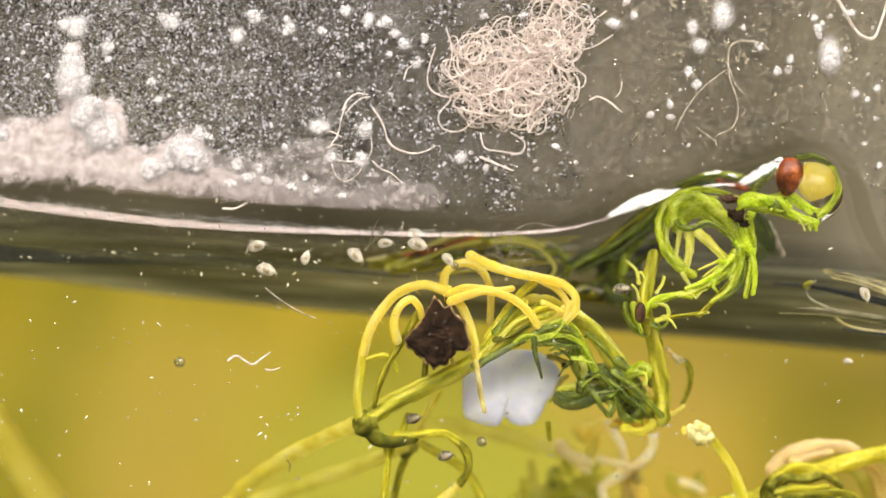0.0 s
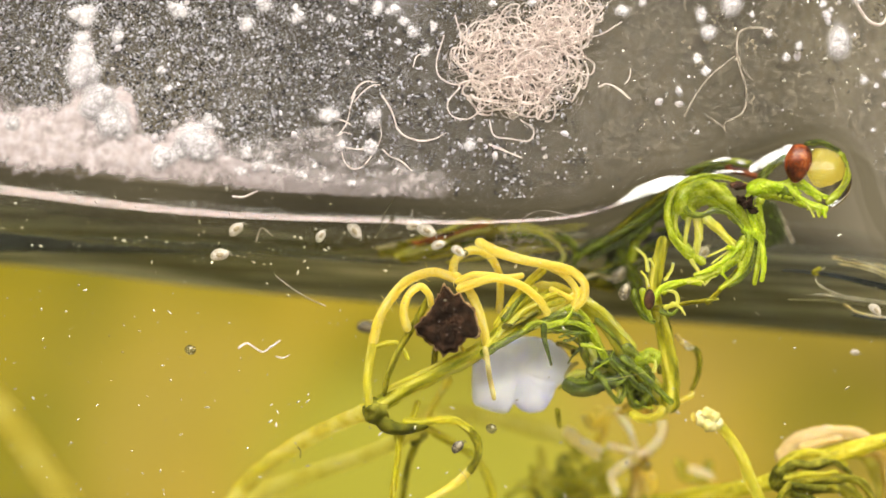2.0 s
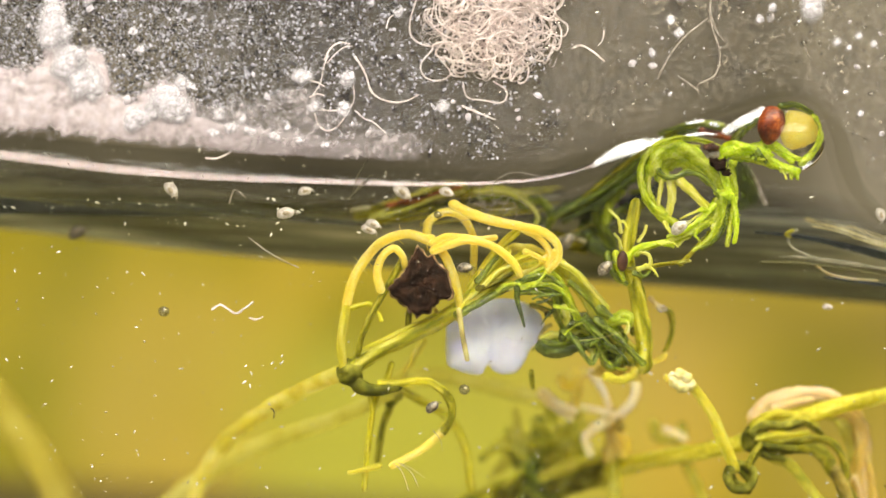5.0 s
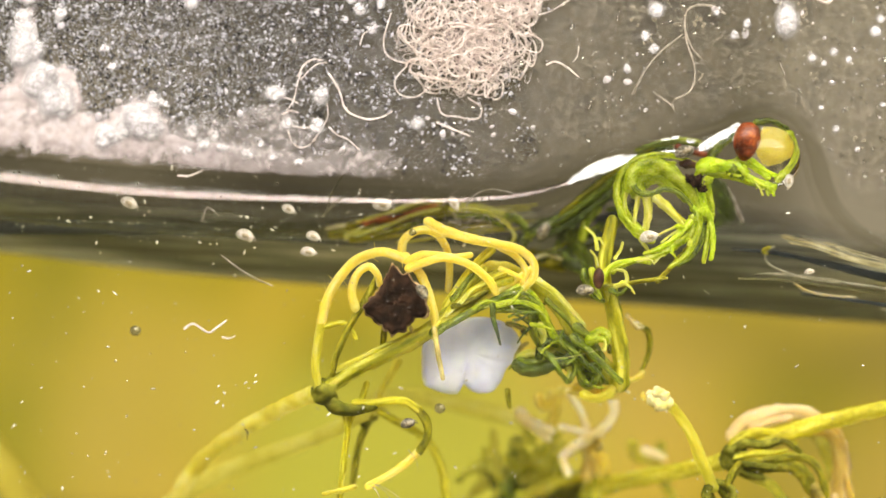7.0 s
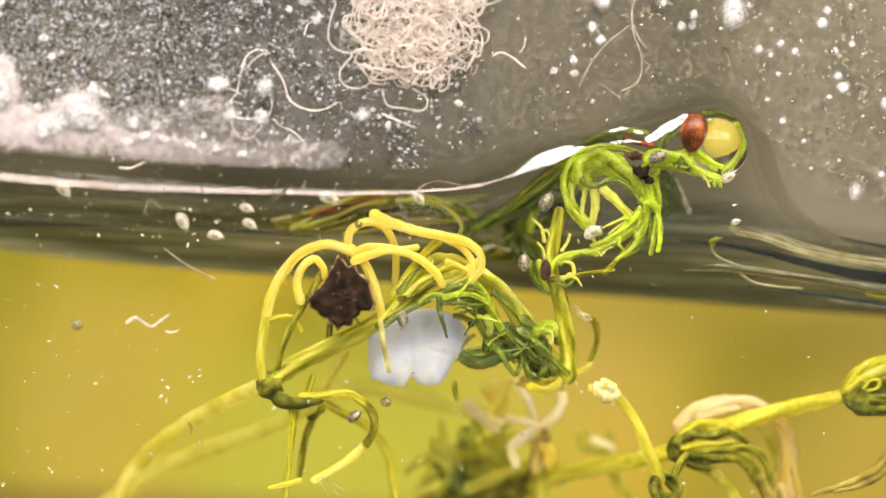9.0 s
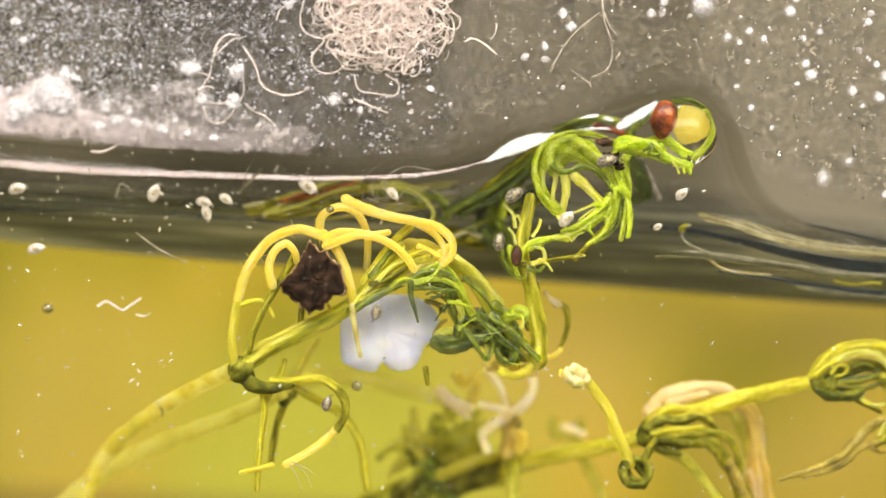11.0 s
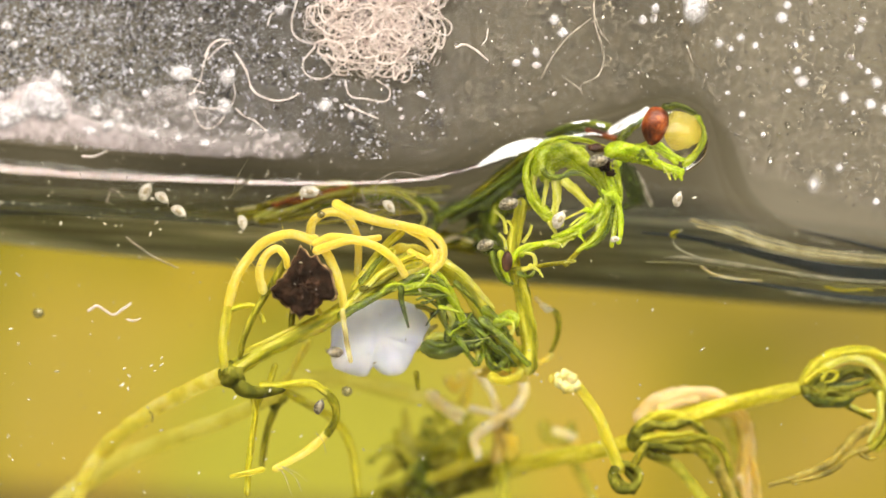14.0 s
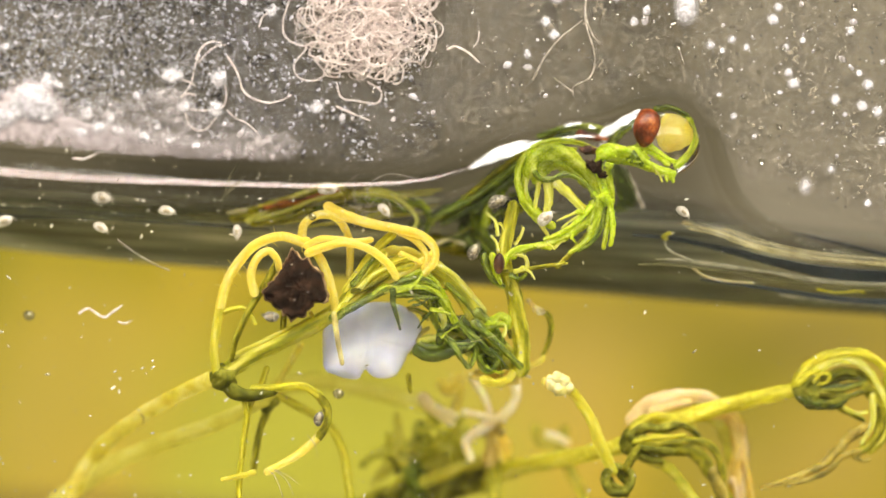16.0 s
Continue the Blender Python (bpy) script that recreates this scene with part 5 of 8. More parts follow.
shoot_leaf([(11.84, 3.2, 2.44), (12.31, 3.15, 3.27), (13.14, 3.1, 3.72), (14, 3.05, 3.84), (14.67, 3, 3.72)], 0.2, LEAF_BRIGHT)
shoot_leaf([(12.06, 3.2, 2.13), (13.16, 3.13, 2.4), (14.34, 3.07, 2.67), (15.58, 3, 2.95)], 0.17, OLIVE)
shoot_leaf([(15.12, 3, 2.79), (15.45, 3, 2.88), (15.72, 3, 2.93)], 0.12, LEAF_PALE)
shoot_leaf([(12.68, 2.9, 2.23), (13.32, 2.87, 2.6), (13.21, 2.83, 3.12), (12.74, 2.8, 3.22)], 0.14, LEAF_PALE)
shoot_leaf([(13.06, 2.9, 2.52), (13.53, 2.85, 2.28), (13.82, 2.8, 1.9)], 0.12, LEAF_PALE)
shoot_leaf([(12.43, 2.9, 2.01), (13.03, 2.85, 1.85), (13.34, 2.8, 2.14)], 0.16, LEAF_DARK)
shoot_leaf([(10.86, 3.1, 3.04), (11.04, 3.07, 2.25), (11.61, 3.03, 1.56), (12.08, 3, 1.36)], 0.24, LEAF_DARK)
shoot_leaf([(11.3, 2.9, 3.12), (11.48, 2.9, 2.28), (11.86, 2.9, 1.51)], 0.22, LEAF)
shoot_leaf([(11.59, 3.3, 4.36), (11.37, 3.25, 5.14), (10.77, 3.2, 5.62)], 0.12, LEAF_PALE)
shoot_leaf([(11.44, 3.4, 4.88), (11.69, 3.35, 5.03), (11.91, 3.3, 4.64)], 0.1, LEAF_PALE)
shoot_leaf([(12.63, 3.3, 3.89), (12.92, 3.25, 4.38), (13.05, 3.2, 4.85)], 0.11, LEAF_PALE)
shoot_leaf([(11.65, 3.3, 3.43), (11.48, 3.25, 3.95), (11.19, 3.2, 4.26)], 0.11, LEAF_PALE)
shoot_leaf([(13.9, 2.8, 3.83), (14.56, 2.8, 3.94), (14.9, 2.8, 3.69)], 0.1, LEAF_PALE)
_rnd = random.Random(23)
for at, lean in (((12.71, 3.3, 2.02), 60), ((14.69, 3, 3.97), 30), ((15.86, 2.9, 4.54), -60), ((16.74, 2.9, 5.43), -70), ((20.45, 2.6, 8.82), -40), ((21.2, 2.6, 8.44), -70), ((19.2, 2.6, 9.4), 40), ((11.34, 3.2, 2.42), 130)):
    for k in range(2):
        a = radians(lean + _rnd.uniform(-50, 50))
        d = Vector((math.cos(a), _rnd.uniform(-0.3, 0.1), math.sin(a)))
        o = Vector(at) + Vector((_rnd.uniform(-0.3, 0.3), 0, _rnd.uniform(-0.3, 0.3)))
        n = _rnd.uniform(0.3, 0.7)
        bend = Vector((_rnd.uniform(-0.2, 0.2), 0, _rnd.uniform(-0.2, 0.2)))
        stalk(_upper, "leaflet", [o, o + d * n * 0.5 + bend, o + d * n], _rnd.uniform(0.08, 0.14), 0.06, (LEAF, LEAF_PALE, LEAF_BRIGHT)[_rnd.randint(0, 2)], 0, 8, "", 0.2)
for k, (at, r, m) in enumerate((((17.92, 2.6, 9.53), 0.34, LEAF_BRIGHT), ((18.51, 2.6, 9.78), 0.26, LEAF_BRIGHT), ((19.21, 2.6, 9.36), 0.36, LEAF_DARK), ((19.87, 2.6, 9.54), 0.28, LEAF_BRIGHT), ((20.37, 2.6, 8.98), 0.3, LEAF_BRIGHT), ((21.13, 2.6, 8.7), 0.26, LEAF_BRIGHT), ((17.61, 2.6, 6.92), 0.3, LEAF_BRIGHT), ((17.77, 2.6, 8.79), 0.24, LEAF))):
    part("leaf_lump", blob(at, r, r * 0.6, r * 0.8, 1.0, 2.2, 40 + k, 3), m, shoot)
part("seed", blob((11.68, 2.7, 2.66), 0.34, 0.3, 0.6, 0.1, 1.0, 5), BROWN_SEED, shoot, "small dark brown seed")
for k, (at, r) in enumerate((((16.67, 2.5, 8.78), 0.30), ((16.99, 2.4, 8.52), 0.34), ((17.39, 2.5, 8.2), 0.24), ((17.21, 2.6, 8.89), 0.2))):
    part("crumb", blob(at, r, r * 0.6, r * 0.8, 0.9, 2.2, 70 + k, 3), FLAKE, shoot, "dark ragged brown crumb")
part("crumb", blob((16.53, 3, 9.68), 0.45, 0.25, 0.26, 0.6, 2.0, 77, 3), BROWN_SEED, shoot, "red-brown crumb under the skin")

# dim strands behind the skin, some standing for plants mirrored in it
dim = thing("pond_weed", (10.76, 8, 5.99), "dim dark green strands behind the water skin, partly mimicking mirrored plants", "water plant")

def dim_strand(pts, r, m):
    stalk(dim, "strand", pts, r, r * 0.7, m)


_rnd = random.Random(12)
_sweep = (Vector((8.12, 7.4, 5.59)), Vector((10.24, 7.1, 6.97)), Vector((12.26, 6.8, 8.83)), Vector((13.95, 6.5, 10.32)), Vector((15.54, 6.3, 11.17)))
for k in range(14):
    d = Vector((_rnd.uniform(-0.5, 0.5), _rnd.uniform(-0.3, 0.5), _rnd.uniform(-1.3, 0.25)))
    first, last = _rnd.choice(((0, 4), (0, 5), (1, 5), (2, 5), (0, 3)))
    pts = [p + d + Vector((_rnd.uniform(-0.15, 0.15), 0, _rnd.uniform(-0.12, 0.12))) for p in _sweep[first:last]]
    dim_strand(pts, _rnd.uniform(0.10, 0.24), (LEAF_BLUE, LEAF_DARK, LEAF_BLUE, OLIVE, DARK_STRAND)[k % 5])
dim_strand([(13.99, 6, 10.74), (15.06, 5.93, 11.16), (16.43, 5.87, 11.39), (17.68, 5.8, 11.27)], 0.16, LEAF_DARK)
dim_strand([(14.56, 6.2, 11.02), (15.77, 6.13, 11.48), (17.01, 6.07, 11.63), (17.84, 6, 11.51)], 0.12, LEAF)
dim_strand([(15.1, 6, 10.76), (16.25, 5.9, 11.04), (17.35, 5.8, 10.96)], 0.14, LEAF_BLUE)
dim_strand([(16.41, 5.6, 11.01), (17.37, 5.5, 10.79), (18.34, 5.4, 10.57)], 0.24, SEED)
dim_strand([(18.5, 5.4, 9.07), (19.06, 5.47, 8.08), (19.41, 5.53, 7.07), (19.03, 5.6, 6.57)], 0.42, LEAF_BLUE)
dim_strand([(19.22, 5.8, 8.88), (19.7, 5.8, 7.81), (19.89, 5.8, 6.92)], 0.34, LEAF_BLUE)
dim_strand([(10.19, 8.4, 5.24), (10.45, 8.2, 6.37), (11.35, 8, 7.48)], 0.6, LEAF_BLUE)
dim_strand([(10.07, 8.4, 4.88), (10.55, 8.3, 3.85), (11.43, 8.2, 3.34)], 0.55, LEAF_BLUE)
dim_strand([(10.69, 8, 5.67), (11.11, 8, 4.64), (11.73, 8, 3.77)], 0.5, LEAF_DARK)
dim_strand([(11.48, 7.4, 6.67), (12.16, 7.2, 7.75), (12.93, 7, 8.55)], 0.45, LEAF_DARK)
dim_strand([(11.17, 7.6, 5.26), (11.37, 7.4, 6.31), (12.06, 7.2, 7.18)], 0.3, LEAF)
dim_strand([(6.49, 7.8, 6.35), (7.28, 7.8, 6.05), (7.82, 7.8, 5.32), (7.59, 7.8, 4.46)], 0.26, LEAF_DARK)
dim_strand([(6.92, 8.2, 6.41), (7.66, 8.2, 5.9), (8, 8.2, 5.07)], 0.2, LEAF)
dim_strand([(8.25, 9, 4.15), (9.06, 9, 3.78), (10.21, 9, 3.57)], 0.5, OLIVE)
# gold, brown and pale strands that stand for mirrored leaves and highlights
dim_strand([(-3.4, 8, 4.49), (-1.8, 8, 5.36), (-0.28, 8, 6.38), (1.14, 8, 6.97), (2.33, 8, 6.98)], 0.17, LEAF_PALE)
dim_strand([(-2.77, 7.8, 4.59), (-0.96, 7.8, 5.27), (0.65, 7.8, 6.08), (2.29, 7.8, 6.54)], 0.14, LEAF_PALE)
dim_strand([(-3.04, 8, 4.3), (-1.07, 8, 4.79), (0.48, 8, 5.45)], 0.2, OLIVE)
dim_strand([(0.21, 7.4, 6.64), (1.22, 7.4, 6.99), (1.99, 7.4, 6.91)], 0.1, PALE)
dim_strand([(-2.19, 7.6, 5.31), (-1.12, 7.6, 5.8), (0.1, 7.6, 6.09)], 0.13, SEED)
dim_strand([(2.98, 7.8, 6.59), (4.72, 7.8, 6.64), (6.15, 7.8, 6.18), (6.98, 7.8, 5.26), (6.75, 7.8, 4.54)], 0.15, LEAF_PALE)
dim_strand([(3.35, 7.8, 6.2), (5.1, 7.8, 6.25), (6.25, 7.8, 5.7)], 0.2, LEAF_DARK)
dim_strand([(3.66, 8, 6.94), (5.06, 8, 6.9), (6.35, 8, 6.49)], 0.1, LEAF_PALE)
dim_strand([(0.28, 8.2, 5.24), (1.97, 8.2, 6.06), (3.7, 8.2, 6.32)], 0.16, LEAF_DARK)
dim_strand([(8.07, 8, 3.73), (9.03, 8, 4.15), (10.03, 8, 3.94)], 0.16, PALE)
# dull pale strand in place of a reflection on the skin
dim_strand([(19.28, 5.8, 9.02), (19.98, 5.9, 8.04), (20.64, 6, 6.85)], 0.2, DULL_FIBRE)
dim_strand([(-3.26, 8.3, 5.1), (-1.2, 8.2, 5.87), (0.87, 8.2, 6.55), (2.64, 8.2, 6.5), (4.08, 8.2, 6.07)], 0.26, OLIVE)
dim_strand([(-4.29, 8.4, 4.61), (-1.49, 8.3, 5.08), (0.56, 8.3, 5.93), (2.32, 8.3, 6.13)], 0.3, OLIVE)
_rnd = random.Random(11)
_lo, _hi, _dn = Vector((7.13, 8.3, 5.4)), Vector((13.23, 8.3, 9.8)), Vector((9.53, 8.3, 3.81)) - Vector((7.13, 8.3, 5.4))
for k in range(26):
    u, v, w = _rnd.uniform(-0.1, 0.75), _rnd.uniform(0.2, 0.45), _rnd.uniform(0.0, 1.0)
    a, b = _lo.lerp(_hi, u) + _dn * w, _lo.lerp(_hi, min(1.0, u + v)) + _dn * w
    m = (a + b) / 2 + Vector((_rnd.uniform(-0.2, 0.4), _rnd.uniform(-0.3, 0.3), _rnd.uniform(-0.5, 0.1)))
    stalk(dim, "strand", [a, m, b], _rnd.uniform(0.14, 0.34), 0.10, (LEAF_BLUE, LEAF_DARK, OLIVE, LEAF_BLUE, DARK_STRAND)[k % 5], 0, 8)
# long strands laid just under the surface as streaks of mirrored leaves
_a0, _a1, _a2 = (Vector(v) for v in ((-4.65, 8.2, 4.86), (0.55, 8.2, 6.07), (7.2, 8.2, 7.03)))
for k in range(48):
    d = Vector((_rnd.uniform(-1.5, 3.0), _rnd.uniform(-0.3, 0.4), _rnd.uniform(-0.9, 0.55)))
    s0, s1 = _rnd.uniform(0.0, 0.5), _rnd.uniform(0.45, 1.0)
    p, q = _a0.lerp(_a2, s0) + d, _a0.lerp(_a2, s1) + d
    m = _a1.lerp((p + q) / 2, 0.75) + d * 0.25 + Vector((0, 0, _rnd.uniform(-0.1, 0.25)))
    stalk(dim, "strand", [p, m, q], _rnd.uniform(0.05, 0.13), 0.04, (OLIVE, GREY_STRAND, GOLD_STRAND, YELLOW_GREEN, DARK_STRAND, GREY_STRAND, BROWN_OLIVE)[k % 7], 0, 7)
red = thing("dead_leaf", (-0.49, 7.9, 5.9), "thin red-brown dead leaf lying under the water line", "leaf")
stalk(red, "blade", [(-2.39, 7.9, 5.35), (-0.83, 7.8, 5.73), (0.88, 7.8, 6.41), (2.08, 7.8, 6.78)], 0.16, 0.1, SEED)

# ---- droplet on the head ----
drop = thing("droplet", (21.27, 3, 10.42), "clear water droplet holding a red-brown seed", "droplet")
_film = part("film", blob((21.25, 2.9, 10.34), 1.85, 1.7, 1.85, 0.03, 1.0, 3, 4), WATER_DROP, drop)
_film.visible_shadow = False
part("seed", blob((19.86, 2.4, 11.22), 0.78, 0.5, 1.12, 0.16, 1.0, 6), SEED, drop, "glossy red-brown seed")
# coloured bodies put inside to imitate what the droplet refracts
part("leaf", blob((21.55, 3.2, 10.94), 0.82, 0.4, 0.9, 0.35, 1.2, 12), YELLOW, drop, "pale yellow body inside, standing for a refracted view")
part("leaf", tube([(22.3, 2.6, 11.79), (22.62, 2.6, 10.94), (22.27, 2.6, 9.92), (21.7, 2.6, 9.21)], 0.26, 0.2, 10, 7, 0, 0.2), LEAF, drop, "green body inside, standing for a refracted view")
part("leaf", tube([(20.51, 3.2, 12.42), (21.45, 3.2, 12.55), (22.36, 3.2, 12.15)], 0.2, 0.16, 10, 7, 0, 0.2), LEAF_DARK, drop, "dark green body inside, standing for a refracted view")
part("leaf", tube([(20.35, 2.8, 10.13), (21.12, 2.8, 9.65), (21.81, 2.8, 9.44)], 0.16, 0.12, 10, 7, 0, 0.2), LEAF_BRIGHT, drop, "bright green body inside, standing for a refracted view")
# the rim's highlight, modelled as a pale crescent
part("glint", tube([(23.03, 2.9, 11.01), (22.94, 2.9, 10.27), (22.56, 2.9, 9.64), (21.99, 2.9, 9.06)], 0.05, 0.03, 8, 7), FIBRE, drop, "pale tube standing for the droplet's rim highlight")

# ---- the budded stalk ----
bud = thing("budded_stalk", (19.61, 5, -9.35), "thin yellow stalk ending in a pale lumpy bud", "water plant")
_stalk = stalk(bud, "stalk", [(16.34, 4.8, -4.24), (17.25, 4.9, -5.12), (18.11, 5, -6.4), (18.76, 5, -7.82), (19.53, 5.1, -9.2)], 0.30, 0.36, LIME)
for k, (at, r) in enumerate((((15.56, 4.6, -4.22), 0.4), ((15.76, 4.4, -3.76), 0.36), ((16.11, 4.4, -3.97), 0.38), ((15.95, 4.5, -4.45), 0.42), ((16.44, 4.6, -4.35), 0.36), ((15.36, 4.7, -3.9), 0.26))):
    part("bud", blob(at, r, r * 0.9, r, 0.3, 1.6, k, 3), CREAM, _stalk)
part("bud", blob((14.95, 4.6, -4.06), 0.14, 0.14, 0.3, 0.3, 1.6, 8, 2), YELLOW, _stalk)
for pts, r in (([(19.23, 5, -9.11), (19.04, 4.9, -9.78), (19.4, 4.8, -10.35), (20.09, 4.8, -10.38), (20.56, 4.9, -9.96), (20.62, 5, -9.36), (20.2, 5.1, -8.99), (19.6, 5.2, -8.9)], 0.27), ([(19.56, 5.3, -8.99), (20.08, 5.4, -9.44), (20.53, 5.4, -10.02), (20.4, 5.3, -10.56)], 0.25), ([(19.28, 5.5, -9.43), (19.75, 5.6, -10.09), (20.45, 5.6, -10.26)], 0.24)):
    part("knot", tube(pts, r, r * 0.8, 9, 7, 0, 0.2, seed=next(SEEDS)), JOINT, bud, "dark olive curled knot")
part("knot", tube([(20.25, 5, -8.95), (20.59, 5.2, -8.27), (21.07, 5.5, -7.7)], 0.2, 0.2), OLIVE, bud)

# ---- the low stem with two curled whorls ----
low = thing("whorled_stem", (21.21, 7, -7.56), "olive stonewort stem with two drooping curled whorls", "water plant")
stalk(low, "stem", [(4.73, 20, -14.24), (8.45, 17, -12.66), (12.32, 14, -11.13), (14.93, 11.5, -9.86), (17.76, 9, -8.82), (20.52, 7, -7.74)], 0.62, 0.5, LOW_STEM, 5, 14)
stalk(low, "stem", [(22.47, 6.6, -6.58), (25.12, 6.2, -5.36), (28.11, 5.8, -4.37), (31.45, 5.4, -3.46)], 0.5, 0.44, LOW_STEM, 6, 14, "", 0.1, 2.0)

def low_leaf(pts, r, m, tip=0.62):
    stalk(low, "leaf", pts, r, r * tip, m, 0, 11, "", 0.16, 1.6, 0.12)


low_leaf([(21.05, 7.6, -6.29), (21.78, 7.6, -5.34), (22.92, 7.6, -4.79), (24.32, 7.6, -4.49), (25.76, 7.6, -4.62), (26.84, 7.6, -4.98)], 0.5, CREAM_LEAF, 0.7)
low_leaf([(22.16, 7.2, -5.64), (23.37, 7.2, -5.15), (24.49, 7.2, -4.88)], 0.3, CREAM_LEAF, 0.6)
low_leaf([(20.86, 6.4, -6.71), (21.65, 6.35, -6.04), (22.74, 6.3, -5.81), (23.79, 6.25, -6.05), (24.57, 6.2, -6.48)], 0.36, YELLOW_GREEN)
low_leaf([(20.66, 6, -7.1), (21.53, 6, -6.57), (22.78, 6, -6.57), (23.74, 6, -6.24), (24.82, 6, -6.86)], 0.28, LEAF_OLIVE)
low_leaf([(20.85, 5.8, -7.41), (21.81, 5.87, -7.16), (23, 5.93, -7.03), (23.98, 6, -6.84)], 0.24, YELLOW_GREEN)
low_leaf([(21.26, 6, -7.88), (20.69, 5.7, -8.77), (20.33, 5.4, -9.43)], 0.2, JOINT)
low_leaf([(20.92, 6.3, -7.57), (22.08, 6.3, -7.92), (23.23, 6.3, -7.79), (24.27, 6.3, -7.66), (25.06, 6.3, -8.1), (25.7, 6.3, -8.92), (26.43, 6.3, -10.01), (26.91, 6.3, -11.15), (27.09, 6.3, -11.93)], 0.42, OLIVE, 1.1)
low_leaf([(25.75, 6.1, -8.89), (26.36, 6.1, -9.89), (26.91, 6.1, -11.06), (27.24, 6.1, -11.89)], 0.4, BROWN_OLIVE, 0.9)
low_leaf([(20.94, 6, -7.27), (22.17, 6, -7.54), (23.55, 6, -7.33), (24.58, 6, -7.13), (25.58, 6, -7.42), (26.14, 6, -8.17), (26.52, 6, -9.35)], 0.3, OLIVE, 0.7)
low_leaf([(25.61, 6.4, -7.39), (26.29, 6.4, -8.21), (26.48, 6.4, -9.13), (26.46, 6.4, -10.09)], 0.26, AMBER_LEAF, 0.7)
low_leaf([(21.13, 6.7, -8.01), (22.03, 6.7, -8.48), (23.03, 6.7, -8.8), (23.95, 6.7, -9.65), (25.03, 6.7, -10.83), (26.07, 6.7, -11.87)], 0.36, TUFT, 0.8)
low_leaf([(20.94, 6.2, -7.84), (21.74, 6.2, -8.34), (22.69, 6.2, -8.56)], 0.32, JOINT, 0.6)
low_leaf([(26.72, 8, -5.22), (27.52, 8, -5.49), (27.92, 8, -6.35), (28.15, 8, -7.92), (28.58, 8, -9.3), (29.04, 8, -11.28)], 0.26, AMBER_LEAF, 0.9)
low_leaf([(26.11, 8.1, -5.48), (27.21, 8.1, -5.77), (27.82, 8.1, -7.25), (27.81, 8.1, -9.01), (27.67, 8.1, -10.59), (27.97, 8.1, -12.15)], 0.42, AMBER_LEAF, 0.9)
low_leaf([(28.08, 8.3, -6.3), (28.39, 8.3, -8.11), (28.27, 8.3, -9.88), (28.58, 8.3, -11.62)], 0.3, CREAM_LEAF, 0.8)
low_leaf([(25.83, 8.6, -5.67), (26.71, 8.6, -6.04), (27.43, 8.6, -7.31), (27.78, 8.6, -8.53)], 0.5, TUFT, 0.9)
low_leaf([(27.51, 7.6, -9.49), (27.83, 7.6, -10.17), (27.99, 7.6, -11.21)], 0.2, CREAM_LEAF, 0.6)
low_leaf([(30.41, 5.4, -3.48), (30.97, 5.33, -2.48), (32.02, 5.27, -1.63), (33.52, 5.2, -1.23), (34.99, 5.13, -1.44), (36.13, 5.07, -2.37), (36.88, 5, -3.82)], 0.36, YELLOW_GREEN)
low_leaf([(31.08, 5.2, -2.95), (32.16, 5.2, -2.06), (33.55, 5.2, -1.71), (34.69, 5.2, -2.12), (35.67, 5.2, -3.43), (36.01, 5.2, -4.71)], 0.28, LEAF_PALE)
low_leaf([(30.58, 5, -3.93), (31.51, 5, -4.38), (32.56, 5, -4.42), (33.3, 5, -3.97)], 0.38, LEAF_BLUE, 0.9)
low_leaf([(30.29, 4.8, -3.66), (31.78, 4.87, -3.88), (33.55, 4.93, -3.85), (34.88, 5, -3.33)], 0.24, LEAF_OLIVE)
low_leaf([(31.05, 5.2, -3.64), (32.58, 5.2, -3.48), (34.25, 5.2, -3.07)], 0.24, LEAF_BLUE)
low_leaf([(31.86, 5.4, -3.05), (33.23, 5.4, -2.35), (34.43, 5.4, -2.41), (35.38, 5.4, -3.04)], 0.22, LEAF_OLIVE)
low_leaf([(30.96, 5.6, -3.39), (32.43, 5.6, -3.23), (33.68, 5.6, -2.74), (34.81, 5.6, -2.81)], 0.3, LEAF_BLUE)
low_leaf([(31.34, 4.7, -3.12), (31.73, 4.7, -2.62), (32.29, 4.7, -2.62), (32.17, 4.7, -3.07), (31.56, 4.7, -3.27)], 0.11, YELLOW_GREEN)
low_leaf([(30.44, 4.9, -3.25), (31.11, 4.9, -2.66), (31.72, 4.9, -2.42)], 0.22, YELLOW_GREEN)
low_leaf([(32.76, 5.2, -4.35), (33.77, 5.2, -4.84), (34.7, 5.2, -5.27)], 0.22, OLIVE)
low_leaf([(33.4, 5, -4.58), (34.19, 5, -4.87), (34.81, 5, -4.77)], 0.14, LEAF_PALE)
low_leaf([(34.67, 5.2, -3.21), (35.64, 5.2, -4.32), (35.71, 5.2, -5.69), (35.12, 5.2, -6.74), (34.31, 5.2, -7.27)], 0.38, OLIVE)
low_leaf([(35.07, 4.9, -3.72), (35.17, 4.95, -5.36), (34.55, 5, -6.62)], 0.22, LEAF_PALE)
low_leaf([(36.14, 5.4, -2.72), (36.56, 5.4, -4.21), (36.15, 5.4, -6.02), (35.29, 5.4, -7.16)], 0.36, YELLOW_GREEN)
low_leaf([(34.87, 5.2, -5.73), (33.99, 5.23, -6.2), (33.2, 5.27, -7.13), (32.49, 5.3, -7.99), (31.48, 5.33, -8.6), (30.26, 5.37, -9.14), (28.7, 5.4, -9.68)], 0.36, BROWN_OLIVE, 0.35)
low_leaf([(34.43, 5, -7.1), (33.42, 5.05, -7.51), (32.78, 5.1, -8.23), (31.78, 5.15, -8.9), (30.08, 5.2, -9.41)], 0.22, BROWN_OLIVE, 0.5)
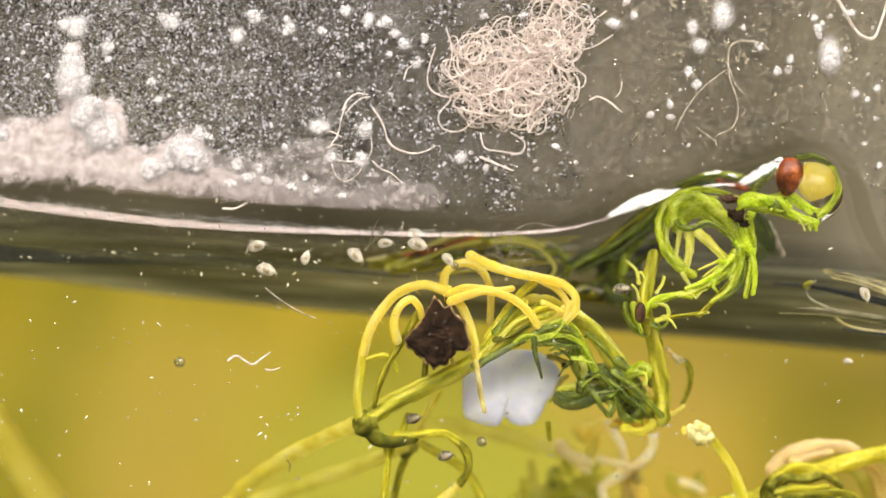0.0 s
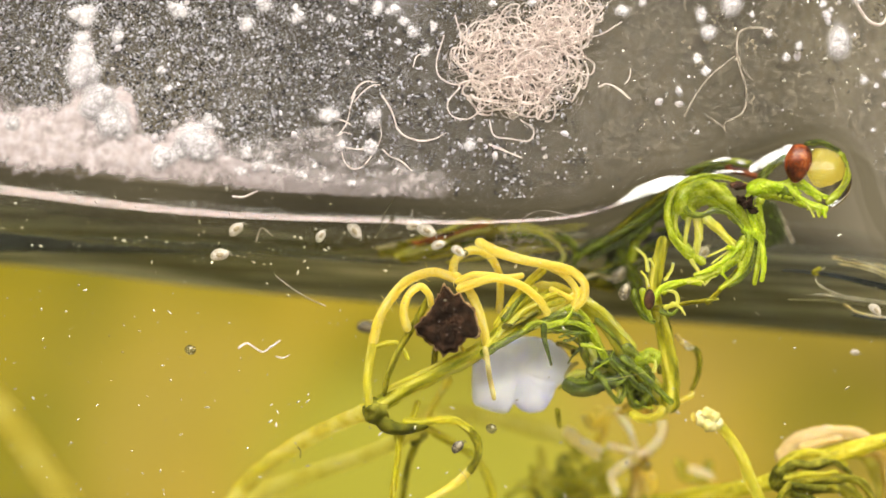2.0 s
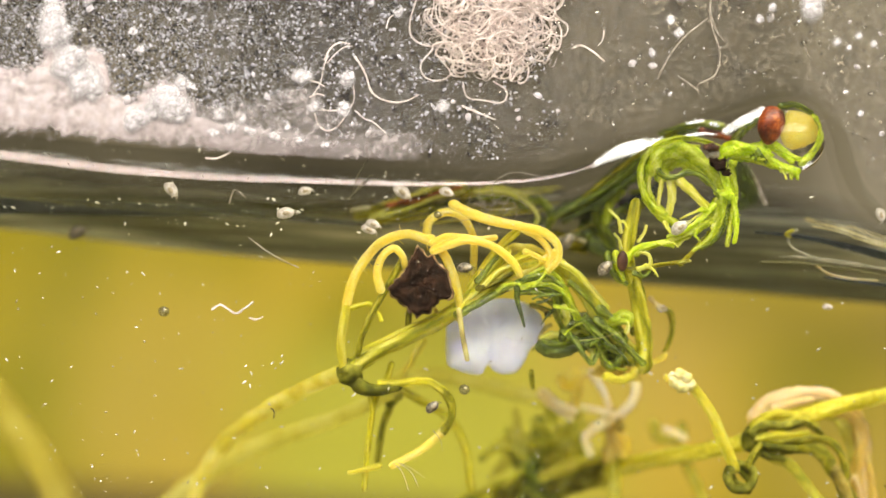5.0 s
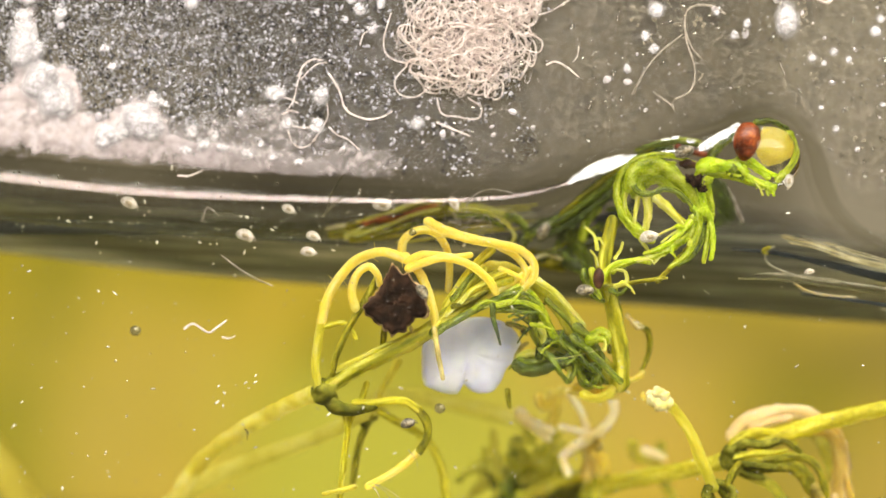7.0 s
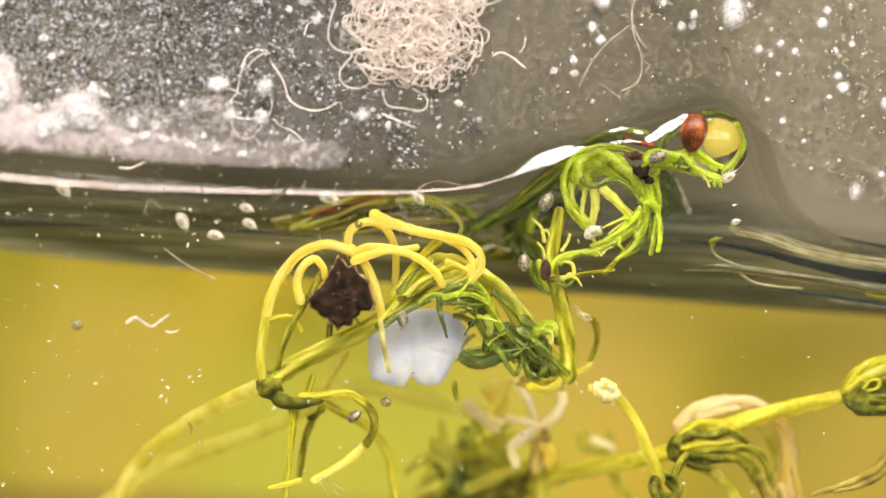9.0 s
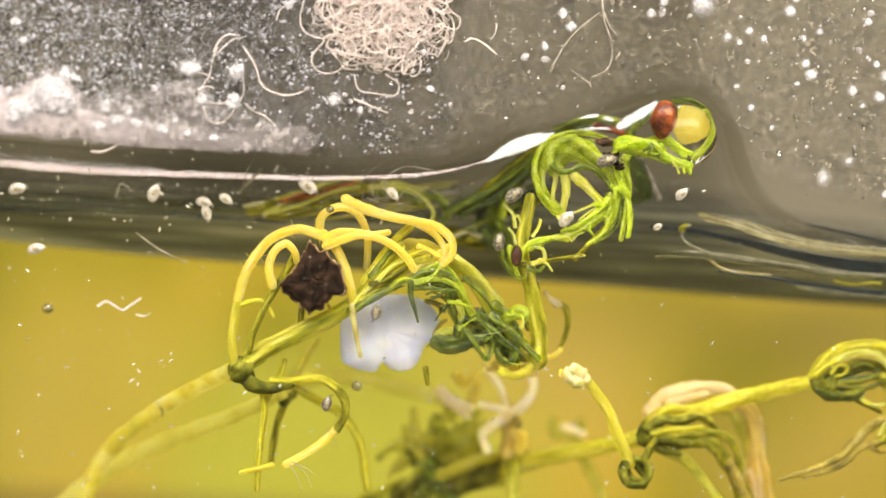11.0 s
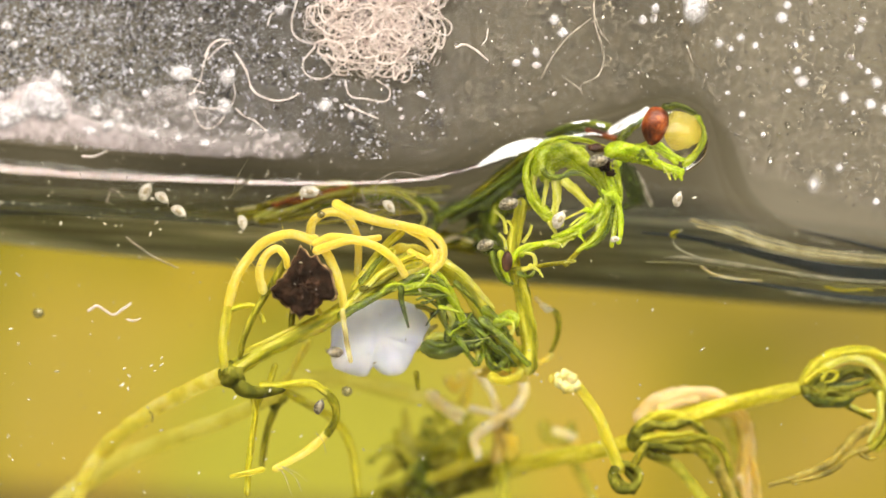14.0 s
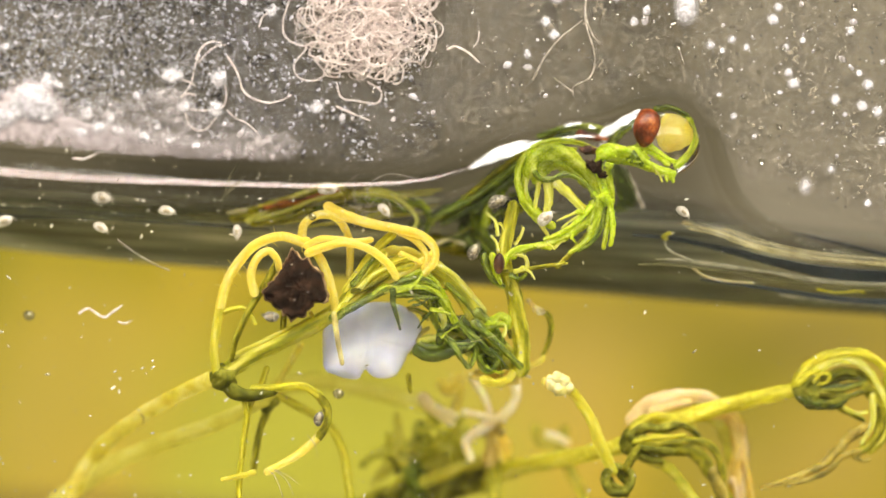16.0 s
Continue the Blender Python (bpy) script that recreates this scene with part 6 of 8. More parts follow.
low_leaf([(34.06, 4.9, -7.45), (34.63, 4.9, -7.69), (35.05, 4.9, -7.6)], 0.15, BROWN_OLIVE)
low_leaf([(20.51, 5.9, -7.17), (21.3, 5.9, -6.51), (22.34, 5.9, -6.52), (23.37, 5.9, -6.25)], 0.26, JOINT, 0.8)
low_leaf([(20.5, 5.9, -7.03), (21.16, 5.9, -7.67), (22.21, 5.9, -7.82), (23.25, 5.9, -7.83)], 0.28, JOINT, 0.8)
low_leaf([(30.4, 4.9, -3.8), (31.32, 4.9, -4.22), (32.38, 4.9, -4.36), (33.34, 4.9, -3.96)], 0.3, JOINT, 0.8)
low_leaf([(30.66, 5.1, -3.52), (31.85, 5.1, -3.65), (33.25, 5.1, -3.5), (34.42, 5.1, -3.09)], 0.2, JOINT, 0.8)
low_leaf([(32.45, 5.3, -2.94), (33.27, 5.3, -2.48), (34.12, 5.3, -2.57)], 0.2, JOINT, 0.8)
low_leaf([(30.79, 5, -3.98), (30.9, 5, -3.43), (31.36, 5, -2.86)], 0.24, JOINT, 0.8)
part("node", blob((21.01, 6.4, -7.51), 0.85, 0.7, 0.85, 0.4, 1.5, 21), JOINT, low, "dark olive swollen joint")
part("node", blob((31.4, 5.2, -3.79), 0.65, 0.55, 0.8, 0.4, 1.5, 22), JOINT, low, "dark olive swollen joint")

# ---- the blurred tuft low in the water ----
tuft = thing("pond_tuft", (9.89, 16.4, -11.75), "blurred tuft of pale and green pond stalks deeper down", "water plant")

def tuft_stalk(pts, r, m):
    stalk(tuft, "stalk", pts, r, r * 0.8, m)


tuft_stalk([(3.96, 17.5, -14.51), (6.92, 17, -12.94), (9.9, 16.4, -11.94), (13.29, 15.9, -11.5)], 0.9, STRIPED)
tuft_stalk([(8.36, 15.9, -12.15), (9.79, 15.4, -11.25), (12.4, 15.4, -10.35), (14.28, 15.4, -9.87)], 0.7, TUFT)
tuft_stalk([(8.5, 15.4, -11.7), (8.02, 15.4, -10.23), (8.65, 15.4, -8.3), (9.54, 15.4, -7.31)], 0.5, TUFT)
tuft_stalk([(9.04, 15.4, -11.3), (9.51, 15.4, -9.76), (10.38, 15.4, -8.58)], 0.5, TUFT)
tuft_stalk([(6.71, 16.4, -10.02), (7.85, 16.4, -9.77), (9.39, 16.4, -9.87)], 0.45, TUFT)
tuft_stalk([(9.03, 16.4, -10.27), (10.54, 16.4, -9.81), (11.64, 16.4, -8.98)], 0.5, TUFT)
tuft_stalk([(6.37, 17, -10.3), (8.04, 17, -9.43), (10.15, 17, -9.12), (11.74, 17, -9.8)], 0.45, TUFT)
tuft_stalk([(8.23, 11, -5.81), (9.22, 11, -6.54), (10.32, 11, -6.87)], 0.4, STAR)
tuft_stalk([(8.55, 11, -6.36), (9.38, 11, -6.89), (10.22, 11, -7.41)], 0.26, STAR)
tuft_stalk([(10.85, 10.6, -6.55), (12.24, 10.6, -6.76), (13.48, 10.6, -6.9)], 0.26, STAR)
tuft_stalk([(11.21, 10.6, -4.31), (12, 10.6, -5.34), (12.51, 10.6, -6.45)], 0.28, STAR)
tuft_stalk([(13.86, 10.4, -4.2), (14.15, 10.4, -5.34), (13.63, 10.4, -6.3), (12.67, 10.4, -7.07)], 0.34, STAR)
tuft_stalk([(12.71, 10.8, -7.1), (11.47, 10.8, -8.04), (11.14, 10.8, -8.49), (11.49, 10.8, -9.47)], 0.36, STAR)
tuft_stalk([(12.8, 11.6, -7.17), (13.09, 11.7, -9.26), (13.48, 11.8, -12.87)], 0.5, TUFT)
tuft_stalk([(13.24, 11, -8.1), (13.63, 11, -8.65), (13.61, 11, -9.37)], 0.4, YELLOW)
tuft_stalk([(10.18, 12, -4.51), (10.6, 12, -5.44), (10.37, 12, -6.4)], 0.4, YELLOW)
tuft_stalk([(7.41, 14, -13.53), (8.03, 14, -11.65), (8.3, 14, -10.01)], 0.5, TUFT_DARK)
tuft_stalk([(8.18, 14, -12.75), (8.92, 14, -11.6), (9.78, 14, -11.03)], 0.45, TUFT_DARK)
tuft_stalk([(7.86, 14.4, -9.85), (8.71, 14.4, -9.21), (9.78, 14.4, -9.37)], 0.4, TUFT_DARK)
tuft_stalk([(9.59, 15, -12.81), (11.41, 15, -11.81), (13.26, 15, -11.03)], 0.5, LEAF_OLIVE)
tuft_stalk([(9.23, 10.3, -4.81), (9.8, 10.3, -5.31), (10.81, 10.3, -4.17)], 0.36, YELLOW)
tuft_stalk([(18.46, 16.4, -9.73), (19.54, 16.4, -11.59), (20.43, 16.4, -13.45)], 0.4, TUFT)
tuft_stalk([(16.25, 15.4, -7.67), (16.69, 15.4, -8.59), (18.04, 15.4, -8.59), (18.17, 15.4, -7.56)], 0.4, TUFT)
tuft_stalk([(16.97, 14.9, -7.97), (17.74, 14.9, -8.18), (18.33, 14.9, -8.45)], 0.3, STAR)
tuft_stalk([(8.34, 14, -7.78), (8.16, 14, -9.1), (8.01, 14, -10.41), (8.24, 14, -11.62)], 0.42, TUFT_DARK)
tuft_stalk([(7.86, 13.6, -10.74), (8.37, 13.6, -11.71), (9.09, 13.6, -12.56), (9.77, 13.6, -13.22)], 0.7, LEAF_DARK)
tuft_stalk([(6.06, 14.4, -13.05), (7.32, 14.4, -12.24), (8.61, 14.4, -11.8)], 0.6, LEAF_OLIVE)
tuft_stalk([(9.16, 13.8, -12.21), (10.56, 13.8, -11.84), (11.8, 13.8, -11.32), (12.98, 13.8, -10.48)], 0.85, LEAF_OLIVE)
tuft_stalk([(8.7, 13.2, -11.42), (9.96, 13.2, -10.84), (11.23, 13.2, -10.25), (12.44, 13.2, -9.92)], 0.42, LIME)
tuft_stalk([(12.77, 11.4, -6.96), (12.97, 11.4, -8.4), (12.79, 11.4, -9.67)], 0.6, AMBER_LEAF)
tuft_stalk([(13.69, 11, -8.32), (13.87, 11, -9.03)], 0.36, YELLOW)
part("crumb", blob((13.2, 10, -7.58), 0.3, 0.3, 0.34, 0.5, 1.6, 31), BROWN_OLIVE, tuft, "brown crumb")
wisps(tuft, "leaf", [(8.29, 13.6, -10.02), (9.52, 13.6, -8.84), (9, 14.4, -11.55), (11.08, 13.6, -9.86), (7.38, 14.4, -9.79)], 26, 0.8, 0.8, 0.38, (TUFT, TUFT, TUFT_DARK, TUFT, BACK_STEM), 29)

# ---- pale strands under the surface, with strips that stand for its reflections ----
def ribbon_strand(pts, wide, m, label):
    """A flat strip drawn out along the surface, standing for a streak of reflection."""
    single("reflection_strip", tube(pts, 0.06, wide, 14, 8, 0, 0.06, seed=next(SEEDS), flat=0.16), m, label, "water weed", "weed under the surface")


_gold, _low, _deep = (
    (Vector((22.78, 4.8, 5.88)), Vector((24.74, 4.8, 5.57)), Vector((27.13, 4.8, 4.94)), Vector((29.6, 4.8, 4.52)), Vector((32.75, 4.8, 4.35)), Vector((36.63, 4.8, 4.33)), Vector((41.93, 4.8, 4.48))),
    (Vector((20.35, 5, 3.27)), Vector((22.76, 5, 3.36)), Vector((25.9, 5, 3.15)), Vector((28.69, 5, 2.93)), Vector((31.86, 5, 2.69)), Vector((36.07, 5, 2.75)), Vector((41.74, 5, 3.02))),
    (Vector((20.03, 5.6, 5.06)), Vector((22.82, 5.6, 4.97)), Vector((25.99, 5.6, 4.49)), Vector((28.83, 5.6, 3.99)), Vector((32.02, 5.6, 3.58)), Vector((36.29, 5.6, 3.44)), Vector((42, 5.6, 3.6))))
ribbon_strand([(-2.03, 8.6, 4.06), (-5.52, 8.6, 4.11), (-9.36, 8.6, 4.21), (-14.89, 8.6, 4.2), (-20.02, 8.6, 4), (-26.82, 8.6, 3.76), (-34.23, 8.6, 3.47)], 0.75, SOFT_REFLECTION, "soft blue-grey strip standing for a dark reflection under the surface")
_rnd = random.Random(41)
ribbon_strand(_gold, 0.36, OLIVE_REFLECTION, "olive-gold strip standing for a reflection under the surface")
ribbon_strand(_low, 0.16, OLIVE_REFLECTION, "olive-gold strip standing for a reflection under the surface")
ribbon_strand(_deep, 0.62, BLUE_REFLECTION, "blue-black strip standing for a dark reflection under the surface")
ribbon_strand([p + Vector((7, 0.2, 0.9)) for p in _deep[1:]], 0.3, BLUE_REFLECTION, "blue-black strip standing for a dark reflection under the surface")
ribbon_strand([p + Vector((1.5, 0.2, -0.75)) for p in _low[1:]], 0.26, BLUE_REFLECTION, "blue-black strip standing for a dark reflection under the surface")
# fine strands laid over the strips as thin reflection lines
for k in range(24):
    path, spread, fade = ((_gold, 0.40, 0.5), (_gold, 0.46, 0.5), (_gold, 0.5, 0.4), (_low, 0.5, 0.8))[k % 4]
    d = _rnd.uniform(-spread, spread)
    first = _rnd.choice((0, 1, 2, 3)) if k % 4 == 3 else _rnd.choice((0, 0, 0, 1))
    pts = [p + Vector((_rnd.uniform(-0.15, 0.15), -0.25 + _rnd.uniform(-0.1, 0.1), d * (1 - (1 - fade) * i / 6) + _rnd.uniform(-0.03, 0.03))) for i, p in enumerate(path)][first:]
    pts[0] = pts[0].lerp(pts[1], _rnd.uniform(0, 0.6))
    kind = GREY_STRAND if k % 4 in (1, 3) else GOLD_STRAND
    single("floating_strand", tube(pts, _rnd.uniform(0.016, 0.04), 0.02, 6, 8, 0, 0.1, seed=next(SEEDS)), kind, ("hair-thin pale gold reflection" if kind is GOLD_STRAND else "thin grey-olive reflection") + " strand floating under the surface", "strand", "strands under the surface")


def lone_strand(pts, r, m, label):
    single("floating_strand", tube(pts, r, r * 0.7, 8, 8, 0, 0.1, seed=next(SEEDS)), m, label, "strand", "strands under the surface")


lone_strand([(22.43, 5.2, 5.33), (22.03, 5.2, 5.03), (21.99, 5.2, 4.48), (22.64, 5.2, 4.04), (23.91, 5.2, 3.65)], 0.08, GREY_STRAND, 'small hooked grey-olive strand')
lone_strand([(22.15, 5.2, 5.25), (21.82, 5.2, 5.02), (22.03, 5.2, 4.89)], 0.16, OLIVE, 'small olive leaf scrap at the end of a strand')
lone_strand([(23.72, 5.2, 3.26), (24.58, 5.2, 2.8), (25.91, 5.2, 2.61), (27.51, 5.2, 2.61)], 0.085, PALE, 'short pale curved strand floating under the surface')
lone_strand([(31.58, 5.6, 2.51), (32.65, 5.6, 2.37), (33.85, 5.6, 2.52), (35.18, 5.6, 2.74)], 0.07, YELLOW_GREEN, 'short pale green scrap floating under the surface')
lone_strand([(31.92, 5.6, 2.77), (33.13, 5.6, 2.75), (34.56, 5.6, 2.46)], 0.06, YELLOW_GREEN, 'short pale green scrap floating under the surface')
lone_strand([(29.85, 7.4, 2.08), (32.38, 7.4, 1.89), (35.64, 7.4, 1.81), (39.27, 7.4, 1.94)], 0.08, GREY_STRAND, 'grey-olive strand floating under the surface')
lone_strand([(23.45, 7, 6.14), (24.52, 7, 6.08), (25.31, 7, 5.95)], 0.11, PALE, 'short pale blade floating under the surface')

# ---- on the pane above the water ----
def crust_disc(bm, at, rx, rz, seed, reach=1.5, rise=0.3, rough=1.0):
    """A low domed crust with an uneven edge that thins out to nothing."""
    layer = bm.loops.layers.uv.verify()
    at, turns, steps = Vector(at), 30, 9
    rings = []
    for i in range(steps + 1):
        k = i / steps
        ring = []
        for j in range(turns):
            a = 2 * math.pi * j / turns
            d = Vector((math.cos(a), seed * 1.7, math.sin(a)))
            edge = 1 + rough * (0.34 * noise.noise(d * 1.1) + 0.24 * noise.noise(d * 2.6))
            p = Vector((math.cos(a) * rx * k * edge, 0, math.sin(a) * rz * k * edge))
            p.y = -rise * min(rx, rz) * (1 - k * k) * (1 + 0.7 * rough * noise.noise((p + at) * 4.0)) - 0.02 * rough * noise.noise((p + at) * 9.0)
            ring.append(bm.verts.new(at + p))
        rings.append((min(1.0, (1 - k) * reach), ring))
    for (u, a), (v, b) in zip(rings, rings[1:]):
        for j in range(turns):
            f = bm.faces.new((a[j], a[(j + 1) % turns], b[(j + 1) % turns], b[j]))
            for l, w in zip(f.loops, (u, u, v, v)):
                l[layer].uv = (0.5, w)
    return bm


def fibre_ball():
    rnd = random.Random(5)
    bm = bmesh.new()
    c = Vector((3.09, 0.35, 15.73))
    top = Vector((5.59, 0.35, 18.62)) - c
    for k in range(240):
        a, d = rnd.uniform(0, 2 * math.pi), math.sqrt(rnd.random())
        upper = k % 5 == 0
        wide, tall = (1.9, 1.6) if upper else (3.7, 2.9)
        mid = top if upper else Vector((0, 0, -0.3))
        p = Vector((math.cos(a) * d * wide * 0.85, rnd.uniform(-0.25, 0.4), math.sin(a) * d * tall * 0.85))
        heading, turn = rnd.uniform(0, 2 * math.pi), rnd.choice((-1, 1)) * rnd.uniform(0.3, 0.85)
        pts = []
        for s in range(rnd.randint(7, 14)):
            pts.append(c + mid + p)
            turn += rnd.uniform(-0.14, 0.14)
            turn = max(-1.0, min(1.0, turn))
            heading += turn
            step = rnd.uniform(0.4, 0.7)
            p = p + Vector((math.cos(heading) * step, rnd.uniform(-0.08, 0.08), math.sin(heading) * step))
            if (p.x / wide) ** 2 + (p.z / tall) ** 2 > rnd.uniform(0.9, 1.35):
                heading += 1.5
                p = p * 0.92
            p.y = max(-0.25, min(0.6, p.y))
        tube(pts, rnd.uniform(0.042, 0.066) if k < 80 else rnd.uniform(0.014, 0.028), None, 5, 4, 0, 0.0, bm)
    tube([(-1.25, 0.3, 16.82), (-1.57, 0.3, 15.32), (-1.34, 0.3, 14.42), (-0.41, 0.3, 14.03), (0.54, 0.3, 14.33)], 0.046, None, 6, 6, 0, 0.0, bm)
    tube([(-0.23, 0.3, 13.79), (-0.79, 0.3, 12.93), (-0.45, 0.3, 12.21), (0.52, 0.3, 12.15), (1.43, 0.3, 12.99)], 0.046, None, 6, 6, 0, 0.0, bm)
    tube([(1.65, 0.3, 12.13), (1.97, 0.3, 11.28), (2.84, 0.3, 11.15), (3.97, 0.3, 11.1), (4.19, 0.3, 11.76), (3.41, 0.3, 12.26)], 0.046, None, 6, 6, 0, 0.0, bm)
    tube([(6.16, 0.3, 17.18), (7.6, 0.3, 17.44), (8.84, 0.3, 18.28)], 0.046, None, 6, 6, 0, 0.0, bm)
    tube([(4.78, 0.3, 18.55), (5.49, 0.3, 20.08), (6.67, 0.3, 19.34), (7.22, 0.3, 18.24), (6.48, 0.3, 17.2)], 0.046, None, 6, 6, 0, 0.0, bm)
    tube([(5.5, 0.3, 19.92), (6.68, 0.3, 19.18), (7.66, 0.3, 19.09), (8.34, 0.3, 19.63)], 0.046, None, 6, 6, 0, 0.0, bm)
    tube([(6.54, 0.3, 16.22), (7.38, 0.3, 15.79), (7.26, 0.3, 15.13), (6.44, 0.3, 15.24)], 0.046, None, 6, 6, 0, 0.0, bm)
    tube([(-0.69, 0.3, 18), (-0.27, 0.3, 16.72), (-0.35, 0.3, 15.41), (0.25, 0.3, 14.8)], 0.046, None, 6, 6, 0, 0.0, bm)
    single("fibre_ball", bm, SOFT_FIBRE, "matted ball of fine cream fibres stuck to the pane", "fibres")


fibre_ball()
_haze = bmesh.new()
for at, rx, rz in (((2.9, 0.75, 15.4), 3.7, 2.9), ((3.6, 0.72, 15.9), 2.6, 1.9), ((5.6, 0.78, 18.4), 1.8, 1.6)):
    crust_disc(_haze, at, rx, rz, at[0], 1.7, 0.02)
single("fibre_haze", _haze, HAZE, "thin pale haze of finest fibres on the pane", "fibres", kind="stuff")

def lone_fibre(pts, r, label):
    single("fibre", tube(pts, r * 0.72, r * 0.45, 6, 7, 0, 0.3, seed=next(SEEDS)), DARK_SPECK if "dark" in label else DULL_FIBRE if "tan " in label or "hair" in label else FIBRE, label, "fibre", "loose fibres")


lone_fibre([(-4.54, 0.3, 13.12), (-4.12, 0.3, 12.57), (-3.76, 0.3, 11.9), (-3.53, 0.3, 11.28), (-3, 0.3, 10.87), (-2.1, 0.3, 10.68), (-1.36, 0.3, 10.86), (-0.78, 0.3, 11.23)], 0.085, "long cream fibre bent on the pane")
lone_fibre([(-6.28, 0.3, 12.86), (-5.95, 0.3, 13.52), (-5.47, 0.3, 13.88), (-4.91, 0.3, 13.86)], 0.075, "cream fibre bent on the pane")
lone_fibre([(-6.08, 0.35, 12.69), (-5.63, 0.35, 13.3), (-5.15, 0.35, 13.66), (-4.71, 0.35, 13.75)], 0.06, "cream fibre bent on the pane")
lone_fibre([(-6.1, 0.3, 13.06), (-6.3, 0.3, 12.28), (-6.43, 0.3, 11.44), (-6.92, 0.3, 10.45), (-6.56, 0.3, 9.9)], 0.05, "thin cream fibre on the pane")
lone_fibre([(-7.19, 0.3, 11.64), (-6.68, 0.3, 11.55), (-6.17, 0.3, 11.33)], 0.06, "short cream fibre on the pane")
lone_fibre([(-6.99, 0.3, 10.64), (-6.57, 0.3, 10.86), (-6.13, 0.3, 10.8)], 0.06, "short cream fibre on the pane")
lone_fibre([(-6.7, 0.3, 10.09), (-6, 0.3, 9.95), (-5.26, 0.3, 10.03), (-4.59, 0.3, 10.24)], 0.06, "short cream fibre on the pane")
lone_fibre([(-6.62, 0.3, 9.77), (-6.32, 0.3, 9.1), (-5.8, 0.3, 8.82), (-5.26, 0.3, 9.11), (-4.86, 0.3, 9.71), (-4.43, 0.3, 10.7), (-4.55, 0.3, 11.52)], 0.05, "cream fibre loop on the pane")
lone_fibre([(-4.32, 0.3, 10.07), (-3.79, 0.3, 9.66), (-3.21, 0.3, 9.45), (-2.48, 0.3, 8.87)], 0.06, "short cream fibre on the pane")
lone_fibre([(12.73, 0.3, 13.08), (13.36, 0.3, 14.49), (14.17, 0.3, 15.62), (15.37, 0.3, 16.72)], 0.08, "stiff tan fibre on the pane")
lone_fibre([(17.75, 0.3, 18.06), (16.92, 0.3, 18.46), (15.79, 0.3, 18.32), (15.47, 0.3, 17.67), (15.61, 0.3, 16.37), (16.06, 0.3, 15.2), (16.21, 0.3, 14.3), (15.93, 0.3, 13.43), (15.06, 0.3, 12.88), (15.09, 0.3, 12.33)], 0.085, "bent tan fibre on the pane")
lone_fibre([(14.01, 0.3, 13.2), (14.55, 0.3, 12.88), (15.08, 0.3, 12.53)], 0.06, "short tan fibre on the pane")
lone_fibre([(15.55, 0.3, 16.86), (15.99, 0.3, 15.91), (16.47, 0.3, 15.42)], 0.06, "short tan fibre on the pane")
lone_fibre([(7.75, 0.3, 14.45), (8.25, 0.3, 14.65), (8.92, 0.3, 14.37), (9.62, 0.3, 13.86)], 0.085, "short curved cream fibre on the pane")
lone_fibre([(9.49, 0.3, 15.61), (9.46, 0.3, 15.06), (9.22, 0.3, 14.71)], 0.06, "short cream fibre on the pane")
lone_fibre([(1.75, 0.3, 10.74), (2.67, 0.3, 10.42), (3.65, 0.3, 10.1)], 0.085, "short cream fibre on the pane")
lone_fibre([(-12.59, 0.5, 6.82), (-11.95, 0.5, 6.86), (-11.27, 0.5, 7.2)], 0.10, "short pale fibre at the water line")
lone_fibre([(20.95, 0.3, 15.61), (21.35, 0.3, 14.66)], 0.05, "short tan fibre on the pane")
lone_fibre([(21.39, 0.3, 21.54), (22, 0.3, 20.53), (22.86, 0.3, 19.34), (23.68, 0.3, 19.14), (24.12, 0.3, 20.25), (24.39, 0.3, 21.43)], 0.14, "thick pale fibre on the pane")
lone_fibre([(-2.89, 0.3, 14.9), (-2.71, 0.3, 15.5), (-2.15, 0.3, 15.87)], 0.06, "short cream fibre on the pane")
lone_fibre([(-9.88, 0.8, 2.49), (-8.93, 0.8, 1.85), (-7.93, 0.8, 1.34), (-6.94, 0.8, 0.97)], 0.06, "fine white hair drifting by the pane")
lone_fibre([(-11.63, 0.6, -1.72), (-11.2, 0.6, -1.44), (-10.81, 0.6, -1.6), (-10.25, 0.6, -1.85), (-9.79, 0.6, -1.53), (-9.34, 0.6, -1.15)], 0.09, "crooked white thread on the pane")
lone_fibre([(-9.5, 0.6, -2.05), (-9.11, 0.6, -2.12), (-8.74, 0.6, -1.94)], 0.06, "small white thread on the pane")
lone_fibre([(-4.15, 0.8, 5.4), (-3.99, 0.8, 6.29), (-3.63, 0.8, 7.06), (-3.43, 0.8, 7.4)], 0.09, "dark bristle on the pane")
lone_fibre([(-4.29, 0.8, 5.14), (-3.77, 0.8, 5.88), (-3.11, 0.8, 6.51)], 0.07, "dark bristle on the pane")
lone_fibre([(-7.91, 0.8, -7.08), (-7.74, 0.8, -7.29), (-7.74, 0.8, -7.67)], 0.06, "dark bristle on the pane")
lone_fibre([(-11.15, 0.8, 4.33), (-10.89, 0.8, 5.16), (-10.22, 0.8, 4.72)], 0.05, "fine grey hair on the pane")
lone_fibre([(-0.86, 3, -9.97), (-0.31, 3, -10.46), (0.15, 3, -11.53)], 0.03, "fine pale hair by the hanging stalk")
lone_fibre([(-0.67, 3, -9.89), (0.21, 3, -10.43), (0.72, 3, -11.3)], 0.03, "fine pale hair by the hanging stalk")
lone_fibre([(-0.47, 3, -9.95), (0.26, 3, -10.23), (1.01, 3, -10.71)], 0.025, "fine pale hair by the hanging stalk")
lone_fibre([(1.29, 3, -7.9), (1.78, 3, -8.46), (1.96, 3, -9.16)], 0.025, "fine pale hair by the hanging stalk")
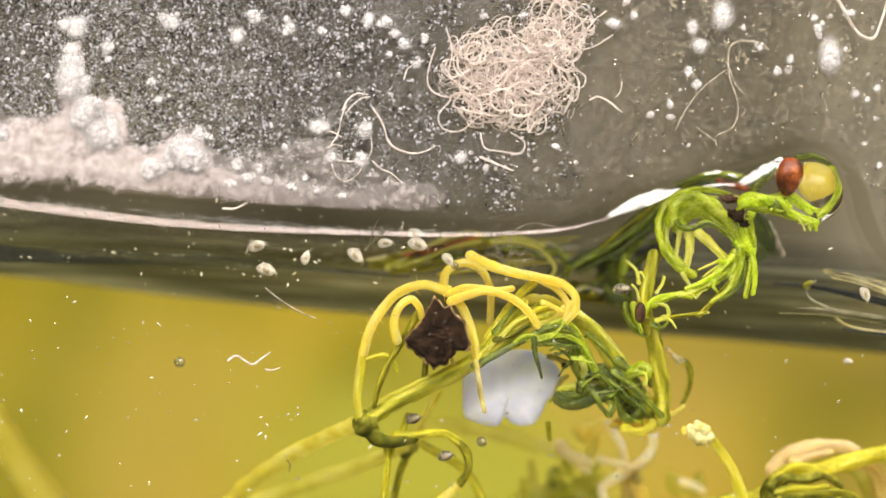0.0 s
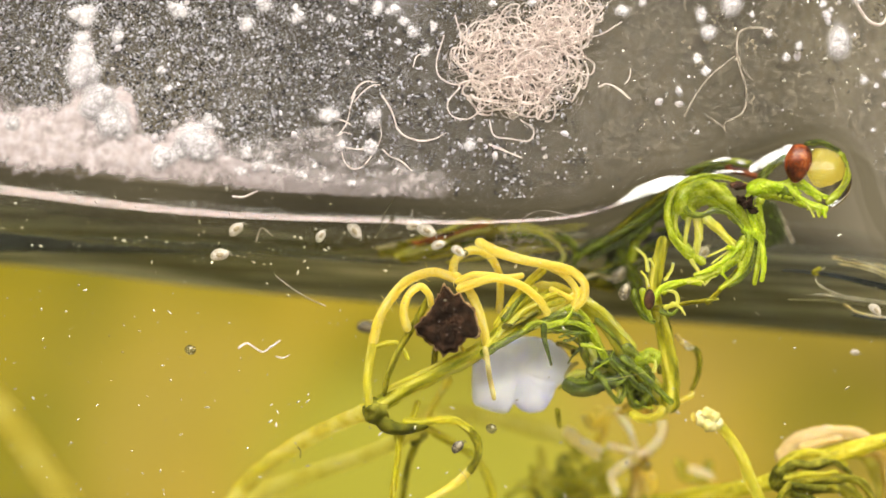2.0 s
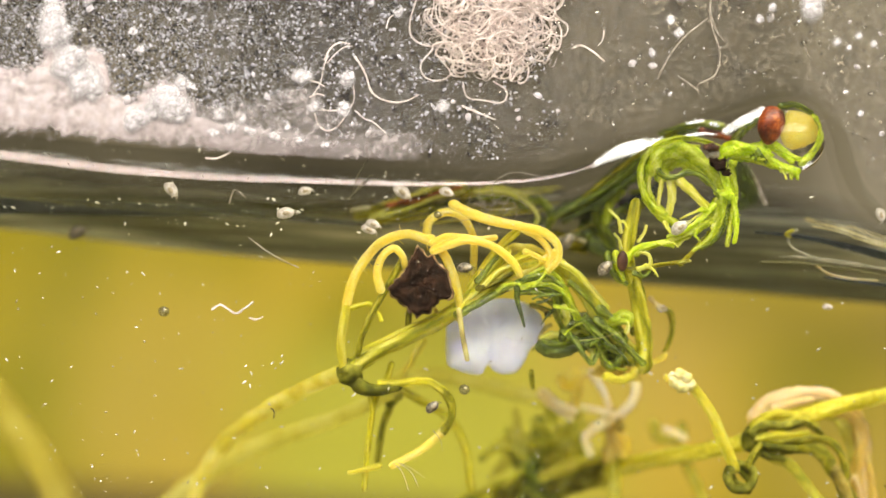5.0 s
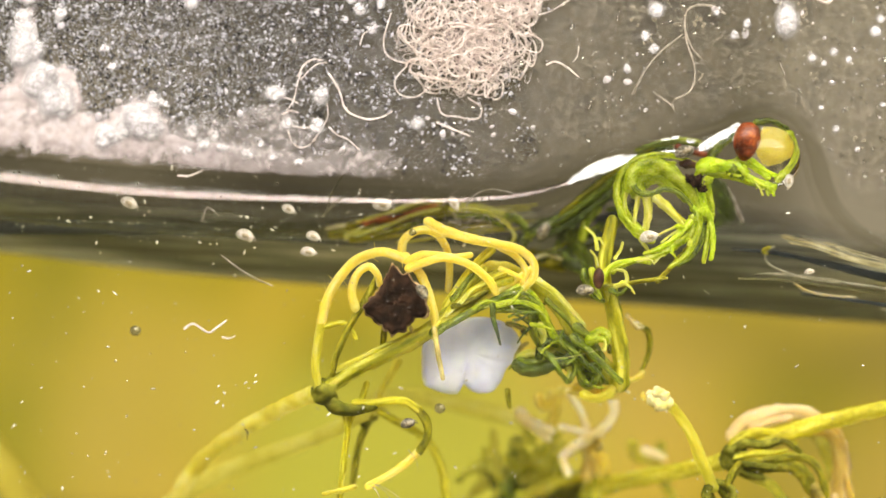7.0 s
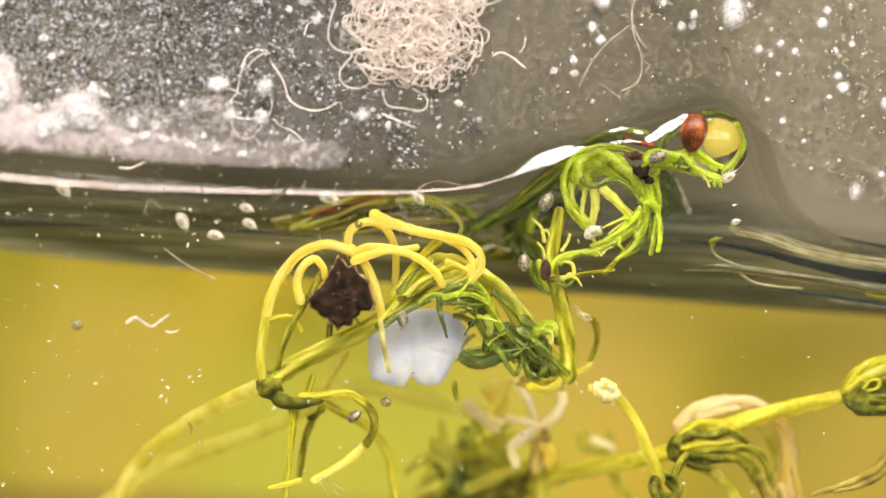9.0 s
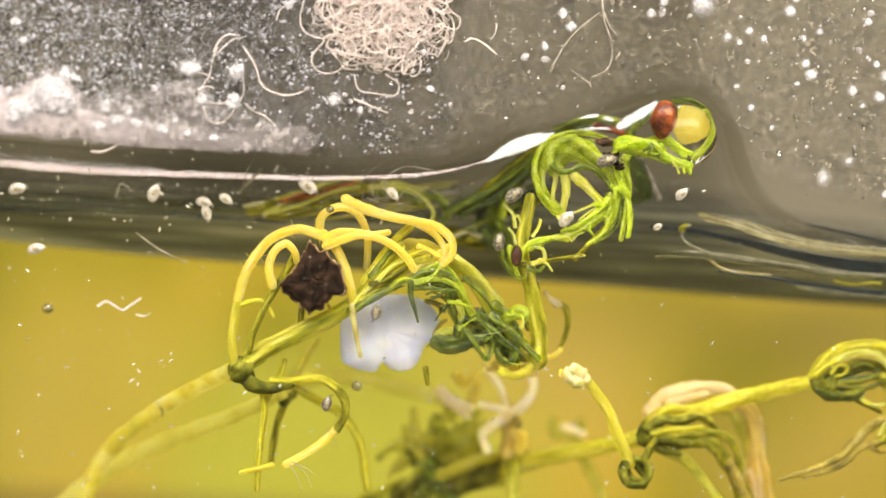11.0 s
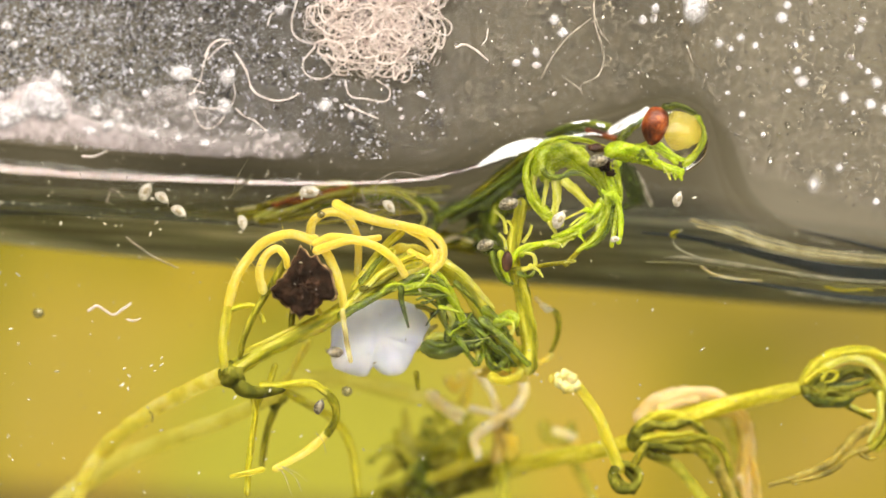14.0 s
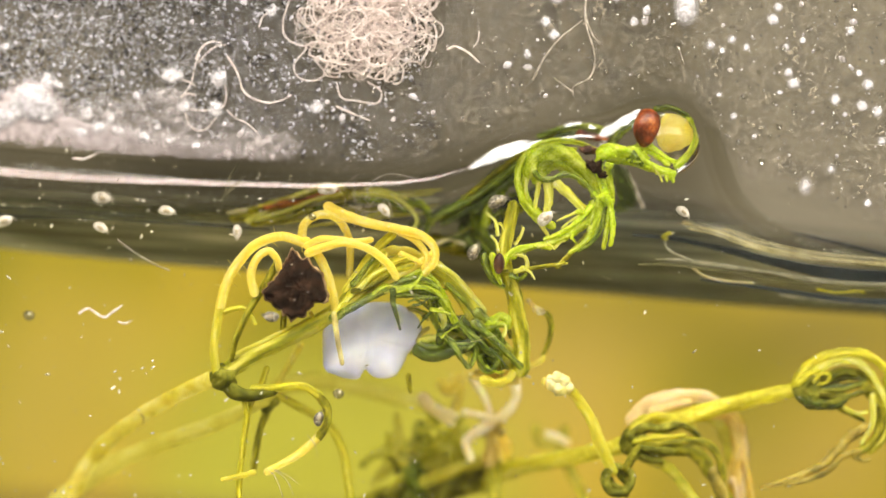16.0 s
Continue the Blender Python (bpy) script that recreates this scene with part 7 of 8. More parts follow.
lone_fibre([(3.74, 2, 6.28), (4.19, 2, 6.96), (5.14, 2, 7.36), (6.46, 2, 7.19), (6.96, 2, 7.06)], 0.04, "fine pale hair at the water line")
lone_fibre([(3.51, 2, 4.79), (3.94, 2, 5.8), (3.73, 2, 6.44), (4.34, 2, 7.07)], 0.022, "fine pale hair at the water line")
lone_fibre([(2.82, 2, 5.39), (3.82, 2, 5.07), (4.95, 2, 5.21), (5.47, 2, 4.76)], 0.022, "fine pale hair at the water line")
lone_fibre([(4.31, 2, 5.01), (4.91, 2, 5.87), (5.3, 2, 4.91), (4.85, 2, 4.29)], 0.02, "fine pale hair at the water line")

_rnd = random.Random(61)
_c = Vector((4.29, 2.2, 5.51))
for k in range(16):
    p = _c + Vector((_rnd.gauss(0, 0.9), _rnd.uniform(-0.3, 0.5), _rnd.gauss(0, 0.5)))
    h, t, pts = _rnd.uniform(0, 6.28), _rnd.uniform(-0.6, 0.6), []
    for _ in range(5):
        pts.append(p)
        h += t
        p = p + Vector((math.cos(h), 0, math.sin(h))) * _rnd.uniform(0.18, 0.4)
    single("fibre", tube(pts, _rnd.uniform(0.010, 0.016), None, 5, 5), DULL_FIBRE, "hair-fine pale fibre tangled over the branchlets", "fibre", "loose fibres")
for k in range(4):
    a = Vector((-4.35, 0.8, 5.07)) + Vector((0.28 * k, 0, 0.30 * k))
    d = Vector((0.35 + 0.1 * _rnd.random(), 0, 1.0)) * (0.5 + 0.3 * _rnd.random())
    single("fibre", tube([a, a + d * 0.5 + Vector((0.06, 0, 0)), a + d], 0.06, 0.03, 6, 5), DARK_SPECK, "dark bristle on the pane", "fibre", "loose fibres")


def deposit(at, r, tall=1.0, reach=1.5):
    rnd = random.Random(int(at[0] * 977 + at[2] * 131) & 65535)
    bm = bmesh.new()
    lean = rnd.uniform(-0.4, 0.4)
    crust_disc(bm, at, r * 1.05, r * 1.0 * tall, rnd.uniform(0, 99), reach, 0.22, 0.6)
    for k in range(rnd.randint(2, 4)):
        d = Vector((rnd.gauss(0, 0.34) * r, 0, rnd.gauss(0, 0.34) * r * tall))
        d.x += lean * d.z
        d.y = -0.03 * (k + 1)
        q = r * rnd.uniform(0.42, 0.72)
        crust_disc(bm, Vector(at) + d, q * rnd.uniform(0.8, 1.2), q * rnd.uniform(0.8, 1.2), rnd.uniform(0, 99), 1.5, 0.22, 0.6)
    single("mineral_deposit", bm, SPOT, "white crusty mineral spot dried on the pane", "deposit", "mineral spots on the pane")


def round_spot(at, r, tall=1.0, reach=1.5):
    """A small smooth round dot of dried lime."""
    bm = bmesh.new()
    crust_disc(bm, at, r, r * tall, at[0] * 3.1 + at[2], reach, 0.16, 0.35)
    single("mineral_deposit", bm, SPOT, "small smooth cream mineral dot dried on the pane", "deposit", "mineral spots on the pane")


deposit((-21.69, 0.3, 16.58), 0.8, 1)
deposit((-21.95, 0.3, 15.19), 0.55, 1)
deposit((-16.47, 0.3, 17.21), 0.6, 1)
deposit((-12.55, 0.3, 16.67), 0.5, 1.3)
deposit((-11.61, 0.3, 17.82), 0.5, 1)
deposit((-9.63, 0.3, 17.37), 0.42, 1.3)
deposit((-7.82, 0.3, 17.33), 0.3, 1.2)
deposit((-17.21, 0.3, 13.73), 0.35, 1)
deposit((-16.74, 0.3, 12.69), 0.3, 1)
deposit((-19.88, 0.3, 15.5), 0.4, 1.5)
deposit((-5.16, 0.3, 18.18), 0.45, 1.3)
deposit((-4.19, 0.3, 18.15), 0.4, 1.2)
deposit((-3.56, 0.3, 17.47), 0.35, 1)
deposit((-3, 0.3, 16.86), 0.42, 1)
deposit((-1.87, 0.3, 17.36), 0.3, 1.2)
deposit((-2.27, 0.3, 15.76), 0.32, 1)
deposit((-3.8, 0.3, 16.31), 0.22, 1)
deposit((-6.49, 0.3, 18.58), 0.4, 1)
deposit((-5.44, 0.3, 16.62), 0.22, 1)
deposit((-7.59, 0.3, 11.8), 0.62, 1)
deposit((-4.92, 0.3, 11.77), 0.5, 1.2)
deposit((-4.95, 0.3, 10.05), 0.5, 1)
deposit((-6.72, 0.3, 10.08), 0.4, 1)
deposit((0.63, 0.3, 10.6), 0.45, 1)
deposit((8.8, 0.3, 18.94), 0.55, 0.8)
deposit((9.96, 0.3, 19.48), 0.3, 1)
deposit((13.33, 0.3, 19), 0.4, 1.4)
deposit((13.81, 0.3, 17.98), 0.55, 1)
deposit((13.25, 0.3, 16.47), 0.32, 1)
deposit((13.74, 0.3, 15.75), 0.35, 1)
deposit((15, 0.3, 19.84), 0.75, 1.3)
deposit((16.23, 0.3, 19.2), 0.22, 1)
deposit((17.26, 0.3, 18.13), 0.25, 1)
deposit((18.33, 0.3, 16.86), 0.3, 1)
deposit((19, 0.3, 17.59), 0.28, 1.2)
deposit((20.24, 0.3, 20.08), 0.32, 1)
deposit((20.52, 0.3, 19.51), 0.35, 1)
deposit((21.25, 0.3, 17.92), 0.75, 1.7)
deposit((12.33, 0.3, 14.51), 0.25, 1.4)
deposit((22.16, 0.3, 20.44), 0.35, 1)
deposit((-14.35, 0.3, 11), 0.4, 1.5)
deposit((-13.85, 0.3, 10.88), 0.3, 1)
deposit((-12.26, 0.3, 8.24), 0.45, 1)
deposit((-23.1, 0.3, 13.64), 0.2, 1)
deposit((-22.21, 0.3, 12.62), 0.3, 1)
deposit((-10.66, 0.3, 9.16), 0.3, 1.2)
deposit((3.61, 0.3, 19.03), 0.3, 1)
deposit((1.36, 0.3, 18.87), 0.28, 1)
deposit((20.96, 0.3, 17.63), 0.3, 1)
deposit((-27.06, 0.3, 12.87), 0.6, 1)
deposit((-25.35, 0.3, 10.07), 0.6, 1)
deposit((-21.78, 0.25, 14.47), 0.7, 1.3)
deposit((-21.28, 0.25, 13.27), 0.8, 1.2)
deposit((-20.52, 0.25, 11.86), 0.7, 1.2)
deposit((-19.19, 0.25, 10.65), 0.7, 1.7)
deposit((-15.16, 0.25, 10.06), 0.9, 0.9)
deposit((-14.2, 0.25, 9.39), 0.7, 1.2)
deposit((-15.8, 0.25, 9.28), 0.6, 1)
deposit((-11.26, 0.25, 8.63), 0.45, 0.9)
deposit((-10.12, 0.25, 8.48), 0.35, 0.8)
deposit((-8.83, 0.25, 8.31), 0.4, 0.7)
deposit((-7.37, 0.25, 8.16), 0.35, 0.7)
deposit((-5.92, 0.25, 8.04), 0.35, 0.6)
deposit((-11.96, 0.25, 9.38), 0.4, 1.2)
deposit((-8.07, 0.25, 8.85), 0.25, 1)
deposit((-21.76, 0.15, 13.54), 1.0, 1.6)
deposit((-20.79, 0.15, 11.66), 1.0, 1.2)
deposit((-19.88, 0.15, 10.43), 0.9, 1.3)
deposit((-14.85, 0.15, 9.65), 1.2, 0.9)
deposit((-16.37, 0.15, 8.74), 0.8, 0.7)

# round spots on the clearer side of the pane
for at, r, tall, reach in (((26.65, 0.3, 18.36), 0.52, 1, 3),
                             ((26.39, 0.3, 17.62), 0.68, 1, 3),
                             ((22.81, 0.3, 15.86), 0.56, 1, 1.2),
                             ((23.52, 0.3, 15.59), 0.36, 1, 2.5),
                             ((24.04, 0.3, 16.28), 0.52, 1, 1.2),
                             ((24.92, 0.3, 15.89), 0.40, 1.1, 2.5),
                             ((27.2, 0.3, 16.07), 0.44, 1, 3),
                             ((28.17, 0.3, 16.54), 0.40, 1, 2),
                             ((27.44, 0.3, 14.64), 0.52, 1, 3),
                             ((27.77, 0.3, 14.01), 0.76, 0.8, 3),
                             ((27, 0.3, 13.43), 0.40, 0.7, 2),
                             ((30.97, 0.3, 17.32), 0.52, 1, 3),
                             ((31.59, 0.3, 14.89), 0.40, 1, 2),
                             ((32.15, 0.3, 14.27), 0.68, 1, 1.4),
                             ((30.27, 0.3, 13.27), 0.56, 1.2, 1.6),
                             ((31.85, 0.3, 13), 0.68, 0.9, 3),
                             ((32.76, 0.3, 12.74), 0.64, 1, 3),
                             ((24.38, 0.3, 11.86), 0.44, 1, 1.3),
                             ((23.46, 0.3, 13.03), 0.36, 0.8, 1.3),
                             ((30.87, 0.3, 12.43), 0.32, 1, 1.6),
                             ((33.11, 0.3, 11.05), 0.48, 1, 1.5),
                             ((28.76, 0.3, 8.13), 0.72, 1.4, 1),
                             ((32.45, 0.3, 7.41), 0.48, 1, 1.5),
                             ((30.2, 0.3, 9.21), 0.56, 1, 1)):
    round_spot(at, r * 0.62, tall, min(reach, 1.6))


def scum(spots, material, label, rise=0.75):
    """Pale dried scum along the water line, heaped in patches; thicker towards its middle."""
    spots = [(Vector(p), a, b) for p, a, b in spots]
    step = 0.11
    level_at = Vector((-15.61, 0.1, 7.34))
    x0, z0 = Vector((-39.41, 0.1, 14.88)).x, level_at.z - 1.6
    nx, nz = 440, 130
    bm = bmesh.new()
    cache = {}

    def height(i, j):
        p = Vector((x0 + i * step, 0.1, z0 + j * step))
        f = -0.35
        for c, a, b in spots:
            f += 1.25 * math.exp(-(((p.x - c.x) / a) ** 2 + ((p.z - c.z) / b) ** 2) * 1.1)
        f = min(f, rise)
        f += 0.22 * noise.noise(p * 0.9) + 0.22 * noise.noise(p * 2.4) + 0.20 * noise.noise(p * 6.0)
        under = level_at.z - 0.45 + 0.02 * (p.x - level_at.x) - p.z
        return f - max(0.0, under + 0.25) * 1.6

    def corner(i, j):
        if (i, j) not in cache:
            h = height(i, j)
            cache[i, j] = (h, None)
        return cache[i, j][0]

    verts = {}

    def vert(i, j):
        if (i, j) not in verts:
            h = max(0.0, min(0.8, corner(i, j)))
            p = Vector((x0 + (i + 0.4 * noise.noise(Vector((i, j, 0.5)))) * step, 0.0, z0 + (j + 0.4 * noise.noise(Vector((i, j, 7.5)))) * step))
            p.y = 0.36 - 0.17 * h - 0.03 * noise.noise(p * 2.2) - 0.012 * noise.noise(p * 5)
            verts[i, j] = bm.verts.new(p)
        return verts[i, j]

    layer = bm.loops.layers.uv.new("UVMap")
    for i in range(nx):
        for j in range(nz):
            if corner(i, j) + corner(i + 1, j) + corner(i, j + 1) + corner(i + 1, j + 1) > 0:
                f = bm.faces.new((vert(i, j), vert(i + 1, j), vert(i + 1, j + 1), vert(i, j + 1)))
                for l, h in zip(f.loops, (corner(i, j), corner(i + 1, j), corner(i + 1, j + 1), corner(i, j + 1))):
                    l[layer].uv = (0.5, max(0.0, min(1.0, h / 0.42)))
    single("dried_scum", bm, material, label, "scum", kind="stuff")


scum((((-31.77, 0.1, 9.26), 5.5, 2.1), ((-23.46, 0.1, 9.36), 3.6, 1.9), ((-21.59, 0.1, 13.54), 0.6, 2.2), ((-20.74, 0.1, 11.17), 1.25, 1.4), ((-19.12, 0.1, 10.96), 0.8, 1.6),
      ((-17.64, 0.1, 8.64), 3.2, 1.3), ((-14.84, 0.1, 9.65), 1.5, 1.5), ((-12.8, 0.1, 8.18), 2.0, 0.75), ((-27.59, 0.1, 12.47), 1.2, 2.0), ((-10.4, 0.1, 8.0), 2.2, 0.9), ((-7.5, 0.1, 7.85), 2.0, 0.75), ((-4.6, 0.1, 7.75), 1.9, 0.6), ((-1.9, 0.1, 7.7), 1.5, 0.42)), SCUM, "pale pinkish scum dried on the pane above the water")
scum((((-11.56, 0.1, 8.75), 1.6, 1.4), ((-9.32, 0.1, 8.74), 1.8, 1.5), ((-6.75, 0.1, 8.6), 1.8, 1.4), ((-4.17, 0.1, 8.3), 1.6, 1.1), ((-1.6, 0.1, 8.16), 1.4, 0.9), ((-7.52, 0.1, 10.32), 1.3, 0.9)), GREY_SCUM, "bumpy grey scum dried on the pane above the water", 0.35)
_fog = bmesh.new()
SKIN_TOP = ((-32.0, 6.6), (-20.0, 6.7), (-5.0, 6.6), (2.3, 6.9), (6.8, 7.5), (9.9, 9.0), (13.1, 10.2), (16.2, 11.4), (19.4, 12.8), (22.0, 12.6), (23.7, 10.6), (25.1, 8.0), (34.0, 6.0))


def skin_top(x):
    """Height of the water's edge on the pane."""
    for (a, p), (b, q) in zip(SKIN_TOP, SKIN_TOP[1:]):
        if x <= b:
            return p + (q - p) * (x - a) / (b - a)
    return SKIN_TOP[-1][1]


_rows = [(x, z + (0.9 if x < 0 else 0.5)) for x, z in SKIN_TOP]
_grid = [[_fog.verts.new((x, 0.9, z)) for z in (low - 0.3, low + 2.2, 28.0)] for x, low in _rows]
_uv = _fog.loops.layers.uv.new("UVMap")
for _r, _s in zip(_grid, _grid[1:]):
    for k in range(2):
        _f = _fog.faces.new((_r[k], _s[k], _s[k + 1], _r[k + 1]))
        for _l, _v in zip(_f.loops, ((0.0, 0.0, 1.0, 1.0), (1.0, 1.0, 1.0, 1.0))[k]):
            _l[_uv].uv = (0.5, _v)
single("fog_film", _fog, FOG, "thin patchy grey fog on the pane above the water", "fog", kind="stuff", at=(0, 0, 0))
_fog = bmesh.new()
_uv = _fog.loops.layers.uv.new("UVMap")
_grid = [[_fog.verts.new((x, 0.8, z)) for z in (low - 0.8, low + 1.2, 28.0)] for x, low in _rows[2:]]
for _r, _s in zip(_grid, _grid[1:]):
    for k in range(2):
        _f = _fog.faces.new((_r[k], _s[k], _s[k + 1], _r[k + 1]))
        for _l, _v in zip(_f.loops, ((0.0, 0.0, 1.0, 1.0), (1.0, 1.0, 1.0, 1.0))[k]):
            _l[_uv].uv = (0.5, _v)
single("fog_film", _fog, FOG_BROWN, "thin streaky brown film on the pane above the water", "fog", kind="stuff", at=(0, 0, 0))


def scatter(name, count, material, label, category, place, seed):
    """Many tiny uneven bodies in one mesh."""
    rnd = random.Random(seed)
    bm = bmesh.new()
    verts, faces = [], []
    base = bmesh.new()
    bmesh.ops.create_icosphere(base, subdivisions=1, radius=1.0)
    base.verts.ensure_lookup_table()
    shape = [v.co.copy() for v in base.verts]
    tris = [tuple(v.index for v in f.verts) for f in base.faces]
    base.free()
    bm.free()
    made = 0
    while made < count:
        spot = place(rnd)
        if spot is None:
            continue
        at, r, stretch = spot
        o = len(verts)
        a = rnd.uniform(0, math.pi)
        for s in shape:
            k = rnd.uniform(0.8, 1.2) * r
            u, w = s.x * k * stretch, s.z * k
            verts.append(((at[0] + u * math.cos(a) - w * math.sin(a)) * MM, (at[1] + s.y * k * 0.6) * MM, (at[2] + u * math.sin(a) + w * math.cos(a)) * MM))
        faces.extend(tuple(o + i for i in t) for t in tris)
        made += 1
    me = bpy.data.meshes.new(name)
    me.from_pydata(verts, [], faces)
    for f in me.polygons:
        f.use_smooth = True
    me.materials.append(material)
    return tagged(new(name, me), label, category, kind="stuff")


LEFT, RIGHT = Vector((-34.71, 0.2, 6.17)), Vector((29.03, 0.2, 10.65))
LINE = Vector((-4.8, 0.2, 8.11))
TOP = Vector((-3.84, 0.2, 21.37))


def on_pane_left(rnd):
    x = rnd.uniform(LEFT.x, 8.0)
    z = rnd.uniform(LINE.z - 0.3, TOP.z + 1.5)
    p = Vector((x, 0, z))
    keep = 0.95 - 0.036 * max(0.0, x + 16) + 0.7 * noise.noise(p * 0.45) + 0.45 * noise.noise(p * 1.3)
    if rnd.random() > keep:
        return None
    return (x, 0.5, z), 0.020 + 0.078 * rnd.random() ** 3, rnd.uniform(1.0, 2.2)


def on_pane_right(rnd):
    x = rnd.uniform(2.0, 34.0)
    z = rnd.uniform(LINE.z + 1.5 - 0.02 * x, TOP.z + 1.5)
    p = Vector((x, 0, z))
    if z < skin_top(x) + 0.6:
        return None
    if rnd.random() > 0.5 + 0.9 * noise.noise(p * 0.4):
        return None
    return (x, 0.15, z), 0.03 + 0.16 * rnd.random() ** 3, rnd.uniform(1.0, 1.4)


def on_pane_fine(rnd):
    x, z = rnd.uniform(1.0, 34.0), rnd.uniform(7.0, TOP.z + 1.5)
    if z < skin_top(x) + 0.3 + 0.4 * noise.noise(Vector((x, 5, z))) or rnd.random() > 0.62 + 0.55 * noise.noise(Vector((x, 9, z)) * 0.5):
        return None
    return (x, 0.45, z), 0.018 + 0.05 * rnd.random() ** 3, rnd.uniform(1.0, 2.0)


def in_water(rnd):
    x, z = rnd.uniform(-34, 34), rnd.uniform(-22, 7.6)
    if rnd.random() > 0.16 + 0.62 * (z > 3.0) * (x < 6) + 0.22 * (x < -4):
        return None
    return (x, rnd.uniform(0.2, 3) if x < 4 else rnd.uniform(0.3, 7), z), 0.014 + 0.055 * rnd.random() ** 3, rnd.uniform(1.0, 3.0)


def on_pane_any(rnd):
    x, z = rnd.uniform(-30, 34), rnd.uniform(LINE.z + 0.6, TOP.z + 1.5)
    if z < skin_top(x) + 0.8 or rnd.random() > 0.35 + 0.65 * (x > 20) + 0.7 * noise.noise(Vector((x, 3, z)) * 0.35):
        return None
    return (x, 0.3, z), 0.05 + 0.16 * rnd.random() ** 3, rnd.uniform(1.0, 1.6)


scatter("mineral_dots", 240, CRUST, "scattered small white mineral dots on the pane", "deposit", on_pane_any, 8)
scatter("condensation", 29000, GRAIN, "dense grey and white condensation grains on the pane", "condensation", on_pane_left, 3)
scatter("condensation", 3000, BROWN_GRAIN, "fine brown-grey condensation grains on the pane", "condensation", on_pane_fine, 13)
scatter("water_drops", 480, DROP, "scattered tiny clear drops on the pane", "drops", on_pane_right, 4)
scatter("dust_specks", 1500, SPECK, "pale specks drifting in the water", "specks", in_water, 6)

for at, r in (((-14.35, 0.6, -2.01), 0.3), ((2.92, 0.9, -5.3), 0.3), ((0.75, 2.2, 4.6), 0.22)):
    ob = thing("egg_case", at, "small round grey-green egg case in the water", "egg case", "egg cases")
    f = part("shell", blob(at, r, r * 0.8, r * 0.95, 0.15, 1.0, 2, 3), EGG, ob)
    part("spot", blob(Vector(at) + Vector((0.15 * r, -0.55 * r, 0.3 * r)), r * 0.28, r * 0.3, r * 0.25, 0.2, 1.0, 3, 2), SHELL, f, "pale spot on the shell")

# ---- seed shrimps ----
def shrimp(length, dark=False, label="pale cream oval seed shrimp swimming near the pane"):
    """Two arched valves with a seam, a gut showing through and short feelers. Long axis x."""
    length *= 0.92
    base = thing("seed_shrimp", (0, 0, 0), label, "seed shrimp", "seed shrimps")
    skin = SHELL_DARK if dark else SHELL
    h = length * 0.5
    for s in (-1, 1):
        bm = bmesh.new()
        bmesh.ops.create_icosphere(bm, subdivisions=3, radius=1.0)
        for v in bm.verts:
            d = v.co.copy()
            arch = 1 + 0.18 * (1 - d.x * d.x) * (1 if d.z > 0 else -0.5) - 0.12 * d.x * d.z
            v.co = Vector((d.x * h, d.y * h * 0.34 + s * 0.16 * h, d.z * h * 0.62 * arch))
            v.co *= 1 + 0.04 * noise.noise(d * 3 + Vector((length * 9, s, 0)))
        valve = part("valve", bm, skin, base)
        if s < 0:
            near = valve
    part("gut", blob((h * 0.1, -0.44 * h, 0.02), h * 0.45, h * 0.12, h * 0.26, 0.3, 1.5, int(length * 100), 2), GUT, near, "tan gut showing through the shell")
    for dz in (-0.1, 0.15):
        part("feeler", tube([(h * 0.9, 0, dz * h), (h * 1.15, 0, (dz - 0.12) * h), (h * 1.32, 0, (dz - 0.35) * h)], 0.035 * length, 0.015 * length, 5, 3), skin, near)
    return base


def swim(ob, rows):
    """Rows of seconds, x, y, z in mm and the lean of the body in degrees."""
    walk(ob, [(t, pose(x * MM, y * MM, z * MM, 8, -a, 0)) for t, x, y, z, a in rows])


SHRIMPS = {
    "a": shrimp(1.05), "b": shrimp(1.15), "c": shrimp(0.85), "d": shrimp(1.1), "e": shrimp(0.9), "f": shrimp(0.95), "g": shrimp(1.2),
    "k": shrimp(0.9), "l": shrimp(1.0, True, "grey mottled seed shrimp crawling over the white lump"), "m": shrimp(1.0), "n": shrimp(0.85), "o": shrimp(0.9),
    "p": shrimp(1.1, True, "grey mottled seed shrimp by the green shoot"), "j": shrimp(1.3, True, "brown blurred seed shrimp swimming deeper in the water"), "i": shrimp(0.95, True, "grey mottled seed shrimp resting by the curled stalk"),
    "q": shrimp(1.15, False, "pale mottled seed shrimp among the green leaves"), "r": shrimp(0.6), "s": shrimp(1.25, True, "grey mottled seed shrimp clinging to the upper stem"),
    "u": shrimp(1.25, True, "grey-brown seed shrimp over the dark crumb"), "v": shrimp(1.0, True, "grey seed shrimp swimming behind the stem"),
}


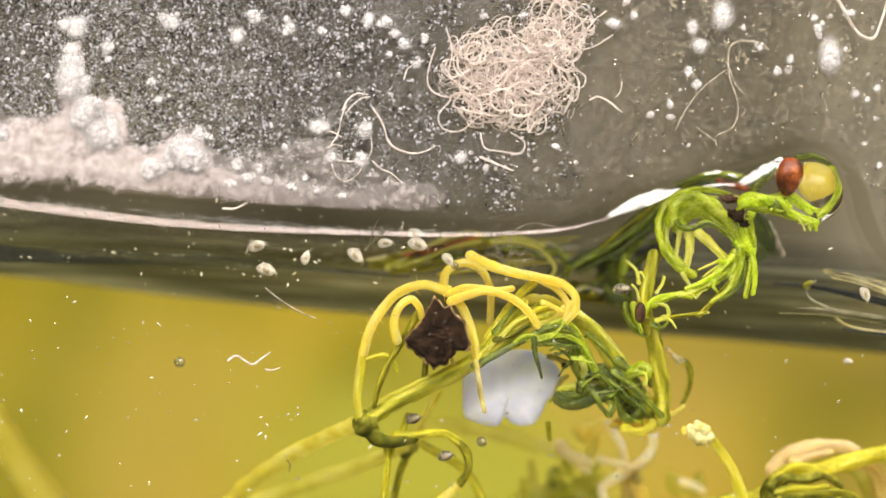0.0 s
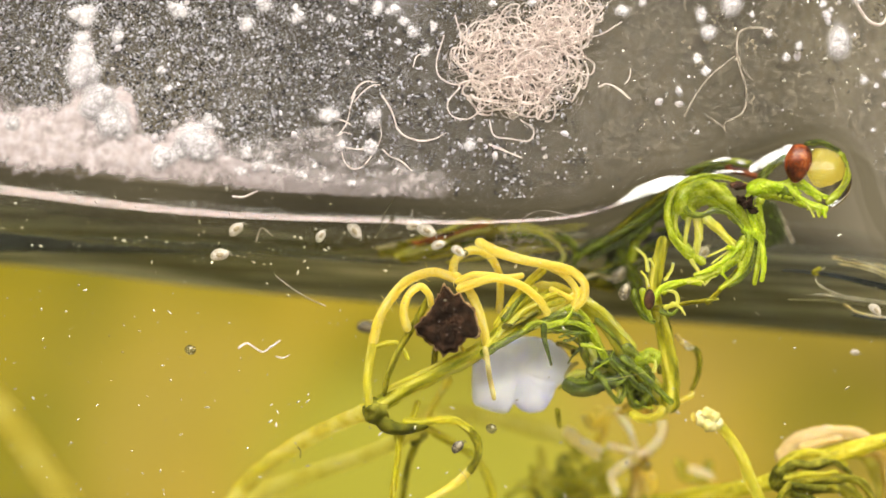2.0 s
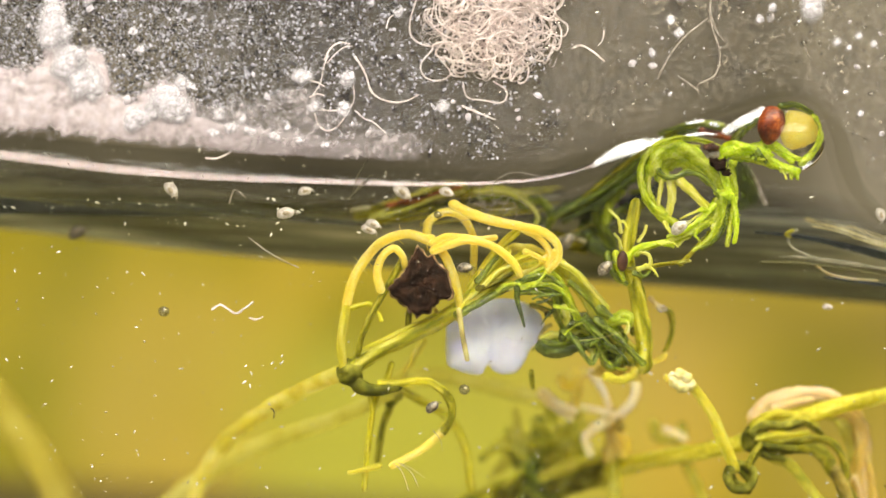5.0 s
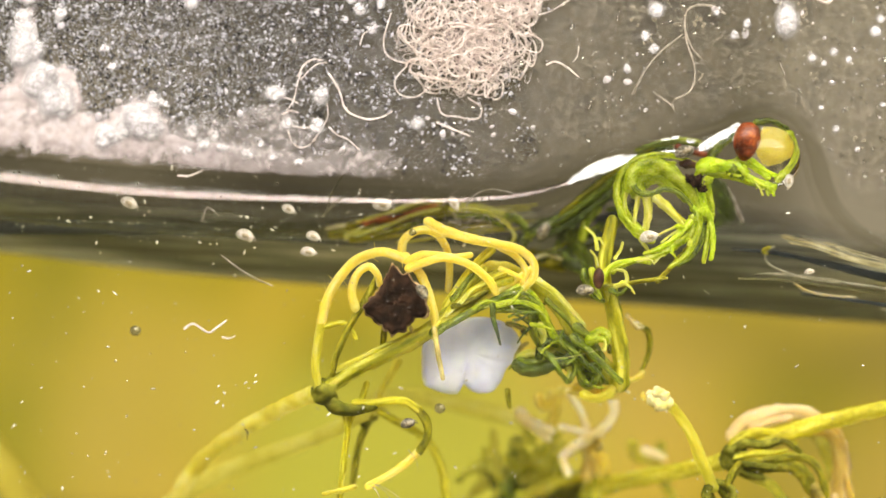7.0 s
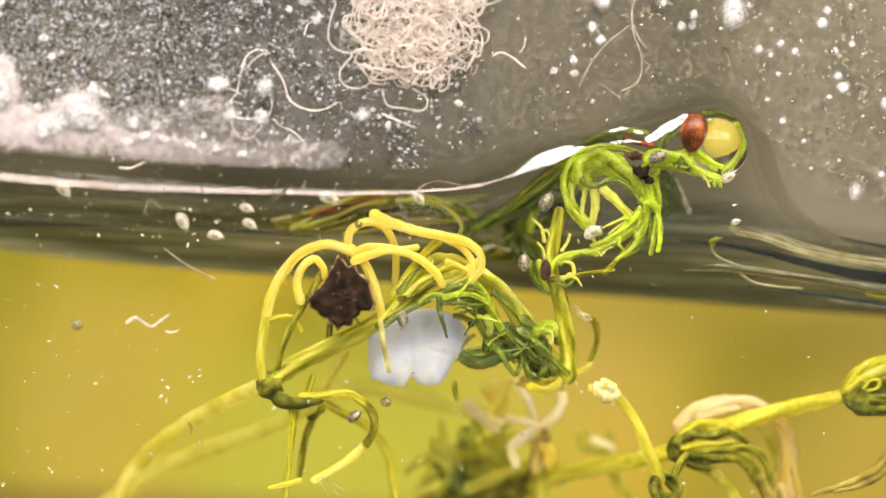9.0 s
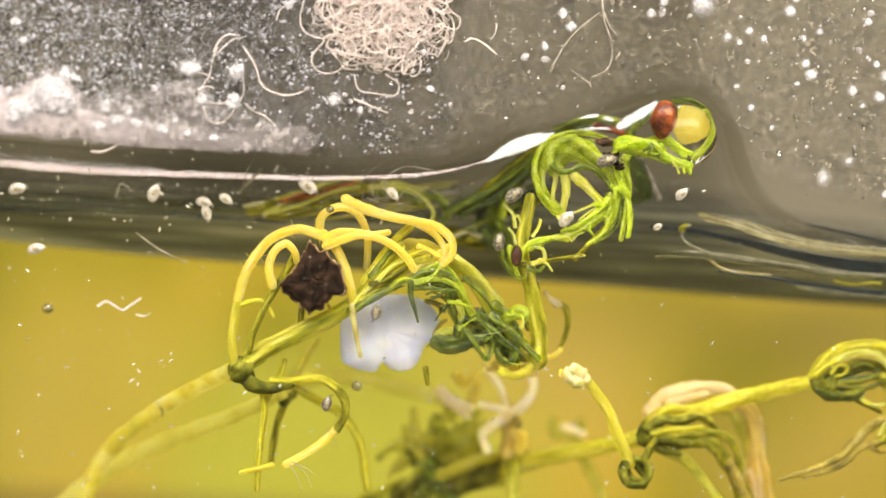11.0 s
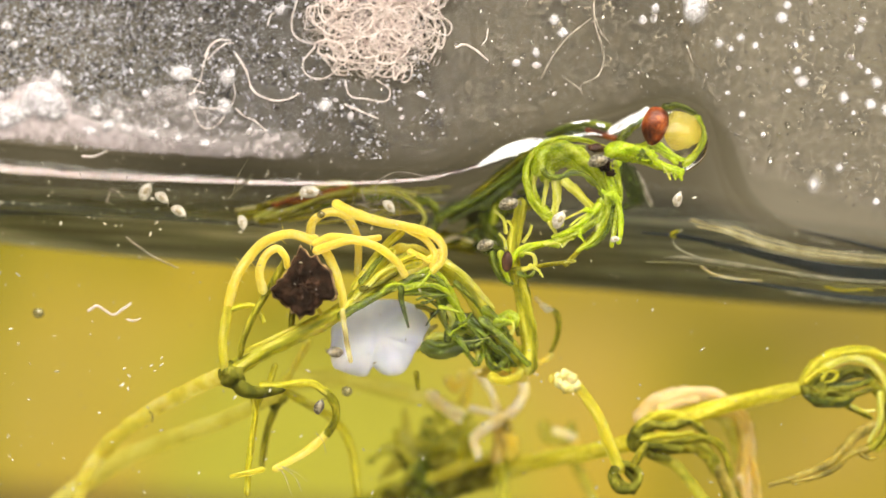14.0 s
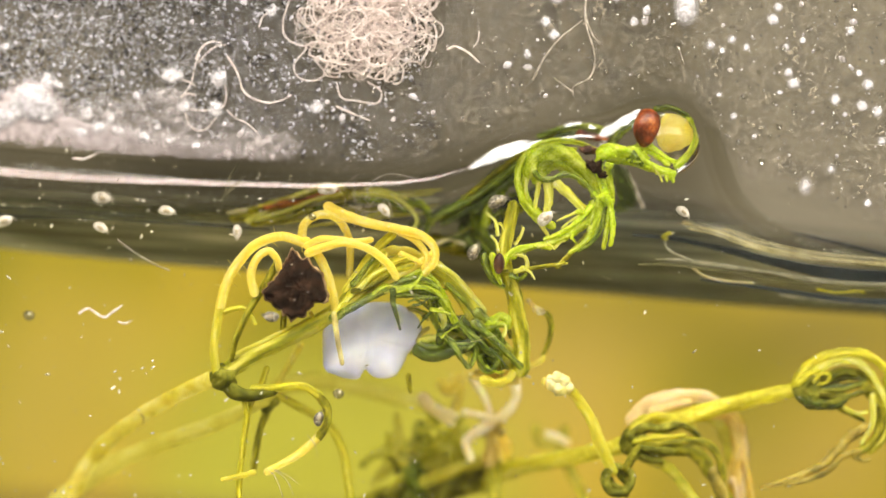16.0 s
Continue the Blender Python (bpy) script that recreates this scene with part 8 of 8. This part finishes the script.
def motions():
    swim(SHRIMPS["a"], [(0, -10.62, 1.2, 4.84, 25), (0.5, -11.26, 1.2, 5.05, 30), (1, -11.7, 1.2, 5.19, 20), (1.5, -11.83, 1.2, 5.21, -30), (2, -12.38, 1.2, 4.99, 50), (2.5, -13.59, 1.2, 4.41, 0), (3, -13.77, 1.2, 4.46, -40), (3.5, -13.97, 1.2, 4.48, -40), (4, -14.09, 1.2, 4.67, -45), (6.5, -15.36, 1.2, 5.07, -25), (7, -15.39, 1.2, 5.15, -20), (8, -15.51, 1.2, 5.27, -30), (9, -15.78, 1.2, 5.46, -40), (11.5, -16.79, 1.2, 4.38, 30), (12.5, -17.04, 1.2, 4.4, 30), (13.5, -17.57, 1.2, 4.01, 30), (16, -16.26, 1.2, 3.08, 30)])
    swim(SHRIMPS["b"], [(0, -10.03, 1.4, 3.54, -10), (0.5, -10.77, 1.4, 3.52, -15), (1, -10.92, 1.4, 3.51, -15), (1.5, -12.02, 1.4, 3.69, -20), (2, -13.26, 1.4, 3.47, 20), (2.5, -15.61, 1.4, 2.29, 15), (3, -18.39, 1.4, 2.51, -60), (3.5, -22.61, 1.4, 2.32, -50), (4, -26.24, 1.4, 2.06, -30), (6.5, -28, 1.4, 1.72, 0), (11.5, -22.42, 1.4, 0.7, 0), (16, -21.76, 1.4, 1.29, 0)])
    swim(SHRIMPS["c"], [(0, -7.77, 1.2, 4.36, 80), (0.5, -7.74, 1.2, 4.62, 75), (1, -7.61, 1.2, 4.68, 70), (1.5, -7.63, 1.2, 4.82, 75), (2, -7.52, 1.2, 4.92, 65), (2.5, -7.38, 1.2, 5.06, 30), (3, -7.2, 1.2, 5.07, 0), (3.5, -7.12, 1.2, 5, 20), (4, -7.1, 1.2, 5.3, 40), (6.5, -6.53, 1.2, 5.38, -20), (7, -6.38, 1.2, 5.39, -20), (7.5, -6.15, 1.2, 5.27, -20), (8, -6.04, 1.2, 5.26, -10), (8.5, -5.72, 1.2, 5.19, -10), (9, -5.57, 1.2, 5.06, -10), (11.5, -4.85, 1.2, 4.68, -30), (12, -4.54, 1.2, 4.64, -30), (12.5, -4.42, 1.2, 4.59, -20), (13, -4.22, 1.2, 4.5, -20), (13.5, -3.94, 1.2, 4.17, -40), (14, -3.61, 1.2, 3.81, -70), (14.5, -3.59, 1.2, 3.81, -75), (15, -3.5, 1.2, 3.65, -75), (16, -3.38, 1.2, 3.4, -80)])
    swim(SHRIMPS["d"], [(0, -4.99, 1.3, 4.73, -35), (0.5, -5.17, 1.3, 4.92, -40), (1, -5.34, 1.3, 5.12, -60), (1.5, -5.34, 1.3, 5.04, 80), (2, -5.64, 1.3, 5.39, -40), (2.5, -5.94, 1.3, 5.45, -10), (3, -6.08, 1.3, 5.21, 10), (3.5, -6.45, 1.3, 4.99, 20), (4, -7.12, 1.3, 4.63, 20), (6.5, -8.49, 1.3, 3.68, 0), (7, -8.73, 1.3, 3.73, -10), (7.5, -8.9, 1.3, 3.75, -15), (8, -9.14, 1.3, 3.83, -20), (8.5, -9.2, 1.3, 3.91, -30), (9, -9.09, 1.3, 4.12, -55), (11.5, -9.12, 1.3, 4.79, 85), (12, -9.1, 1.3, 4.79, 85), (12.5, -9.12, 1.3, 4.78, 85), (13, -9.12, 1.3, 4.95, 80), (13.5, -9.15, 1.3, 5.1, 75), (14, -9.1, 1.3, 5.11, 70), (14.5, -9.42, 1.3, 5.08, -70), (15, -9.91, 1.3, 5.07, -10), (16, -11.05, 1.3, 4.77, 0)])
    swim(SHRIMPS["e"], [(0, -3.36, 1.5, 5.54, 15), (0.5, -2.68, 1.5, 5.51, 20), (1, -2.43, 1.5, 5.45, 20), (1.5, -2.04, 1.5, 5.34, 0), (2, -0.8, 1.5, 4.88, 30), (2.5, -1.74, 1.5, 3.86, 50), (3, -2.33, 1.5, 3.7, -10), (3.5, -2.66, 1.5, 3.77, -15), (4, -2.69, 1.5, 3.74, -15), (6.5, -4.3, 1.5, 3.81, 0), (7, -4.9, 1.5, 3.94, -15), (7.5, -5.08, 1.5, 4.06, -10), (8, -5.15, 1.5, 4.1, -10), (8.5, -5.29, 1.5, 4.28, -20), (9, -5.38, 1.5, 4.2, -20), (11.5, -6.25, 1.5, 3.6, -70), (12, -5.08, 1.5, 2.44, 0), (12.5, -7.05, 1.5, 3.15, 60), (13, -8.28, 1.5, 4.35, 70), (13.5, -8.24, 1.5, 5.01, -30), (14, -8.24, 1.5, 4.9, -30), (14.5, -8.61, 1.5, 4.15, 80), (15, -9.01, 1.5, 3.58, 60), (16, -11.02, 1.5, 3.13, -20)])
    swim(SHRIMPS["f"], [(0, -1.72, 1.6, 6.23, 10), (0.5, -1.77, 1.6, 6.2, 10), (1, -2.15, 1.6, 6.22, 20), (1.5, -2.14, 1.6, 5.97, 20), (2, -2.29, 1.6, 5.92, 15), (2.5, -2.54, 1.6, 5.53, 40), (3, -2.56, 1.6, 5.35, 60), (3.5, -2.86, 1.6, 4.97, 80), (4, -2.85, 1.6, 4.36, -30), (6.5, -4.59, 1.6, 3, 10), (7, -5.13, 1.6, 3.03, 0), (7.5, -5.31, 1.6, 3.21, -20), (8, -5.38, 1.6, 3.19, -20), (8.5, -6.13, 1.6, 3.28, 10), (9, -7.27, 1.6, 3.42, 0), (11.5, -6.27, 1.6, 4.56, -10), (12, -6.29, 1.6, 4.44, 0), (12.5, -6.58, 1.6, 4.08, 15), (13, -6.83, 1.6, 4.07, 5), (13.5, -7.13, 1.6, 4.09, -20), (14, -7.26, 1.6, 4.2, -25), (14.5, -7.54, 1.6, 4.4, -40), (15, -8.16, 1.6, 4.6, -10), (16, -7.45, 1.6, 4.32, 0)])
    swim(SHRIMPS["g"], [(0, -1.49, 1.2, 5.59, -10), (0.5, -1.61, 1.2, 5.56, -10), (1, -1.59, 1.2, 5.6, -10), (1.5, -1.44, 1.2, 5.7, -10), (2, -1.53, 1.2, 5.66, -15), (2.5, -1.46, 1.2, 5.68, -25), (3, -1.49, 1.2, 5.73, -20), (3.5, -1.59, 1.2, 5.71, -25), (4, -1.51, 1.2, 5.68, -30), (6.5, -1.22, 1.2, 5.85, -10), (7, -1.1, 1.2, 5.96, 0), (7.5, -1.09, 1.2, 5.87, 0), (8, -0.99, 1.2, 5.92, 0), (9, -0.99, 1.2, 5.9, -10), (11.5, -0.53, 1.2, 5.64, -30), (12, -0.7, 1.2, 5.51, -35), (12.5, -0.42, 1.2, 5.37, -35), (13, -0.05, 1.2, 5.35, -30), (13.5, -0.04, 1.2, 5.61, 20), (14, 0.03, 1.2, 5.74, 10), (14.5, 0.32, 1.2, 5.81, 15), (15, 0.4, 1.2, 5.94, 10), (16, 1.53, 1.2, 6.14, 10)])
    swim(SHRIMPS["k"], [(0, 0.3, 1.6, 4.89, -40), (1.5, 0.44, 1.6, 4.61, -40), (3, 0.09, 1.6, 5.13, 10), (3.5, 0.59, 1.6, 5.49, 10), (4, 0.61, 1.6, 5.51, 10), (6.5, 2.57, 1.6, 6.48, -50), (7, 2.98, 1.6, 6.37, -50), (9, 4.05, 1.6, 6.26, -40), (11.5, 4.24, 1.6, 5.55, -40), (14, 4.58, 1.6, 5.3, -40), (16, 4.78, 1.6, 5.22, -40)])
    swim(SHRIMPS["l"], [(0, 0.3, 3.5, 0.55, 40), (4, 0.4, 3.5, 0.6, 40), (5.2, 2.7, 2.5, 1.7, 0), (6.5, 1.1, 1.2, 1.39, -40), (7, 1.5, 1.2, 1.19, -50), (7.5, 2.44, 1.2, 0.64, -60), (8, 3.01, 1.2, 0.1, -70), (8.5, 3.46, 1.2, -0.47, -75), (9, 3.57, 1.2, -0.64, -80), (11.5, 3.78, 1.2, -1.41, -100), (12, 3.85, 1.2, -1.87, -110), (12.5, 3.88, 1.2, -2.45, -140), (13, 3.61, 1.2, -2.68, -145), (13.5, 2.9, 1.2, -3.3, -165), (14, 2.13, 1.2, -3.15, -180), (14.5, 0.95, 1.2, -2.68, -220), (15, 0.62, 1.2, -2.27, -200), (16, -1.12, 1.2, -1.22, -180)])
    swim(SHRIMPS["m"], [(0, -29.94, 2, 2.92, 20), (8, -24.82, 2, 0.59, 20), (9, -20.83, 2, 1.65, 20), (11.5, -15.38, 2, 1.18, 20), (12, -15.73, 2, 0.88, 25), (12.5, -16.74, 2, -0.14, 30), (13, -18.35, 2, -0.31, 20), (16, -19.67, 2, -0.19, 20)])
    swim(SHRIMPS["n"], [(0, -34.0, 6, 1.9, 60), (4, -33.0, 6, 2.73, 20), (9, -23.83, 6, 3.09, 20), (12, -22.65, 6, 2.17, 20), (16, -21.13, 6, 3.31, 20)])
    swim(SHRIMPS["o"], [(0, 24.43, 2, 4.61, -60), (1.5, 23.85, 2, 2.83, -40), (2.5, 25.9, 2, 3.07, -40), (4, 27.23, 2, 4.42, -60), (6.3, 23.57, 2, 8.58, -80), (7, 22.26, 2, 8.96, -85), (9, 21.86, 2, 8.61, 40), (11.5, 20.95, 2, 6.62, 60), (12.5, 21.61, 2, 7.61, 80), (14.5, 21.3, 2, 6.57, 80), (16, 22.13, 2, 6.34, -30)])
    swim(SHRIMPS["p"], [(0, 10.46, 2.2, 3.87, 10), (1.5, 10.17, 2.2, 3.14, 70), (3.5, 10.36, 2.2, 2.51, 80), (7, 10.86, 2.2, 1.86, 10), (9, 10.38, 2.2, 3, 90), (12.5, 10.73, 2.2, 3.37, 70), (14.5, 10.21, 2.2, 3.48, 20), (16, 10.15, 2.2, 3.18, 70)])
    swim(SHRIMPS["q"], [(0, 14.68, 4.6, 7.73, 60), (2, 14.9, 4.2, 5.6, 60), (3.5, 14.99, 2.3, 4.51, 60), (7, 14.39, 2.3, 5.19, 20), (9, 14.21, 2.3, 4.97, 40), (12.5, 14.54, 2.3, 4.91, 60), (14.5, 14.47, 2.3, 5.32, 70), (16, 14.17, 2.3, 5.39, 50)])
    swim(SHRIMPS["j"], [(0, -1.48, 9, 0.41, 0), (2.5, -7.85, 9, -0.1, 0), (3, -12.61, 9, 0.73, -20), (3.5, -17.94, 9, 0.84, 70), (4, -17.78, 9, 1.41, 60), (6.5, -29.09, 9, 2.76, 20), (12, -25.36, 9, 2.16, 20), (16, -23.79, 9, 3.35, 20)])
    swim(SHRIMPS["r"], [(0, 24.85, 6, 0.69, 0), (4, 24.68, 6, 0.26, 0), (9.2, 22.21, 2.2, 6.12, 30), (11.3, 19.67, 2.2, 4.74, 40), (12, 19.76, 2.2, 4.76, 60), (13, 18.8, 2.2, 4.69, 30), (13.5, 18.67, 2.2, 4.71, 20), (14.5, 16.01, 2.2, 3.68, 10), (15, 13.81, 2.2, 3.21, -20), (16, 12.62, 3.6, 0.97, -40)])
    swim(SHRIMPS["s"], [(0, 12.73, 7, 5.72, 60), (4, 9.02, 7, 3.41, 60), (7.5, 8.68, 6, 5.89, 70), (9.2, 11.67, 2.9, 6.61, 70), (11.3, 11.34, 2.9, 6.13, 40), (12, 11.6, 2.9, 6.19, 40), (13, 10.96, 2.9, 6.22, 60), (14, 11.58, 2.9, 5.99, 20), (15, 11.05, 2.9, 5.79, 50), (16, 11.38, 2.9, 6.23, 30)])
    swim(SHRIMPS["u"], [(0, 18.29, 6.5, 10.25, 10), (4, 17.71, 6.5, 8.86, 10), (6.5, 16.63, 3.4, 10.69, 20), (7.5, 16.04, 2, 9.59, 30), (8.5, 16.65, 2, 9.11, 30), (9.2, 17.89, 2, 9.63, 30), (11.3, 16.43, 2, 8.34, 20), (12, 16.51, 2, 8.56, 10), (13, 16.14, 2, 8.55, 20), (14, 16.52, 2, 8.77, 20), (14.5, 16.81, 3, 8.28, 60), (15, 16.56, 3.6, 8.65, 60), (16, 17.62, 5, 10.13, 40)])
    swim(SHRIMPS["v"], [(0, -1.07, 4.6, -4.51, 20), (1, -0.42, 5, -3.91, 70), (2, 2.37, 8, -3.43, 40), (4, 4.29, 8, -3.93, 40), (16, 4.07, 8, -2.28, 40)])
    swim(SHRIMPS["i"], [(0, 0.97, 3.2, -6.44, 20), (3.5, 1.19, 3.2, -6.73, 60), (7, 1.18, 3.2, -6.42, 20), (9, 1.2, 3.2, -6.41, 40), (12.5, 1.35, 3.2, -6.67, 90), (14.5, 1.47, 3.2, -6.43, 70), (16, 1.9, 3.2, -6.96, 80)])


motions()
